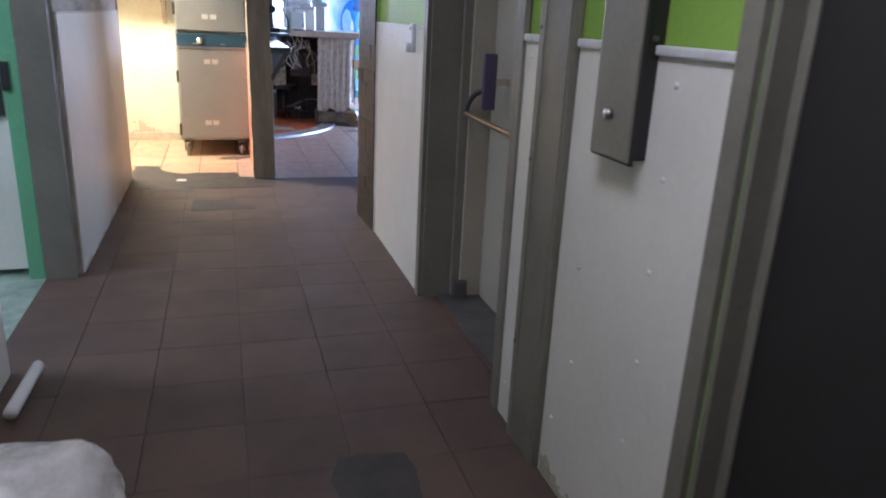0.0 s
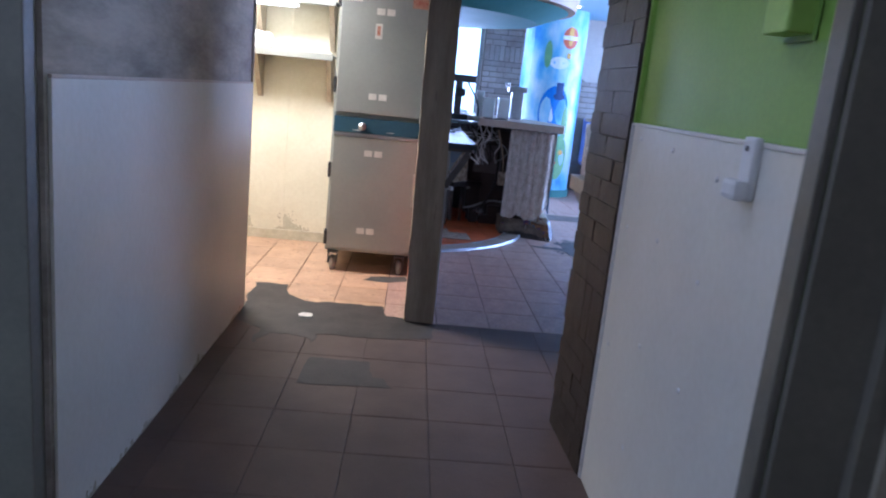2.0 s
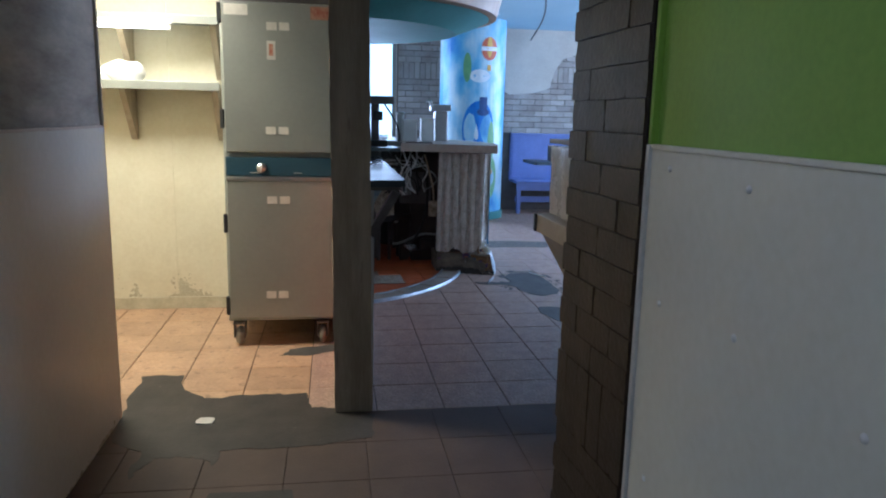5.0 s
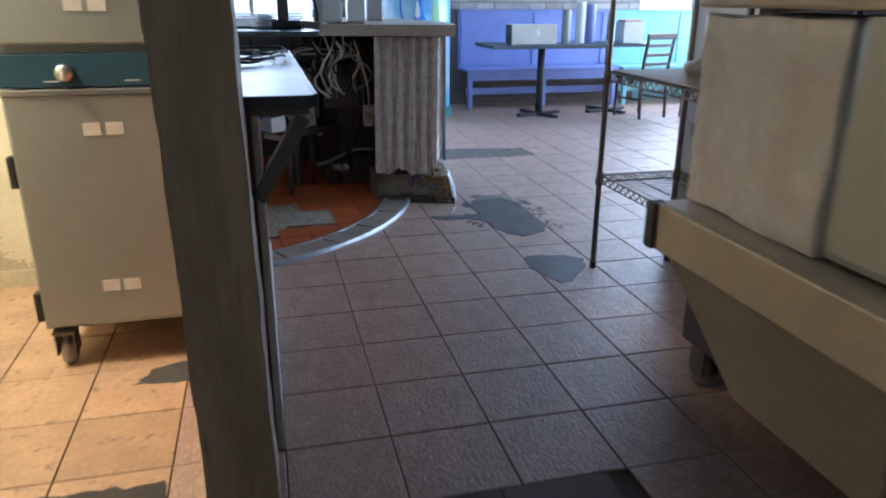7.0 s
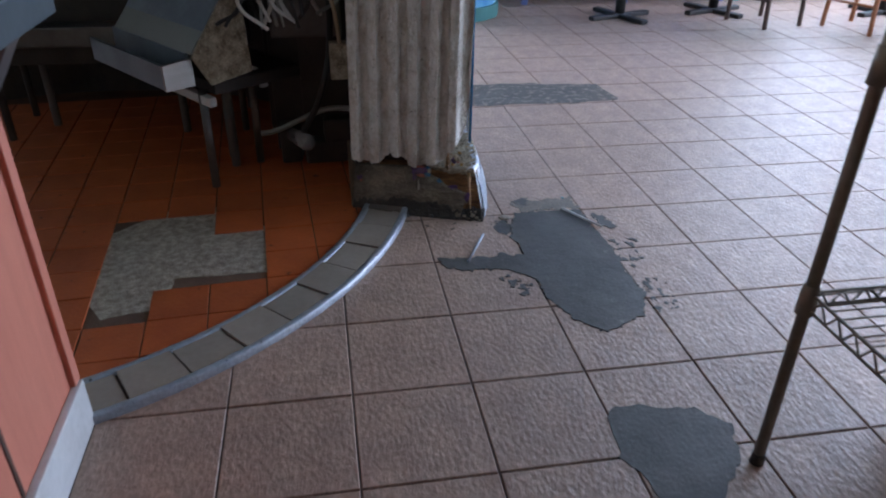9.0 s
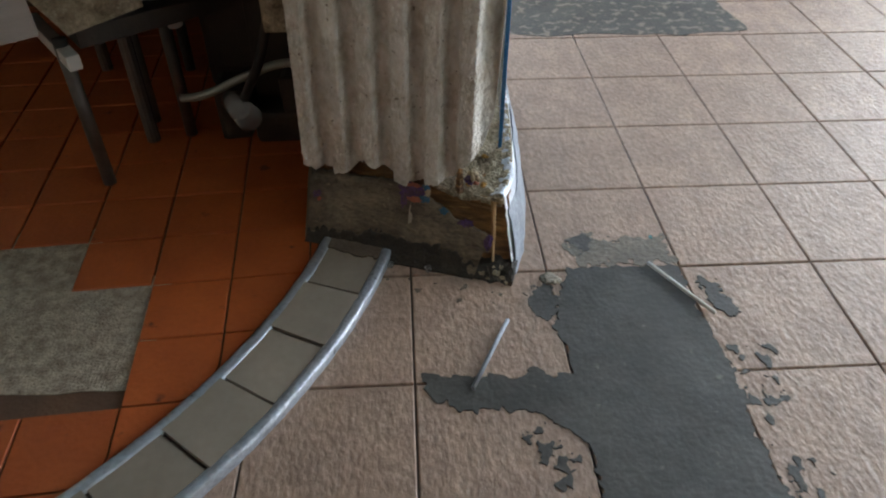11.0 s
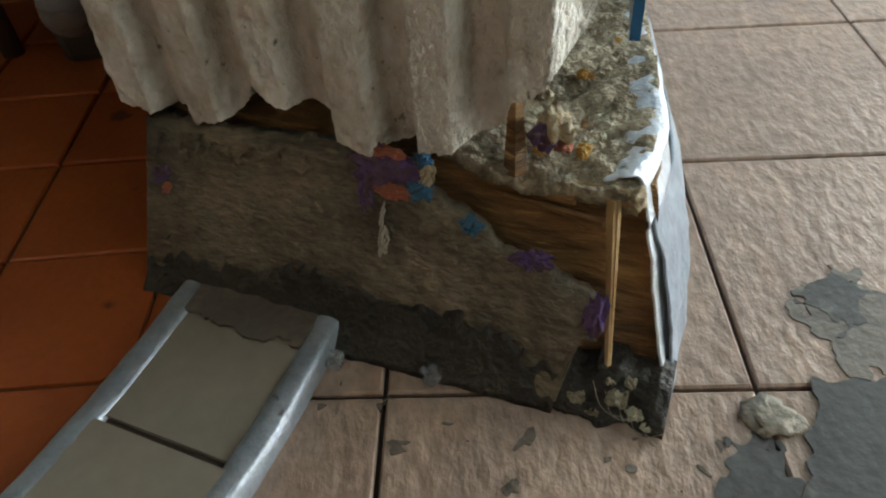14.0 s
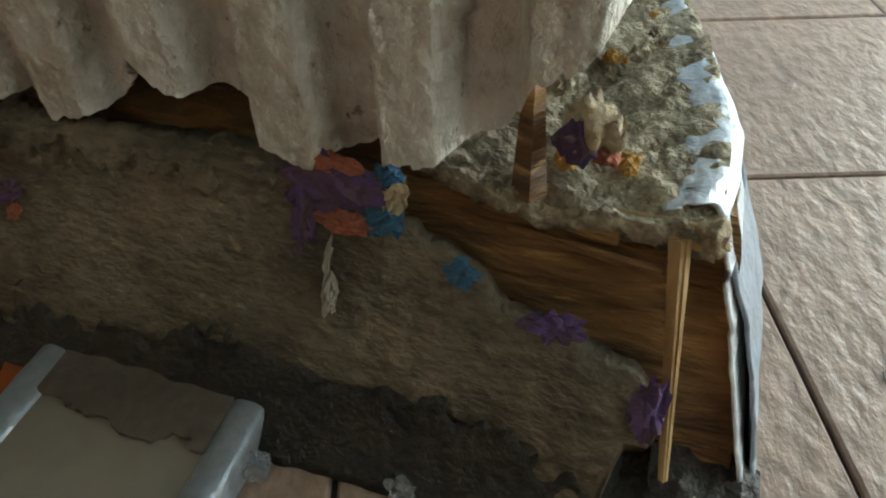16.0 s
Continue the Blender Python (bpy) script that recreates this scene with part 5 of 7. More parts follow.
def plate(pts, x0, x1, turn):
    """A sheet with outline pts across the bin, from x0 to x1 along it."""
    bm = bmesh.new()
    a = [bm.verts.new(turn @ Vector((x0, y, z))) for y, z in pts]
    b = [bm.verts.new(turn @ Vector((x1, y, z))) for y, z in pts]
    bm.faces.new(a)
    bm.faces.new(b[::-1])
    for k in range(len(pts)):
        bm.faces.new((a[k], b[k], b[(k + 1) % len(pts)], a[(k + 1) % len(pts)]))
    return bm


part("back_plate", plate(((0.0, 0.80), (0.012, 0.80), (-0.128, 0.62), (-0.14, 0.62)), -0.60, -0.012, m), M_BIN, sk)
part("bottom_plate", plate(((-0.128, 0.62), (-0.14, 0.62), (-0.20, 0.55), (-0.188, 0.55)), -0.60, -0.012, m), M_STEEL_DULL, sk)
part("side_plate", rough_up(plate(((0.014, 0.805), (0.03, 0.45), (-0.14, 0.43), (-0.20, 0.54), (-0.14, 0.62)), -0.012, 0.0, m), 0.004, 30), M_CRUST, sk, "crusted peeling side plate")
part("marking", plate(((-0.022, 0.776), (-0.018, 0.776), (-0.056, 0.728), (-0.060, 0.728)), -0.235, -0.215, m), M_WHITE, sk)
part("tray_front", plate(((-0.285, 0.52), (-0.297, 0.52), (-0.297, 0.435), (-0.285, 0.435)), -0.62, -0.045, m), M_BIN, sk, "steel bottle tray front")
part("tray_floor", plate(((-0.190, 0.445), (-0.285, 0.445), (-0.285, 0.435), (-0.190, 0.435)), -0.62, -0.045, m), M_NEAR_BLACK, sk)
part("tray_back", plate(((-0.190, 0.548), (-0.202, 0.548), (-0.202, 0.435), (-0.190, 0.435)), -0.62, -0.045, m), M_BIN, sk)
part("tray_end", plate(((-0.188, 0.53), (-0.298, 0.522), (-0.298, 0.433), (-0.188, 0.433)), -0.045, -0.03, m), M_STEEL, sk, "bright tray end")
part("rail", box(bmesh.new(), -0.30, -0.16, 0.35, 0.0, -0.13, 0.385, 0.004, m), M_WHITE_TRIM, sk)
part("cross_bar", box(bmesh.new(), -0.60, -0.12, 0.385, -0.02, 0.26, 0.43, 0.004, m), M_NEAR_BLACK, sk)
for x, y in ((0.0, 0.20), (-0.16, -0.03), (-0.12, 0.28)):
    part("leg", rod(bmesh.new(), (x, y, 0.011), (x, y, 0.40), 0.016, 10), M_STEEL_DARK, sk, smooth=True)

eq = thing("bar_cooler", "dark undercounter bar cooler", "cooler", (0.80, 10.12, 0))
part("body", box(bmesh.new(), -0.06, -0.02, 0.10, 0.34, 0.50, 0.80, 0.01), M_NEAR_BLACK, eq)
part("door", box(bmesh.new(), -0.04, -0.045, 0.16, 0.32, -0.022, 0.78, 0.008), M_NEAR_BLACK, eq)
part("panel", box(bmesh.new(), -0.02, -0.12, 0.52, 0.26, -0.05, 0.80, 0.008), M_STEEL_DARK, eq, "stained dark steel panel")
part("grille", box(bmesh.new(), -0.04, -0.04, 0.02, 0.32, -0.02, 0.13, 0.004), M_BLACK, eq)
for x in (-0.02, 0.30):
    for y in (0.02, 0.45):
        part("leg", rod(bmesh.new(), (x, y, 0.011), (x, y, 0.11), 0.018, 10), M_STEEL_DARK, eq)
eq2 = thing("speed_rail", "grimy steel bottle rail unit under the bar", "bottle rail", (-0.10, 10.35, 0))
part("body", box(bmesh.new(), -0.34, 0.0, 0.35, 0.74, 0.40, 0.80, 0.008), M_NEAR_BLACK, eq2)
part("tray", box(bmesh.new(), -0.34, -0.12, 0.45, 0.50, 0.0, 0.53, 0.006), M_STEEL_DARK, eq2)
for x in (-0.32, 0.70):
    for y in (0.03, 0.36):
        part("leg", rod(bmesh.new(), (x, y, 0.011), (x, y, 0.36), 0.016, 10), M_NEAR_BLACK, eq2)
ju = thing("motor_unit", "near-black motor and hoses behind the bar end", "motor", (0.98, 9.86, 0))
for a in ((-0.10, 0.06, 0.011, 0.10, 0.16, 0.10), (-0.20, 0.08, 0.011, -0.11, 0.2, 0.16), (-0.02, 0.06, 0.101, 0.12, 0.15, 0.20)):
    part("housing", rough_up(box(bmesh.new(), *a, 0.015), 0.010, 14), M_NEAR_BLACK, ju)
part("bracket", box(bmesh.new(), 0.02, -0.22, 0.45, 0.10, -0.16, 0.58, 0.006), M_CRUST, ju, "pale rusty junction box")
part("back_panel", box(bmesh.new(), -0.10, 0.17, 0.02, 0.16, 0.20, 0.95, 0.004), M_NEAR_BLACK, ju)
tube("hose", [(-0.1, 0.0, 0.18), (-0.02, -0.05, 0.35), (0.03, 0.0, 0.6), (0.0, 0.08, 0.95)], 0.012, M_BLACK, ju)
tube("pipe", [(-0.27, 0.04, 0.165), (-0.22, 0.03, 0.175), (-0.09, 0.04, 0.225), (0.0, 0.04, 0.256), (0.12, 0.04, 0.252)], 0.011, M_STEEL_DULL, ju)
tube("elbow", [(-0.42, 0.04, 0.43), (-0.30, 0.04, 0.43), (-0.245, 0.04, 0.40), (-0.24, 0.04, 0.36)], 0.018, M_WHITE_TRIM, ju)

cu3 = thing("plastic_cup", "clear plastic cup lying on the orange tiles", "cup", (0.866, 9.862, 0.150))
bm = rod(bmesh.new(), (-0.035, 0.05, 0.0), (0.03, -0.045, -0.005), 0.026, 20, 0.034)
part("cup", bm, clear, cu3, smooth=True)
wn2 = thing("bar_cables", "tangle of grey and white cables over the bar shelf", "cables")
random.seed(7)
for i in range(16):
    x0 = 0.62 + random.random() * 0.42
    pts = [(x0 + random.uniform(-.06, .06), 9.72 + random.uniform(-.1, .1), 0.99 - 0.085 * k + random.uniform(-.03, .03)) for k in range(5)]
    tube("cable", pts, 0.005 + 0.003 * random.random(), random.choice((M_STICKER, M_STEEL_DULL, M_BLACK, M_BLACK, M_WHITE_TRIM)), wn2, 2)
for i in range(5):
    pts = [(0.35 + 0.16 * k, 9.75 + random.uniform(-.06, .06), 0.90 + random.uniform(-.05, .04)) for k in range(5)]
    tube("cable", pts, 0.006, random.choice((M_STICKER, M_BLACK)), wn2, 2)
tube("cable", [(0.95, 9.62, 0.98), (0.98, 9.58, 0.86), (1.02, 9.60, 0.72), (1.04, 9.66, 0.56)], 0.007, M_SCRAP_PALE, wn2)

bb = thing("back_counter", "stainless back counter of the bar crowded with small wares", "counter", (0, 0, 0))
part("top", ring(bmesh.new(), 0.30, 0.92, -14, 115, 1.00, 1.03, 40), M_COUNTER, bb)
part("front", ring(bmesh.new(), 0.88, 0.91, 4, 115, 0.82, 1.00, 30), M_STEEL_DARK, bb)
for a in (10, 50, 100):
    x, y = arc(0.75, a)
    part("leg", rod(bmesh.new(), (x, y, 0.011), (x, y, 1.0), 0.018, 10), M_STEEL_DARK, bb)
white_boxes = ((0.79, 10.15, 0.07, 0.07, 0.24), (0.865, 10.05, 0.13, 0.10, 0.18), (1.03, 10.10, 0.12, 0.10, 0.19))
for x, y, w, d, h in white_boxes:
    t = thing("white_container", "white plastic container on the bar", "container", (x, y, 1.073), group="containers on the bar")
    part("body", box(bmesh.new(), -w / 2, -d / 2, 0, w / 2, d / 2, h, 0.012), M_WHITE, t)
    part("lid", box(bmesh.new(), -w / 2 - 0.004, -d / 2 - 0.004, h, w / 2 + 0.004, d / 2 + 0.004, h + 0.014, 0.004), M_WHITE, t)
tp = thing("beer_tap_tower", "silver tap tower standing on the bar", "tap tower", (1.17, 10.22, 1.073))
part("column", box(bmesh.new(), -0.06, -0.045, 0, 0.06, 0.045, 0.27, 0.012), M_SHEET_SILVER, tp)
part("head", box(bmesh.new(), -0.10, -0.06, 0.27, 0.09, 0.06, 0.33, 0.015), M_SHEET_SILVER, tp)
for k in (-0.09, -0.12):
    part("tap", rod(bmesh.new(), (k, -0.06, 0.30), (k - 0.02, -0.10, 0.36), 0.012, 10), M_STEEL, tp)
ap = thing("dark_appliance", "dark bar appliance with a jointed arm", "appliance", (0.56, 10.0, 1.031))
part("base", box(bmesh.new(), -0.08, -0.10, 0, 0.10, 0.10, 0.05, 0.01), M_BLACK, ap)
part("column", box(bmesh.new(), -0.04, -0.04, 0.05, 0.03, 0.04, 0.36, 0.01), M_STEEL_DARK, ap)
part("arm", box(bmesh.new(), -0.12, -0.07, 0.36, 0.16, 0.07, 0.43, 0.012), M_STEEL_DARK, ap)
part("head", box(bmesh.new(), -0.02, -0.06, 0.22, 0.06, 0.06, 0.30, 0.01), M_BLACK, ap)
tube("cord", [(0.08, 0.0, 0.36), (0.15, -0.02, 0.25), (0.2, 0.0, 0.15), (0.21, 0.02, 0.01)], 0.008, M_BLACK, ap)
for i, (x, y) in enumerate(((0.42, 10.2), (0.45, 10.08), (0.63, 10.28), (0.30, 10.3))):
    t = thing("plate_stack", "stack of white plates on the back counter", "plates", (x, y, 1.031), group="plate stacks")
    for k in range(6):
        part("plate", rod(bmesh.new(), (0, 0, 0.016 * k), (0, 0, 0.016 * k + 0.010), 0.055, 20, 0.075), M_WHITE, t, smooth=False)

# round canopy above the bar
can = thing("ceiling_canopy", "round bar canopy with padded white band, wood rim and teal underside", "canopy", kind="structure")
CNX, CNY = 0.22, 10.0


def cone_ring(bm, r0, z0, r1, z1, seg=72):
    lo = [bm.verts.new((CNX + r0 * math.cos(k * math.tau / seg), CNY + r0 * math.sin(k * math.tau / seg), z0)) for k in range(seg)]
    hi = [bm.verts.new((CNX + r1 * math.cos(k * math.tau / seg), CNY + r1 * math.sin(k * math.tau / seg), z1)) for k in range(seg)]
    for k in range(seg):
        bm.faces.new((lo[k], lo[(k + 1) % seg], hi[(k + 1) % seg], hi[k]))
    return lo, hi


bm = bmesh.new()
lo, hi = cone_ring(bm, 1.02, 1.985, 1.30, 2.10)
bm.faces.new(lo[::-1])
bm.faces.new(hi)
part("underside", bm, M_TEAL, can, "teal painted underside")
bm = bmesh.new()
lo, hi = cone_ring(bm, 1.36, 2.11, 1.40, 2.26)
bm.faces.new(lo[::-1])
bm.faces.new(hi)
part("rim", bm, M_WOOD_BAND, can, "varnished wood rim")
for k in range(48):
    a = k * math.tau / 48
    bm = bmesh.new()
    box(bm, -0.085, -0.03, 2.26, 0.085, 0.03, 2.50, 0.025, Matrix.Translation((CNX + 1.335 * math.cos(a), CNY + 1.335 * math.sin(a), 0)) @ Matrix.Rotation(a + math.pi / 2, 4, "Z"))
    part("pad", bm, M_WHITE_PAD, can)

# ---------------------------------------------------------------- dining hall
for x, y in ((2.08, 10.25), (2.05, 12.2), (3.4, 10.6), (3.5, 12.6), (4.9, 10.6), (0.4, 12.6)):
    dl = thing("downlight", "round recessed ceiling downlight", "ceiling light", (x, y, 2.5), group="hall downlights")
    part("trim", rod(bmesh.new(), (0, 0, -0.012), (0, 0, 0.0), 0.085, 28), M_WHITE, dl, smooth=False)
    part("lamp", rod(bmesh.new(), (0, 0, -0.016), (0, 0, -0.0125), 0.06, 24), M_DOWNLIGHT, dl)
part_z = tube("ceiling_cable", [(1.9, 9.6, 2.47), (2.4, 11.2, 2.40), (2.9, 13.55, 2.36)], 0.008, M_BLACK)
tagged(part_z, "thin black cable strung below the ceiling", "cable")

# painted column with a seaside mural
mu = thing("mural_column", "round column painted with a bright blue seaside mural", "painted column", (1.98, 12.95, 0))
mm = bpy.data.materials.new("mural_paint")
mm.use_nodes = True
t = mm.node_tree
nn, ll = t.nodes, t.links
gp = nn.new("ShaderNodeNewGeometry")
mpn = nn.new("ShaderNodeMapping")
mpn.inputs["Scale"].default_value = (1.0, 1.0, 0.55)
nz = nn.new("ShaderNodeTexNoise")
nz.inputs["Scale"].default_value, nz.inputs["Detail"].default_value = 3.2, 5
ll.new(gp.outputs["Position"], mpn.inputs["Vector"])
ll.new(mpn.outputs["Vector"], nz.inputs["Vector"])
rp = nn.new("ShaderNodeValToRGB")
rp.color_ramp.elements[0].position, rp.color_ramp.elements[0].color = 0.34, (0.03, 0.20, 0.55, 1)
rp.color_ramp.elements[1].position, rp.color_ramp.elements[1].color = 0.66, (0.55, 0.68, 0.72, 1)
e = rp.color_ramp.elements.new(0.48)
e.color = (0.16, 0.44, 0.66, 1)
ll.new(nz.outputs["Fac"], rp.inputs["Fac"])
ll.new(rp.outputs["Color"], nn["Principled BSDF"].inputs["Base Color"])
nn["Principled BSDF"].inputs["Roughness"].default_value = 0.35
bm = rod(bmesh.new(), (0, 0, 0.10), (0, 0, 2.5), 0.42, 48)
part("shaft", bm, mm, mu, "seaside mural", False)
part("base", rod(bmesh.new(), (0, 0, 0), (0, 0, 0.10), 0.44, 48), M_TEAL, mu)


def on_column(name, a, z, w, h, material, lift=0.004, shape="oval"):
    """A flat painted motif bent round the column; a in degrees, 270 faces the corridor."""
    bm = bmesh.new()
    ring_pts = []
    for k in range(24):
        q = k * math.tau / 24
        dx, dz = math.cos(q) * w / 2, math.sin(q) * h / 2
        if shape == "box":
            s = max(abs(math.cos(q)), abs(math.sin(q)))
            dx, dz = dx / s, dz / s
        elif shape == "sail":
            dx = dx * (0.5 - dz / h)
        b = radians(a) + dx / 0.42
        ring_pts.append(bm.verts.new(((0.42 + lift) * math.cos(b), (0.42 + lift) * math.sin(b), z + dz)))
    b = radians(a)
    c = bm.verts.new(((0.42 + lift) * math.cos(b), (0.42 + lift) * math.sin(b), z))
    for k in range(24):
        bm.faces.new((c, ring_pts[k], ring_pts[(k + 1) % 24]))
    r = bmesh.ops.extrude_face_region(bm, geom=list(bm.faces))
    bmesh.ops.scale(bm, vec=(0.995, 0.995, 1), verts=[v for v in r["geom"] if isinstance(v, bmesh.types.BMVert)])
    return part(name, bm, material, mu)


P_RED = mat("mural_red", (0.55, 0.10, 0.06), (0.5, 0.16, 0.06), 0.4, 0, 8, 60, 0.05)
P_YEL = mat("mural_yellow", (0.68, 0.42, 0.08), (0.6, 0.35, 0.07), 0.4, 0, 8, 60, 0.05)
P_GRN = mat("mural_green", (0.13, 0.34, 0.16), (0.20, 0.42, 0.18), 0.4, 0, 12, 60, 0.05)
P_NAVY = mat("mural_navy", (0.015, 0.04, 0.14), (0.02, 0.08, 0.24), 0.4, 0, 8, 60, 0.05)
P_BLUE = mat("mural_blue", (0.02, 0.15, 0.55), (0.03, 0.22, 0.62), 0.4, 0, 8, 60, 0.05)
P_PALE = mat("mural_pale", (0.72, 0.76, 0.78), (0.62, 0.70, 0.76), 0.4, 0, 8, 60, 0.05)
on_column("balloon", 288, 2.13, 0.22, 0.28, P_RED, 0.005)
on_column("balloon_band", 288, 2.13, 0.22, 0.05, P_PALE, 0.009, "box")
on_column("balloon_stripe", 288, 2.15, 0.07, 0.25, P_YEL, 0.007)
on_column("balloon_basket", 288, 1.90, 0.05, 0.07, P_YEL, 0.005, "box")
on_column("cloud", 272, 1.80, 0.26, 0.16, P_PALE, 0.004)
on_column("sea", 272, 1.15, 0.42, 0.70, P_BLUE, 0.004)
on_column("ship_hull", 279, 1.36, 0.16, 0.09, P_NAVY, 0.008)
on_column("ship_sail", 279, 1.47, 0.10, 0.15, P_NAVY, 0.008, "box")
on_column("boat_sail", 268, 1.12, 0.08, 0.20, P_PALE, 0.008, "sail")
on_column("shore", 290, 0.55, 0.30, 0.60, P_GRN, 0.004)
on_column("leaf", 250, 1.9, 0.10, 0.35, P_GRN, 0.004)
on_column("leaf", 296, 1.0, 0.10, 0.5, P_GRN, 0.005)
on_column("flower", 296, 0.62, 0.07, 0.07, P_YEL, 0.009)
on_column("flower", 284, 0.48, 0.06, 0.06, P_RED, 0.009)

# brick facing on the back wall
bw = bpy.data.objects["wall_hall_north_2"]
part("mortar_bed", box(bmesh.new(), 1.06, 13.585, 0.0, 5.0, 13.619, 2.5), M_MORTAR, bw)
plaster = part("plaster_patch", prism(bmesh.new(), [(2.45, 1.72), (2.62, 1.62), (2.95, 1.64), (3.2, 1.72), (3.26, 1.95), (3.38, 2.12), (3.7, 2.22), (4.05, 2.35), (4.1, 2.5), (2.45, 2.5)], 0, 0.03), M_PLASTER, bw, "torn cream plaster patch")
plaster.matrix_basis = Matrix.Translation((0, 13.575, 0)) @ Matrix.Rotation(radians(90), 4, "X")

# bench along the wall
def bench(x0, x1, material, label, at_y=13.13):
    b = thing("wall_bench", label, "bench", (0, 0, 0), group="wall benches")
    part("seat", box(bmesh.new(), x0, at_y, 0.415, x1, at_y + 0.42, 0.45, 0.01), material, b)
    part("apron", box(bmesh.new(), x0 + 0.02, at_y + 0.02, 0.32, x1 - 0.02, at_y + 0.045, 0.414, 0.004), material, b)
    part("back", box(bmesh.new(), x0, at_y + 0.40, 0.45, x1, at_y + 0.44, 1.06, 0.006), material, b)
    part("top_rail", box(bmesh.new(), x0, at_y + 0.37, 1.06, x1, at_y + 0.455, 1.09, 0.006), material, b)
    n = max(2, int((x1 - x0) / 0.75) + 1)
    for i in range(n):
        x = x0 + 0.03 + (x1 - x0 - 0.10) * i / (n - 1)
        part("leg", box(bmesh.new(), x, at_y + 0.02, 0, x + 0.05, at_y + 0.07, 0.32, 0.004), material, b)
        part("batten", box(bmesh.new(), x, at_y + 0.388, 0.47, x + 0.05, at_y + 0.40, 1.05, 0.003), material, b)
    part("stretcher", box(bmesh.new(), x0 + 0.05, at_y + 0.20, 0.14, x1 - 0.05, at_y + 0.23, 0.22, 0.004), material, b)
    return b


bench(2.66, 4.55, M_BLUE_BENCH, "periwinkle painted wooden wall bench")
bench(4.60, 7.4, M_TEAL_BENCH, "aqua painted wooden wall bench")


def cafe_table(x, y, w=0.70, d=0.62):
    t = thing("cafe_table", "pale topped cafe table on a black pedestal", "table", (x, y, 0), group="cafe tables")
    part("tabletop", box(bmesh.new(), -w / 2, -d / 2, 0.725, w / 2, d / 2, 0.76, 0.008), M_COUNTER, t)
    part("pedestal", rod(bmesh.new(), (0, 0, 0.04), (0, 0, 0.725), 0.038, 16), M_BLACK, t, smooth=True)
    for a in (20, 110):
        mrot = Matrix.Rotation(radians(a), 4, "Z")
        bm = box(bmesh.new(), -0.29, -0.03, 0.0, 0.29, 0.03, 0.035, 0.008, mrot)
        part("foot", bm, M_BLACK, t)
    return t


cafe_table(3.34, 12.60, 1.30, 0.66)
cafe_table(4.2, 12.72)
cafe_table(5.6, 12.5)
cafe_table(5.3, 11.2)
bxk = thing("tissue_box", "grey napkin dispenser box on the cafe table", "box", (2.93, 12.50, 0.761))
part("body", box(bmesh.new(), 0.0, -0.09, 0, 0.50, 0.10, 0.20, 0.008), M_WHITEBOARD, bxk)
part("window", box(bmesh.new(), 0.27, -0.094, 0.09, 0.31, -0.09, 0.15, 0.001), M_WHITE, bxk)
part("side", box(bmesh.new(), -0.004, -0.085, 0.005, 0.0, 0.095, 0.195, 0.001), M_STEEL_DARK, bxk)
for x, h, mt in ((3.62, 0.34, M_STEEL_DULL), (3.78, 0.42, M_WHITE), (3.90, 0.40, M_BLUE_BENCH)):
    rl = thing("paper_roll", "tall upright roll standing on the cafe table", "roll", (x, 12.62, 0.761), group="rolls on the table")
    part("roll", rod(bmesh.new(), (0, 0, 0), (0, 0, h), 0.05, 18), mt, rl, smooth=False)
bc = thing("white_carton", "white carton with a red top on the table", "carton", (4.35, 12.6, 0.761))
part("carton", box(bmesh.new(), -0.11, -0.1, 0, 0.13, 0.1, 0.22, 0.005), M_WHITE, bc)
part("flap", box(bmesh.new(), -0.09, -0.09, 0.22, 0.1, 0.09, 0.24, 0.004), M_RED_STICKER, bc)


def dining_chair(name_label, x, y, rz, wood, upright):
    c = thing("dining_chair", name_label, "chair", (x, y, 0), rz, "dining chairs")
    part("seat", box(bmesh.new(), -0.20, -0.20, 0.43, 0.20, 0.20, 0.46, 0.012), wood, c)
    for sx in (-0.18, 0.18):
        part("leg", rod(bmesh.new(), (sx, -0.18, 0), (sx, -0.17, 0.43), 0.017, 10), wood, c)
        bm = rod(bmesh.new(), (sx, 0.21, 0), (sx, 0.18, 0.45), 0.017, 10)
        rod(bm, (sx, 0.18, 0.44), (sx, 0.25, 0.86), 0.017, 10)
        part("leg", bm, wood, c)
    part("top_rail", box(bmesh.new(), -0.20, 0.235, 0.82, 0.20, 0.262, 0.88, 0.008), wood, c)
    if upright:
        for k in range(6):
            part("spindle", rod(bmesh.new(), (-0.14 + 0.056 * k, 0.19, 0.46), (-0.14 + 0.056 * k, 0.248, 0.83), 0.009, 8), wood, c)
    else:
        for k in range(3):
            z = 0.55 + 0.095 * k
            part("slat", box(bmesh.new(), -0.18, 0.195 + 0.016 * k, z, 0.18, 0.212 + 0.016 * k, z + 0.035, 0.004), wood, c)
    for z in (0.2,):
        part("stretcher", rod(bmesh.new(), (-0.18, -0.17, z), (-0.18, 0.2, z), 0.010, 8), wood, c)
        part("stretcher", rod(bmesh.new(), (0.18, -0.17, z), (0.18, 0.2, z), 0.010, 8), wood, c)
    return c


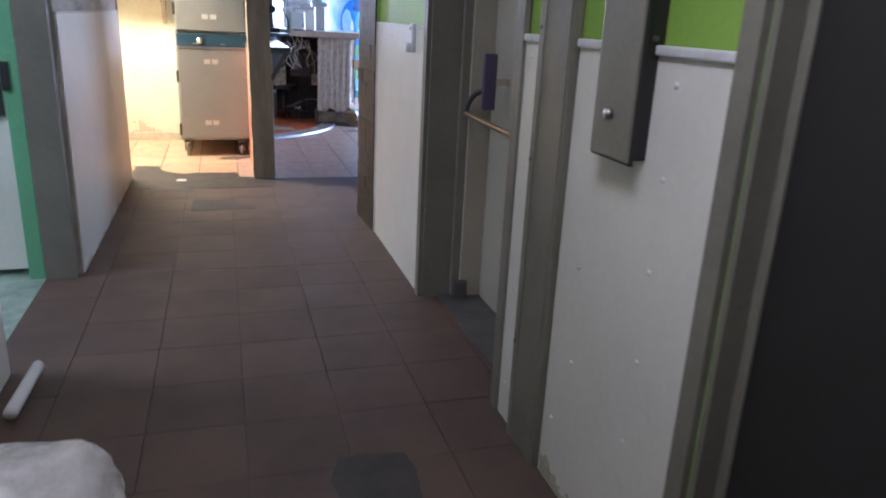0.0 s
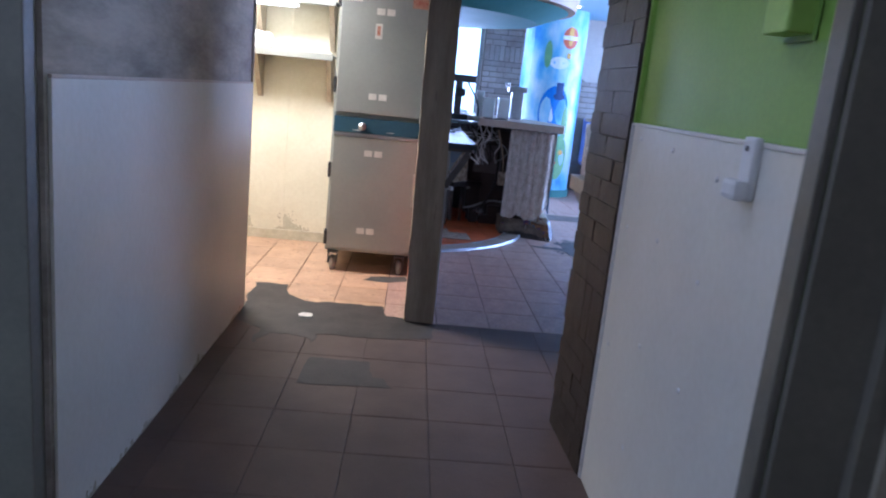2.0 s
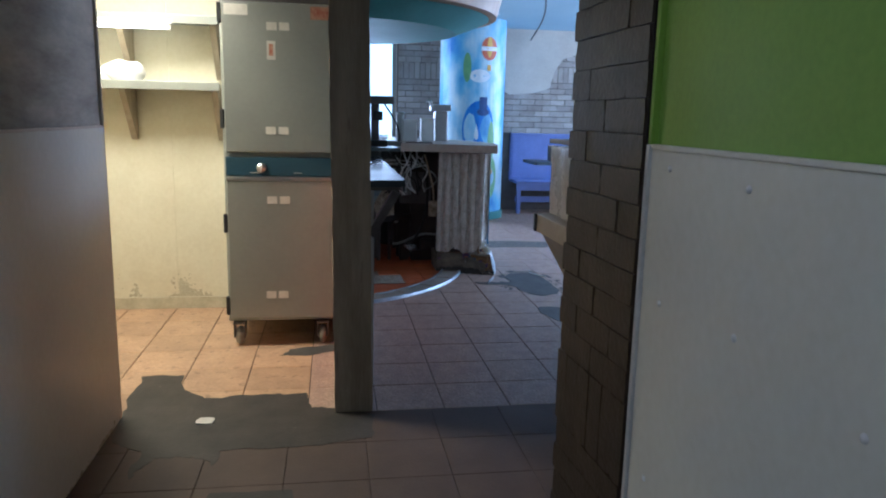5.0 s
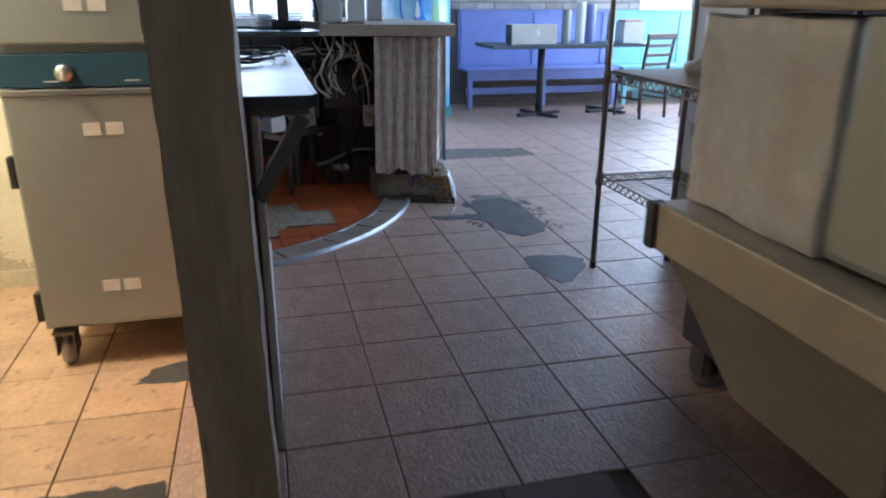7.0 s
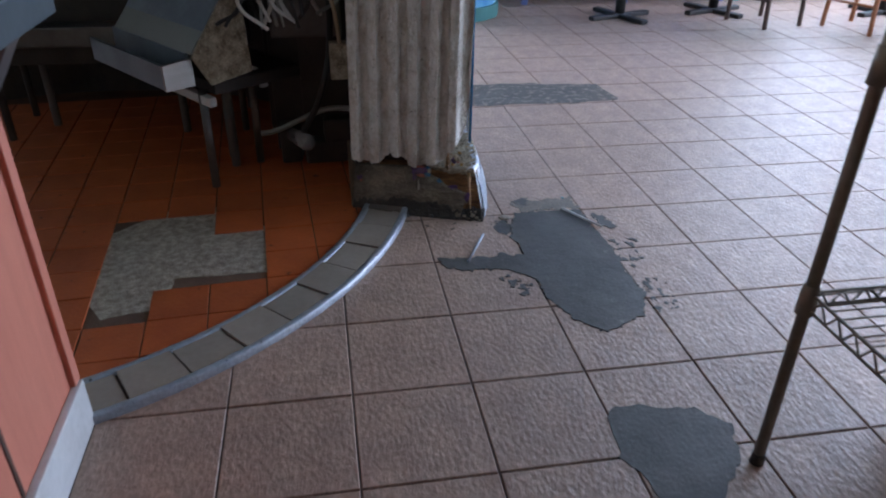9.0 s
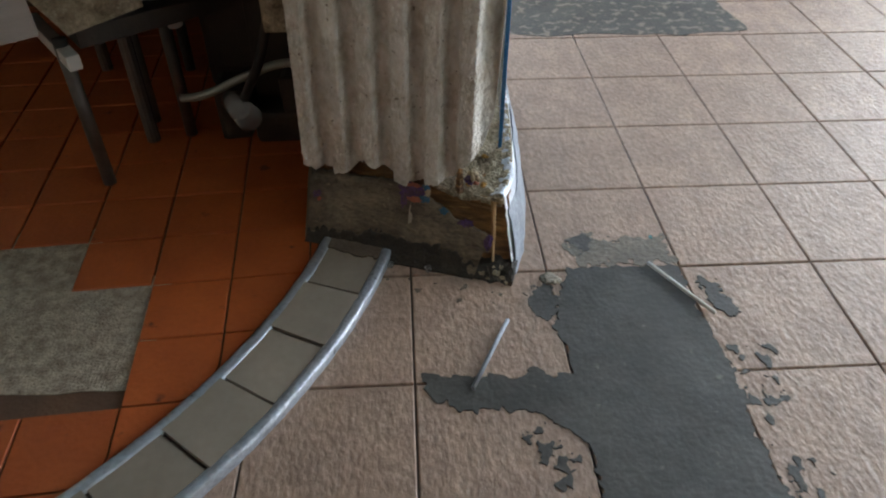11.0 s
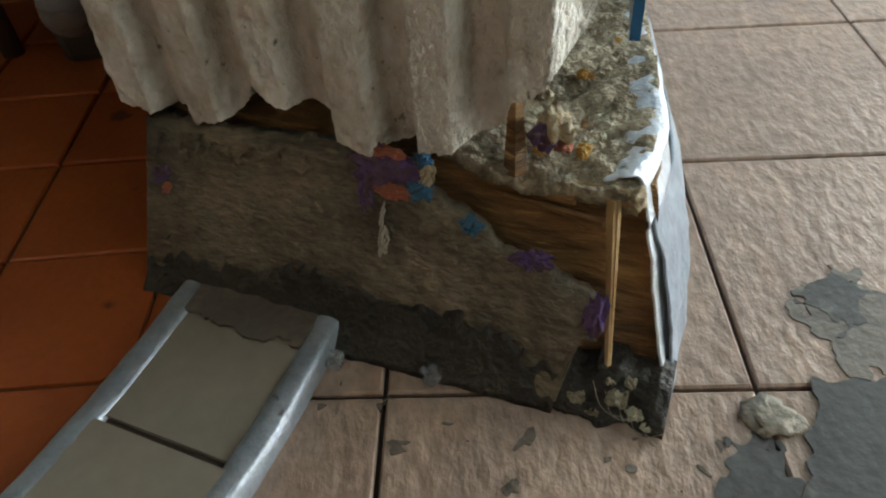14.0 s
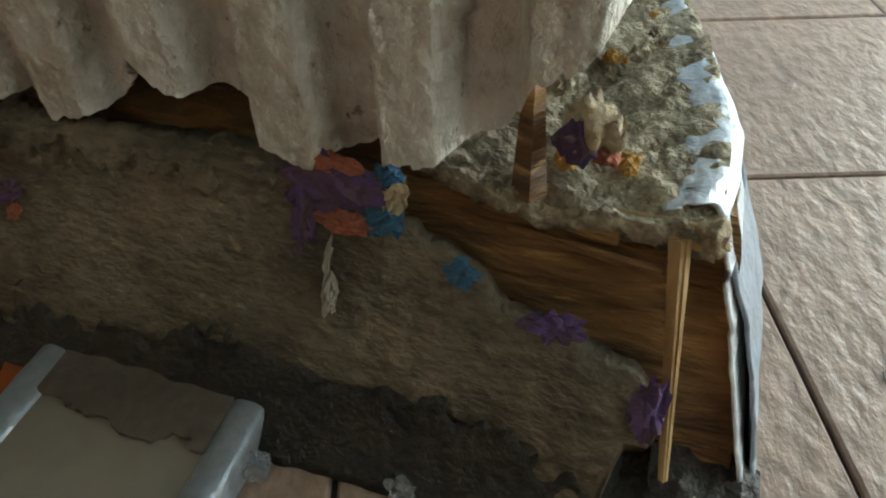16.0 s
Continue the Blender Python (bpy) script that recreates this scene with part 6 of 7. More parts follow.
dining_chair("dark wooden ladder-back dining chair", 4.40, 12.32, 195, M_WOOD_DARK, False)
dining_chair("orange wooden spindle-back dining chair", 5.05, 12.05, 200, M_WOOD_ORANGE, True)
dining_chair("orange wooden spindle-back dining chair", 5.6, 11.75, 150, M_WOOD_ORANGE, True)
dining_chair("dark wooden ladder-back dining chair", 6.2, 12.2, 230, M_WOOD_DARK, False)
dining_chair("orange wooden spindle-back dining chair", 5.9, 11.0, 90, M_WOOD_ORANGE, True)
sk2 = thing("switch_plate", "dark switch plate on the torn plaster", "switch", (2.90, 13.567, 1.80))
part("plate", box(bmesh.new(), -0.05, -0.012, -0.065, 0.05, 0.0, 0.065, 0.004), M_WOOD_DARK, sk2)
part("rocker", box(bmesh.new(), -0.012, -0.018, -0.04, 0.025, -0.012, 0.045, 0.003), M_WHITE, sk2)
sk3 = thing("switch_plate", "pale blank plate on the torn plaster", "switch", (2.86, 13.567, 2.16))
part("plate", box(bmesh.new(), -0.035, -0.010, -0.06, 0.035, 0.0, 0.06, 0.004), M_PLASTER, sk3)

# ---------------------------------------------------------------- service niche: wrapped table, freezer, wire rack
wt = thing("prep_ledge", "tan grimy steel work ledge with a sloping apron", "work ledge", (0, 0, 0))
part("top", box(bmesh.new(), 0.865, 5.475, 0.955, 1.42, 5.915, 0.985, 0.004), M_TAN_STEEL, wt)
part("lip", box(bmesh.new(), 0.858, 5.475, 0.925, 0.868, 5.915, 0.985, 0.003), M_TAN_STEEL, wt)
bm = bmesh.new()
q = [(0.872, 0.93), (0.885, 0.93), (1.03, 0.70), (1.03, 0.68), (1.015, 0.68)]
a = [bm.verts.new((x, 5.48, z)) for x, z in q]
b = [bm.verts.new((x, 5.905, z)) for x, z in q]
bm.faces.new(a)
bm.faces.new(b[::-1])
for i in range(5):
    bm.faces.new((a[i], a[(i + 1) % 5], b[(i + 1) % 5], b[i]))
part("apron", bm, M_TAN_STEEL, wt, "sloping tan steel apron")
part("body", box(bmesh.new(), 1.04, 5.48, 0.72, 1.41, 5.90, 0.954, 0.004), M_STEEL_DARK, wt)
part("end_clip", box(bmesh.new(), 0.852, 5.90, 0.925, 0.875, 5.92, 0.985, 0.003), M_BLACK, wt)
for x in (1.38,):
    for y in (5.48, 5.87):
        part("leg", rod(bmesh.new(), (x, y, 0), (x, y, 0.73), 0.018, 10), M_STEEL_DARK, wt)
wb = thing("wrapped_appliance", "stainless appliance wrapped in crinkled plastic film", "wrapped appliance", (0.90, 5.51, 0.986))
bm = bmesh.new()
box(bm, 0.0, 0.17, 0.0, 0.45, 0.40, 0.225, 0.006)
bmesh.ops.subdivide_edges(bm, edges=bm.edges, cuts=9, use_grid_fill=True)
rough_up(bm, 0.006, 11)
for v in bm.verts:
    v.co.z = max(0, v.co.z)
part("film", bm, M_PLASTIC_WRAP, wb, "crinkled clear film", True)
part("casing", box(bmesh.new(), 0.0, 0.0, 0.004, 0.45, 0.165, 0.23, 0.01), M_STEEL_DULL, wb)
part("foot", box(bmesh.new(), 0.006, 0.12, 0.0, 0.03, 0.15, 0.04, 0.004), M_BLACK, wb)
part("lid", box(bmesh.new(), -0.006, 0.0, 0.232, 0.46, 0.41, 0.246, 0.004), M_TAN_STEEL, wb)

fz = thing("undercounter_freezer", "grey steel undercounter freezer on casters", "freezer", (1.69, 6.12, 0))
part("body", box(bmesh.new(), 0.01, 0.0, 0.15, 0.68, 0.93, 0.79, 0.006), mat("mauve_grey_steel", (0.13, 0.115, 0.122), (0.105, 0.094, 0.098), 0.38, 0.5, 3, 60, 0.05), fz)
part("door", box(bmesh.new(), -0.012, 0.04, 0.20, 0.008, 0.90, 0.77, 0.006), bpy.data.materials["mauve_grey_steel"], fz)
part("top", box(bmesh.new(), -0.035, -0.01, 0.83, 0.70, 0.955, 0.872, 0.006), M_STEEL_DULL, fz, "stainless top")
part("neck", box(bmesh.new(), 0.02, 0.01, 0.79, 0.66, 0.92, 0.83, 0.003), M_STEEL_DARK, fz)
part("badge", box(bmesh.new(), -0.015, 0.77, 0.715, -0.012, 0.87, 0.745, 0.001), M_STICKER, fz)
part("label", box(bmesh.new(), 0.03, 0.70, 0.8725, 0.13, 0.85, 0.8745), M_SCRAP_PALE, fz)
for x, y in ((0.06, 0.07), (0.06, 0.85), (0.60, 0.07), (0.60, 0.85)):
    caster(fz, x, y)
tr = thing("tray_stack", "stack of pale plastic trays on the brown shelf", "trays", (2.62, 7.35, 1.0))
for k in range(4):
    part("tray", box(bmesh.new(), -0.16, -0.28, 0.06 * k, 0.16, 0.28, 0.06 * k + 0.045, 0.012), M_STICKER, tr)
ns = thing("niche_shelf", "dark shelf unit holding trays", "shelf unit", (2.62, 7.35, 0))
part("board", box(bmesh.new(), -0.20, -0.32, 0.97, 0.30, 0.34, 1.0, 0.004), M_BROWN_PANEL, ns)
part("board", box(bmesh.new(), -0.20, -0.32, 0.45, 0.30, 0.34, 0.48, 0.004), M_BROWN_PANEL, ns)
for x in (-0.18, 0.28):
    for y in (-0.30, 0.32):
        part("post", rod(bmesh.new(), (x, y, 0), (x, y, 1.6), 0.014, 10), M_CHROME_WIRE, ns)

# wire rack
rk = thing("wire_rack", "worn chrome wire shelving rack with tan boards", "wire rack", (0, 0, 0))
RX0, RX1, RY1 = 1.872, 2.272, 8.085
for x, y in ((RX0, RY1), (RX1, RY1), (RX0, 7.16), (RX1, 7.16)):
    p = part("post", rod(bmesh.new(), (x, y, 0.02), (x, y, 1.85), 0.0125, 14), M_CHROME_WIRE, rk, smooth=True)
    part("foot", rod(bmesh.new(), (x, y, 0.0), (x, y, 0.03), 0.016, 12, 0.014), M_BLACK, p)
    for z in (0.445, 0.905, 1.5):
        part("collar", rod(bmesh.new(), (x, y, z - 0.035), (x, y, z + 0.03), 0.019, 14, 0.0165), M_CHROME_WIRE, p, smooth=True)
me_wire = mesh_of(rod(bmesh.new(), (0, 0, 0), (RX1 - RX0, 0, 0), 0.002, 5), "deck_wire", M_CHROME_WIRE)
for z, board in ((0.445, False), (0.905, True), (1.5, True)):
    bm = bmesh.new()
    y0, y1 = 7.16, RY1
    for dz in (0.012, -0.022):
        rod(bm, (RX0, y0, z + dz), (RX0, y1, z + dz), 0.0035, 6)
        rod(bm, (RX1, y0, z + dz), (RX1, y1, z + dz), 0.0035, 6)
        rod(bm, (RX0, y1, z + dz), (RX1, y1, z + dz), 0.0035, 6)
        rod(bm, (RX0, y0, z + dz), (RX1, y0, z + dz), 0.0035, 6)
    part("rim", bm, M_CHROME_WIRE, rk)
    bm = bmesh.new()
    for x in (RX0, RX1):
        k = 0
        y = y0
        while y < y1 - 0.02:
            rod(bm, (x, y, z + (0.012 if k % 2 else -0.022)), (x, y + 0.024, z + (-0.022 if k % 2 else 0.012)), 0.0025, 5)
            y += 0.024
            k += 1
    x, k = RX0, 0
    while x < RX1 - 0.02:
        for yy in (y0, y1):
            rod(bm, (x, yy, z + (0.012 if k % 2 else -0.022)), (x + 0.024, yy, z + (-0.022 if k % 2 else 0.012)), 0.0025, 5)
        x += 0.024
        k += 1
    part("truss_wire", bm, M_CHROME_WIRE, rk)
    y = y0 + 0.02
    while y < y1:
        piece("deck_wire", me_wire, rk, (RX0, y, z + 0.015))
        y += 0.027
    for x in (RX0 + 0.13, RX0 + 0.27):
        part("cross_wire", rod(bmesh.new(), (x, y0, z + 0.008), (x, y1, z + 0.008), 0.003, 6), M_CHROME_WIRE, rk)
    if board:
        part("board", box(bmesh.new(), RX0 + 0.01, y0 + 0.02, z + 0.018, RX1 - 0.01, y1 - 0.02, z + 0.024, 0.001), M_TAN_BOARD, rk, "tan liner board")
pb = thing("crumpled_bag", "small crumpled white plastic bag on the rack", "plastic bag", (2.14, 7.80, 0.930))
bm = bmesh.new()
bmesh.ops.create_icosphere(bm, subdivisions=3, radius=0.05)
for v in bm.verts:
    v.co = Vector((v.co.x * 1.2, v.co.y * 1.1, v.co.z * 0.7)) * (1 + 0.5 * noise.noise(v.co * 26))
    v.co.z = max(0, v.co.z + 0.03)
part("bag", bm, M_WHITE, pb)
ds = thing("dust_clump", "dirty white rag on the floor by the freezer", "rag", (1.40, 6.30, 0))
part("rag", box(bmesh.new(), -0.03, -0.10, 0, 0.03, 0.10, 0.025, 0.008, Matrix.Rotation(radians(28), 4, "Z")), M_STICKER, ds)

# ---------------------------------------------------------------- floor: slab, tiles, patches
floor = solid("floor", box(bmesh.new(), -3.3, -1.4, -0.2, 7.75, 13.77, -0.0065), M_GROUT, "tiled floor of corridor and dining hall", "floor")


def blob(pts, seed, amount=0.02, n=6):
    """A ragged outline through pts."""
    out = []
    k = len(pts)
    for i in range(k):
        (x0, y0), (x1, y1) = pts[i], pts[(i + 1) % k]
        for j in range(n):
            s = j / n
            x, y = x0 + (x1 - x0) * s, y0 + (y1 - y0) * s
            q = Vector((x * 9 + seed, y * 9, 0))
            out.append((x + amount * noise.noise(q) + amount * 0.6 * noise.noise(q * 4), y + amount * noise.noise(q + Vector((5, 5, 5))) + amount * 0.6 * noise.noise(q * 4.3)))
    return out


def patch(pts, seed, material=M_CEMENT, h=0.0016, amount=0.02, label="grey cement patch smeared over the tiles"):
    bm = prism(bmesh.new(), blob(pts, seed, amount), -0.004, h)
    bmesh.ops.triangulate(bm, faces=[f for f in bm.faces if len(f.verts) > 4])
    part("cement_patch", bm, material, floor, label)


def smear(nm, pts, seed, material, rough, label, step=0.006, lift=0.0018, spread=0.05, hold=None):
    """A ragged smear with islands and gaps along its rim."""
    xs, ys = [p[0] for p in pts], [p[1] for p in pts]

    def field(x, y):
        d = inside(pts, x, y)
        if hold:
            d = d * hold
        return d + rough * fbm(x * 24, y * 24, seed) + rough * 0.8 * fbm(x * 85, y * 85, seed + 4)

    part(nm, ragged(min(xs) - spread, max(xs) + spread, min(ys) - spread, max(ys) + spread, step, field, lambda x, y: Vector((x, y, lift + 0.0005 * noise.noise(Vector((x * 30, y * 30, 0))))), Vector((0, 0, 0.007))), material, floor, label)


def spatter(pts, seed):
    """Small splashes of cement scattered inside pts."""
    xs, ys = [p[0] for p in pts], [p[1] for p in pts]
    part("cement_spatter", ragged(min(xs) - 0.03, max(xs) + 0.03, min(ys) - 0.03, max(ys) + 0.03, 0.004, lambda x, y: 0.30 * fbm(x * 38, y * 38, seed) - 0.06 + 4.0 * min(0.0, inside(pts, x, y)), lambda x, y: Vector((x, y, 0.0014)), Vector((0, 0, 0.005))), M_CEMENT, floor, "grey cement spatter on the tiles")


smear("cement_patch", [(1.302, 9.085), (1.371, 9.072), (1.489, 9.066), (1.52, 9.085), (1.544, 9.071), (1.596, 9.073), (1.60, 9.136), (1.58, 9.185), (1.603, 9.25), (1.62, 9.311), (1.65, 9.368), (1.897, 9.370), (1.893, 9.254), (1.906, 9.137), (1.907, 8.992), (1.90, 8.882), (1.905, 8.783), (1.86, 8.675), (1.72, 8.605), (1.65, 8.67), (1.60, 8.80), (1.595, 8.902), (1.563, 8.94), (1.509, 8.982), (1.367, 8.998), (1.306, 9.035)], 1.0, M_CEMENT, 0.011, "grey cement patch smeared over the tiles")
smear("cement_patch", [(1.595, 9.330), (1.562, 9.310), (1.536, 9.25), (1.545, 9.23), (1.568, 9.21), (1.60, 9.24)], 5.0, M_CEMENT, 0.013, "thin grey cement splash", 0.004, 0.0015)
smear("cement_smear", [(1.662, 9.467), (1.70, 9.495), (1.740, 9.465), (1.886, 9.475), (1.894, 9.378), (1.67, 9.376)], 8.0, M_SMEAR, 0.022, "faint cement smear rubbed into the tiles", 0.005, 0.0012)
smear("cement_patch", [(1.662, 9.467), (1.70, 9.490), (1.725, 9.465), (1.70, 9.43), (1.675, 9.42)], 2.0, M_CEMENT, 0.012, "thin grey cement splash", 0.004, 0.0016)
smear("cement_patch", [(1.922, 9.325), (1.968, 9.318), (1.975, 9.25), (1.97, 9.197), (1.937, 9.225)], 3.0, M_CEMENT, 0.020, "thin grey cement splash", 0.004, 0.0015)
spatter([(1.925, 9.12), (2.0, 9.12), (1.99, 9.07), (1.94, 8.95), (1.915, 8.95)], 9.0)
spatter([(1.915, 8.88), (1.955, 8.86), (1.96, 8.80), (1.975, 8.70), (1.93, 8.70)], 12.0)
spatter([(1.49, 8.945), (1.56, 8.90), (1.56, 8.83), (1.53, 8.84)], 15.0)
GRIME = [(1.14, 9.45), (1.545, 9.34), (1.53, 9.27), (1.40, 9.24), (1.20, 9.36)]
part("grime_stain", ragged(1.08, 1.62, 9.14, 9.48, 0.004, lambda x, y: 0.30 * fbm(x * 55, y * 55, 2) + 0.15 * fbm(x * 12, y * 12, 6) - 0.20 + 3.0 * min(0.0, inside(GRIME, x, y)), lambda x, y: Vector((x, y, 0.0013)), Vector((0, 0, 0.005))), M_GRIME, floor, "dark grime specks beside the plinth")
patch([(1.606, 8.291), (1.68, 8.30), (1.805, 8.28), (1.88, 8.211), (1.86, 8.13), (1.816, 8.073), (1.709, 7.952), (1.642, 7.935), (1.617, 8.045), (1.57, 8.145)], 2)
patch([(1.60, 10.98), (2.17, 10.95), (2.53, 10.90), (2.55, 10.61), (2.15, 10.60), (1.60, 10.61)], 3, M_CEMENT_WORN, 0.0016, 0.03)
patch([(-0.715, 6.64), (-0.74, 6.855), (-0.747, 7.17), (-0.554, 7.155), (-0.518, 6.973), (-0.415, 6.842), (-0.15, 6.86), (0.07, 6.855), (0.082, 6.688), (0.195, 6.672), (0.36, 6.575), (0.341, 6.355), (0.028, 6.292), (-0.254, 6.30), (-0.259, 6.182), (-0.33, 6.26), (-0.487, 6.25), (-0.549, 6.10), (-0.553, 6.325), (-0.69, 6.40)], 4, M_CEMENT_DIRTY, amount=0.025)
patch([(-0.243, 5.975), (0.037, 5.966), (0.059, 5.785), (0.117, 5.78), (0.155, 5.685), (-0.26, 5.665)], 5, M_CEMENT_DIRTY, amount=0.012)
patch([(0.265, 2.705), (0.482, 2.70), (0.475, 2.537), (0.46, 2.35), (0.23, 2.35), (0.24, 2.59)], 6, M_CEMENT_DIRTY)
patch([(-0.06, 7.52), (0.18, 7.58), (0.19, 7.46), (0.04, 7.38), (-0.09, 7.42)], 8, amount=0.03)
part("plaster_blob", flakes(bmesh.new(), Vector((1.598, 9.335, 0.003)), 0.019, 0.12, 2.0), M_CEMENT_PALE, floor, "pale plaster blob on the tiles", True)
for k, (x, y, mm, lb) in enumerate(((1.246, 9.398, clear, "crumpled clear plastic shard on the tiles"), (1.33, 9.380, clear, "crumpled clear plastic shard on the tiles"), (1.859, 9.464, M_TEAL_BENCH, "tiny green plastic scrap on the tiles"))):
    sh = thing("plastic_shard", lb, "litter")
    part("shard", flakes(bmesh.new(), Vector((x, y, 0.006)), 0.008 if k < 2 else 0.004, 0.7, k * 3.3), mm, sh)
patch([(-0.385, 6.60), (-0.325, 6.60), (-0.32, 6.545), (-0.385, 6.54)], 10, M_STICKER, 0.008, 0.012, "pale blob on the floor")

for (x0, y0), (x1, y1), nm in (((1.399, 9.038), (1.487, 9.211), "thin grey stick lying on the tiles"), ((1.828, 9.372), (1.924, 9.208), "thin pale stick lying on the cement patch")):
    st = thing("stick", nm, "stick")
    part("stick", rod(bmesh.new(), (x0, y0, 0.008), (x1, y1, 0.008), 0.0045, 10), M_TRIM_GREY if "grey" in nm else M_STICKER, st, smooth=True)
# bar floor
bf = part("bar_floor_bed", prism(bmesh.new(), [bend(1.37, k * 5) for k in range(72)], -0.003, 0.0045), M_GROUT_PALE, floor)
bare = blob([(0.155, 9.355), (0.291, 9.48), (0.40, 9.575), (0.567, 9.56), (0.593, 9.431), (0.64, 9.38), (0.768, 9.395), (0.772, 9.07), (0.475, 9.06), (0.453, 8.90), (0.289, 8.88), (0.17, 9.1)], 11, 0.012)
bm = prism(bmesh.new(), bare, 0.004, 0.0062)
bmesh.ops.triangulate(bm, faces=[f for f in bm.faces if len(f.verts) > 4])
part("bare_screed", bm, M_PEBBLE, floor, "bare pebbly screed where tiles are missing")


def encloses(pts, x, y):
    """Whether the outline pts holds the point."""
    c = False
    for (x0, y0), (x1, y1) in zip(pts, pts[1:] + pts[:1]):
        if (y0 > y) != (y1 > y) and x < (x1 - x0) * (y - y0) / (y1 - y0) + x0:
            c = not c
    return c


def tile_mesh(name, w, d, h, material, ch=0.003):
    bm = bmesh.new()
    lo = [bm.verts.new(p) for p in ((-w / 2, -d / 2, -h), (w / 2, -d / 2, -h), (w / 2, d / 2, -h), (-w / 2, d / 2, -h))]
    md = [bm.verts.new(p) for p in ((-w / 2, -d / 2, -ch), (w / 2, -d / 2, -ch), (w / 2, d / 2, -ch), (-w / 2, d / 2, -ch))]
    w, d = w - 2 * ch, d - 2 * ch
    hi = [bm.verts.new(p) for p in ((-w / 2, -d / 2, 0), (w / 2, -d / 2, 0), (w / 2, d / 2, 0), (-w / 2, d / 2, 0))]
    bm.faces.new(hi)
    for a, b in ((lo, md), (md, hi)):
        for i in range(4):
            bm.faces.new((a[i], a[(i + 1) % 4], b[(i + 1) % 4], b[i]))
    return mesh_of(bm, name, material)


TX0, TY0, TS = 1.29, 9.06, 0.305
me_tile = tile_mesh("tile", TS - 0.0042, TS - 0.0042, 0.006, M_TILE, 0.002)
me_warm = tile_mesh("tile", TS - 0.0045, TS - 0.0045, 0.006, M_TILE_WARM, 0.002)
random.seed(5)
rest = bmesh.new()
for i in range(-16, 22):
    for j in range(-8, 15):
        x, y = TX0 + (i + 0.5) * TS, TY0 + (j + 0.5) * TS
        if y > 13.7 or x > 7.6 or x < -3.1:
            continue
        if math.hypot(x - KX, y - KY) < 1.14:
            continue
        if y < 8.4 and x < -1.8:
            continue
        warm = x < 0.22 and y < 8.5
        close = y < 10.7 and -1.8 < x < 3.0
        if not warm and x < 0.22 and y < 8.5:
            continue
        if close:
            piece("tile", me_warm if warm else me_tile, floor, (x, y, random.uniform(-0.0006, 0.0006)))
        else:
            box(rest, x - TS / 2 + 0.003, y - TS / 2 + 0.003, -0.006, x + TS / 2 - 0.003, y + TS / 2 - 0.003, random.uniform(-0.0006, 0.0006))
for i in range(0, 6):
    for j in range(-13, -8):
        x, y = TX0 + (i + 0.5) * TS, TY0 + (j + 0.5) * TS
        if x > 1.35:
            box(rest, x - TS / 2 + 0.003, y - TS / 2 + 0.003, -0.006, x + TS / 2 - 0.003, y + TS / 2 - 0.003, 0)
far_tiles = part("far_tiles", rest, M_TILE, floor)
far_tiles["kind"] = "stuff"
CWX, CWY = 0.305, 0.305
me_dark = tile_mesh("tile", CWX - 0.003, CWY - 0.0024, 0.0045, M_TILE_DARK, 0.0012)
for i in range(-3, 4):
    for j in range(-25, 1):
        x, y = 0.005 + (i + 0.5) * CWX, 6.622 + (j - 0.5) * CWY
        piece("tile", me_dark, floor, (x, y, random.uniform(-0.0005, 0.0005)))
gf = part("green_floor", box(bmesh.new(), -2.72, -0.9, -0.0062, -0.875, 5.03, 0.0006), M_GREEN_FLOOR, floor, "green marbled floor of the side room")
OC, OS = math.cos(radians(4)), math.sin(radians(4))
me_or = tile_mesh("tile", 0.165, 0.159, 0.006, M_ORANGE, 0.002)
for i in range(-13, 3):
    for j in range(-9, 10):
        gx, gy = (i + 0.5) * 0.170, (j + 0.5) * 0.164
        x, y = 0.897 + gx * OC - gy * OS, 9.367 + gx * OS + gy * OC
        r = math.hypot(x - KX, y - KY)
        if r > 1.47 or y > 11.2:
            continue
        if encloses(bare, x, y):
            continue
        if r > 1.25:
            poly = [(x + sx * 0.0825 * OC - sy * 0.0795 * OS, y + sx * 0.0825 * OS + sy * 0.0795 * OC) for sx, sy in ((-1, -1), (1, -1), (1, 1), (-1, 1))]
            # cut the tile along the curb
            out = []
            for k in range(4):
                (ax, ay), (bx2, by2) = poly[k], poly[(k + 1) % 4]
                for s in range(8):
                    px, py = ax + (bx2 - ax) * s / 8, ay + (by2 - ay) * s / 8
                    rr = math.hypot(px - KX, py - KY)
                    if rr > 1.358:
                        px, py = KX + (px - KX) * 1.358 / rr, KY + (py - KY) * 1.358 / rr
                    if not out or math.hypot(out[-1][0] - px, out[-1][1] - py) > 0.002:
                        out.append((px, py))
            if len(out) < 4:
                continue
            bm = prism(bmesh.new(), out, 0.003, 0.0095)
            part("tile", bm, M_ORANGE, floor)
        else:
            piece("tile", me_or, floor, (x, y, 0.010 + random.uniform(-0.0005, 0.0005)), radians(4))

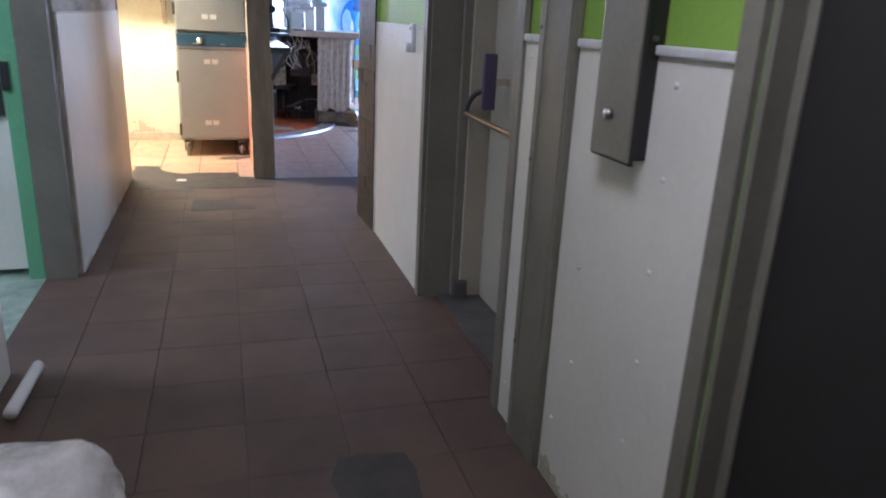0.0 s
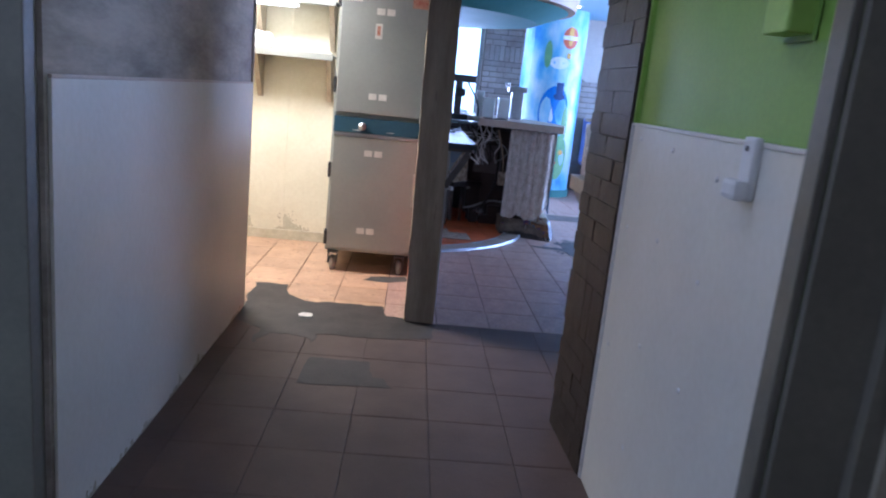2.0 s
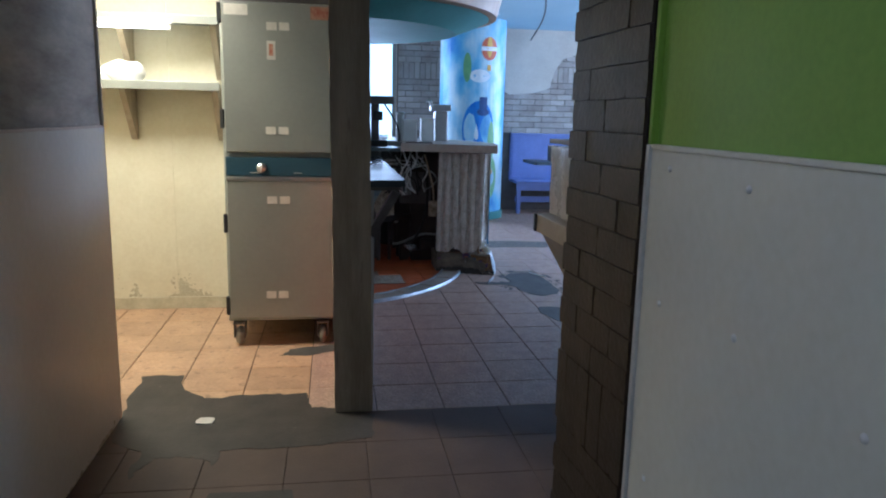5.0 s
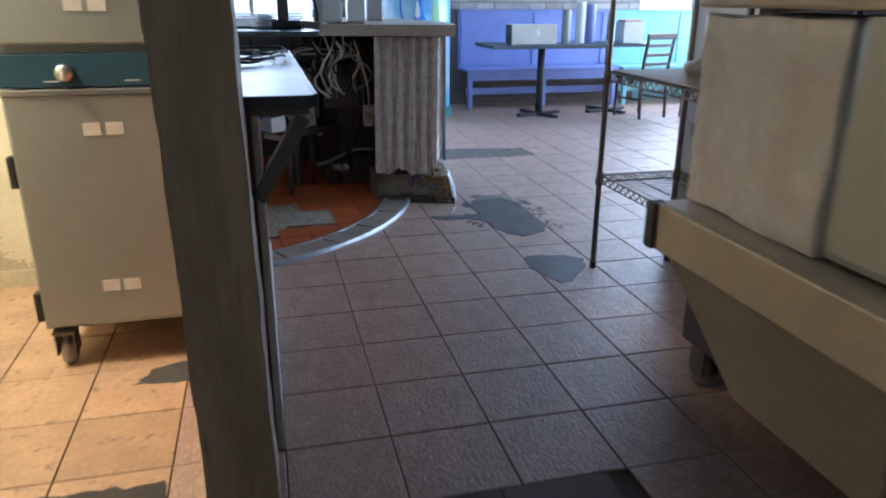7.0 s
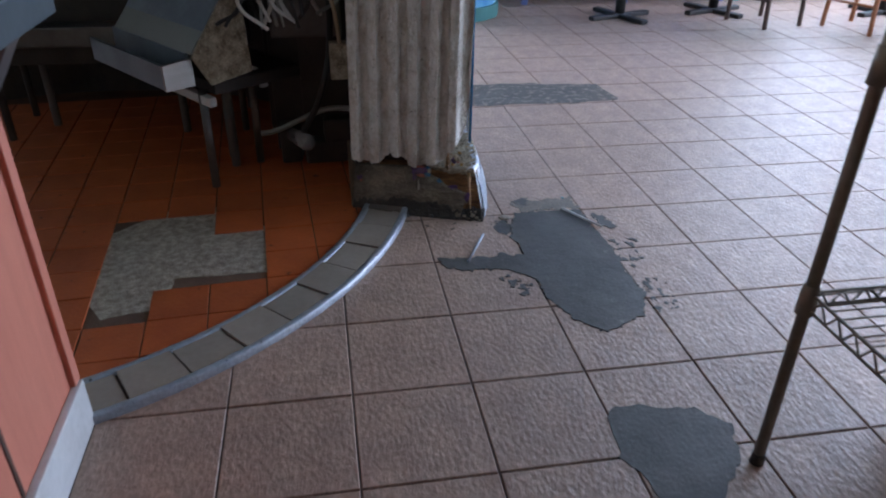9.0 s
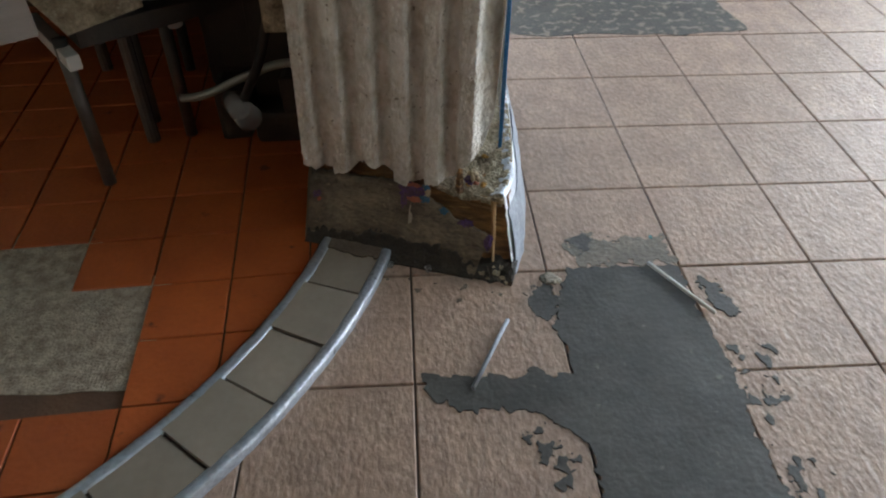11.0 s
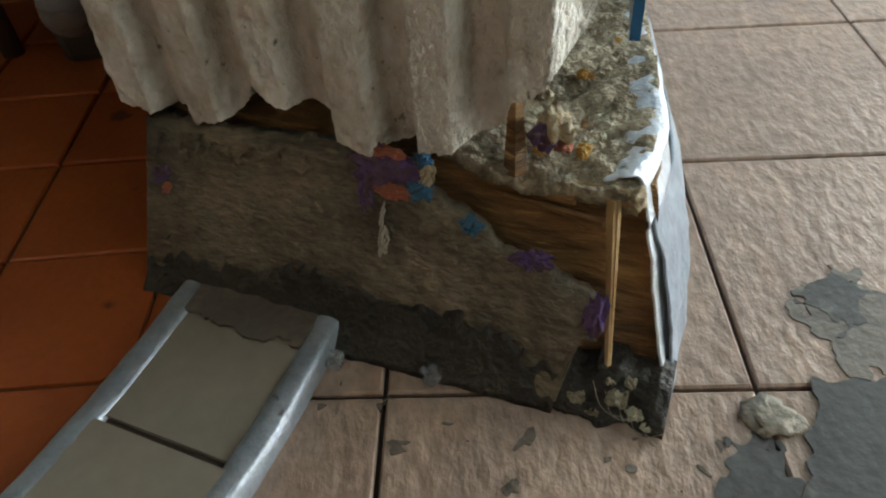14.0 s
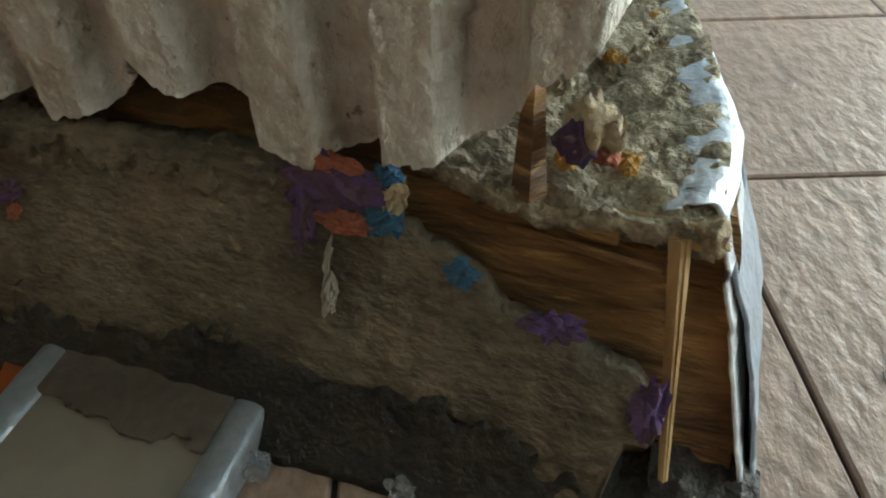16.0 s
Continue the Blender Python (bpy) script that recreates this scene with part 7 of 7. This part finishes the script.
# ---------------------------------------------------------------- bricks
me_brick = []
for n_ in range(5):
    bm = bmesh.new()
    box(bm, -0.5, -0.5, -0.5, 0.5, 0.5, 0.5)
    bmesh.ops.subdivide_edges(bm, edges=bm.edges, cuts=1, use_grid_fill=True)
    for v in bm.verts:
        v.co *= 1 - 0.03 * (v.co.length > 0.8)
        v.co += noise.noise_vector(v.co * 2 + Vector((n_ * 9, 0, 0))) * 0.02
    me_brick.append(mesh_of(bm, "brick", M_BRICK_DARK))
random.seed(3)
z = 0.0
k = 0
while z < 2.45:
    upright = k == 6
    h = 0.079 if not upright else 0.215
    w = 0.212 if not upright else 0.079
    y = 4.99 + (0.0 if k % 2 else -0.106)
    while y < 5.42:
        y0, y1 = max(4.988, y), min(5.428, y + w)
        if y1 - y0 > 0.03:
            piece("brick", random.choice(me_brick), pier, (0.8065 - 0.05 * ((y0 + y1) / 2 - 4.99) + random.uniform(-0.002, 0.002), (y0 + y1) / 2, z + h / 2), math.atan(0.05), (0.022, y1 - y0 - 0.001, h - 0.0015))
        y += w
    x = 0.78 + (0.0 if k % 2 else -0.106)
    while x < 1.09:
        x0, x1 = max(0.782, x), min(1.10, x + w)
        if x1 - x0 > 0.03:
            piece("brick", random.choice(me_brick), pier, ((x0 + x1) / 2, 5.423, z + h / 2), 0, (x1 - x0 - 0.001, 0.02, h - 0.0015))
        x += w
    z += h
    k += 1
me_pale = []
for s in range(4):
    bm = bmesh.new()
    box(bm, -0.5, -0.5, -0.5, 0.5, 0.5, 0.5)
    for v in bm.verts:
        v.co += noise.noise_vector(v.co * 2 + Vector((s * 7, 1, 0))) * 0.08
    me_pale.append(mesh_of(bm, "brick", M_BRICK_PALE))
z, k = 1.09, 0
while z < 2.48:
    upright = k == 9
    h, w = (0.22, 0.075) if upright else (0.078, 0.215)
    x = 1.07 + (0.0 if k % 2 else -0.11)
    while x < 4.98:
        x0, x1 = max(1.07, x), min(4.99, x + w)
        if x1 - x0 > 0.03 and not (1.65 < x0 < 2.2):
            piece("brick", random.choice(me_pale), bw, ((x0 + x1) / 2, 13.583, z + h / 2), 0, (x1 - x0 - 0.012, 0.03, h - 0.012))
        x += w
    z += h
    k += 1
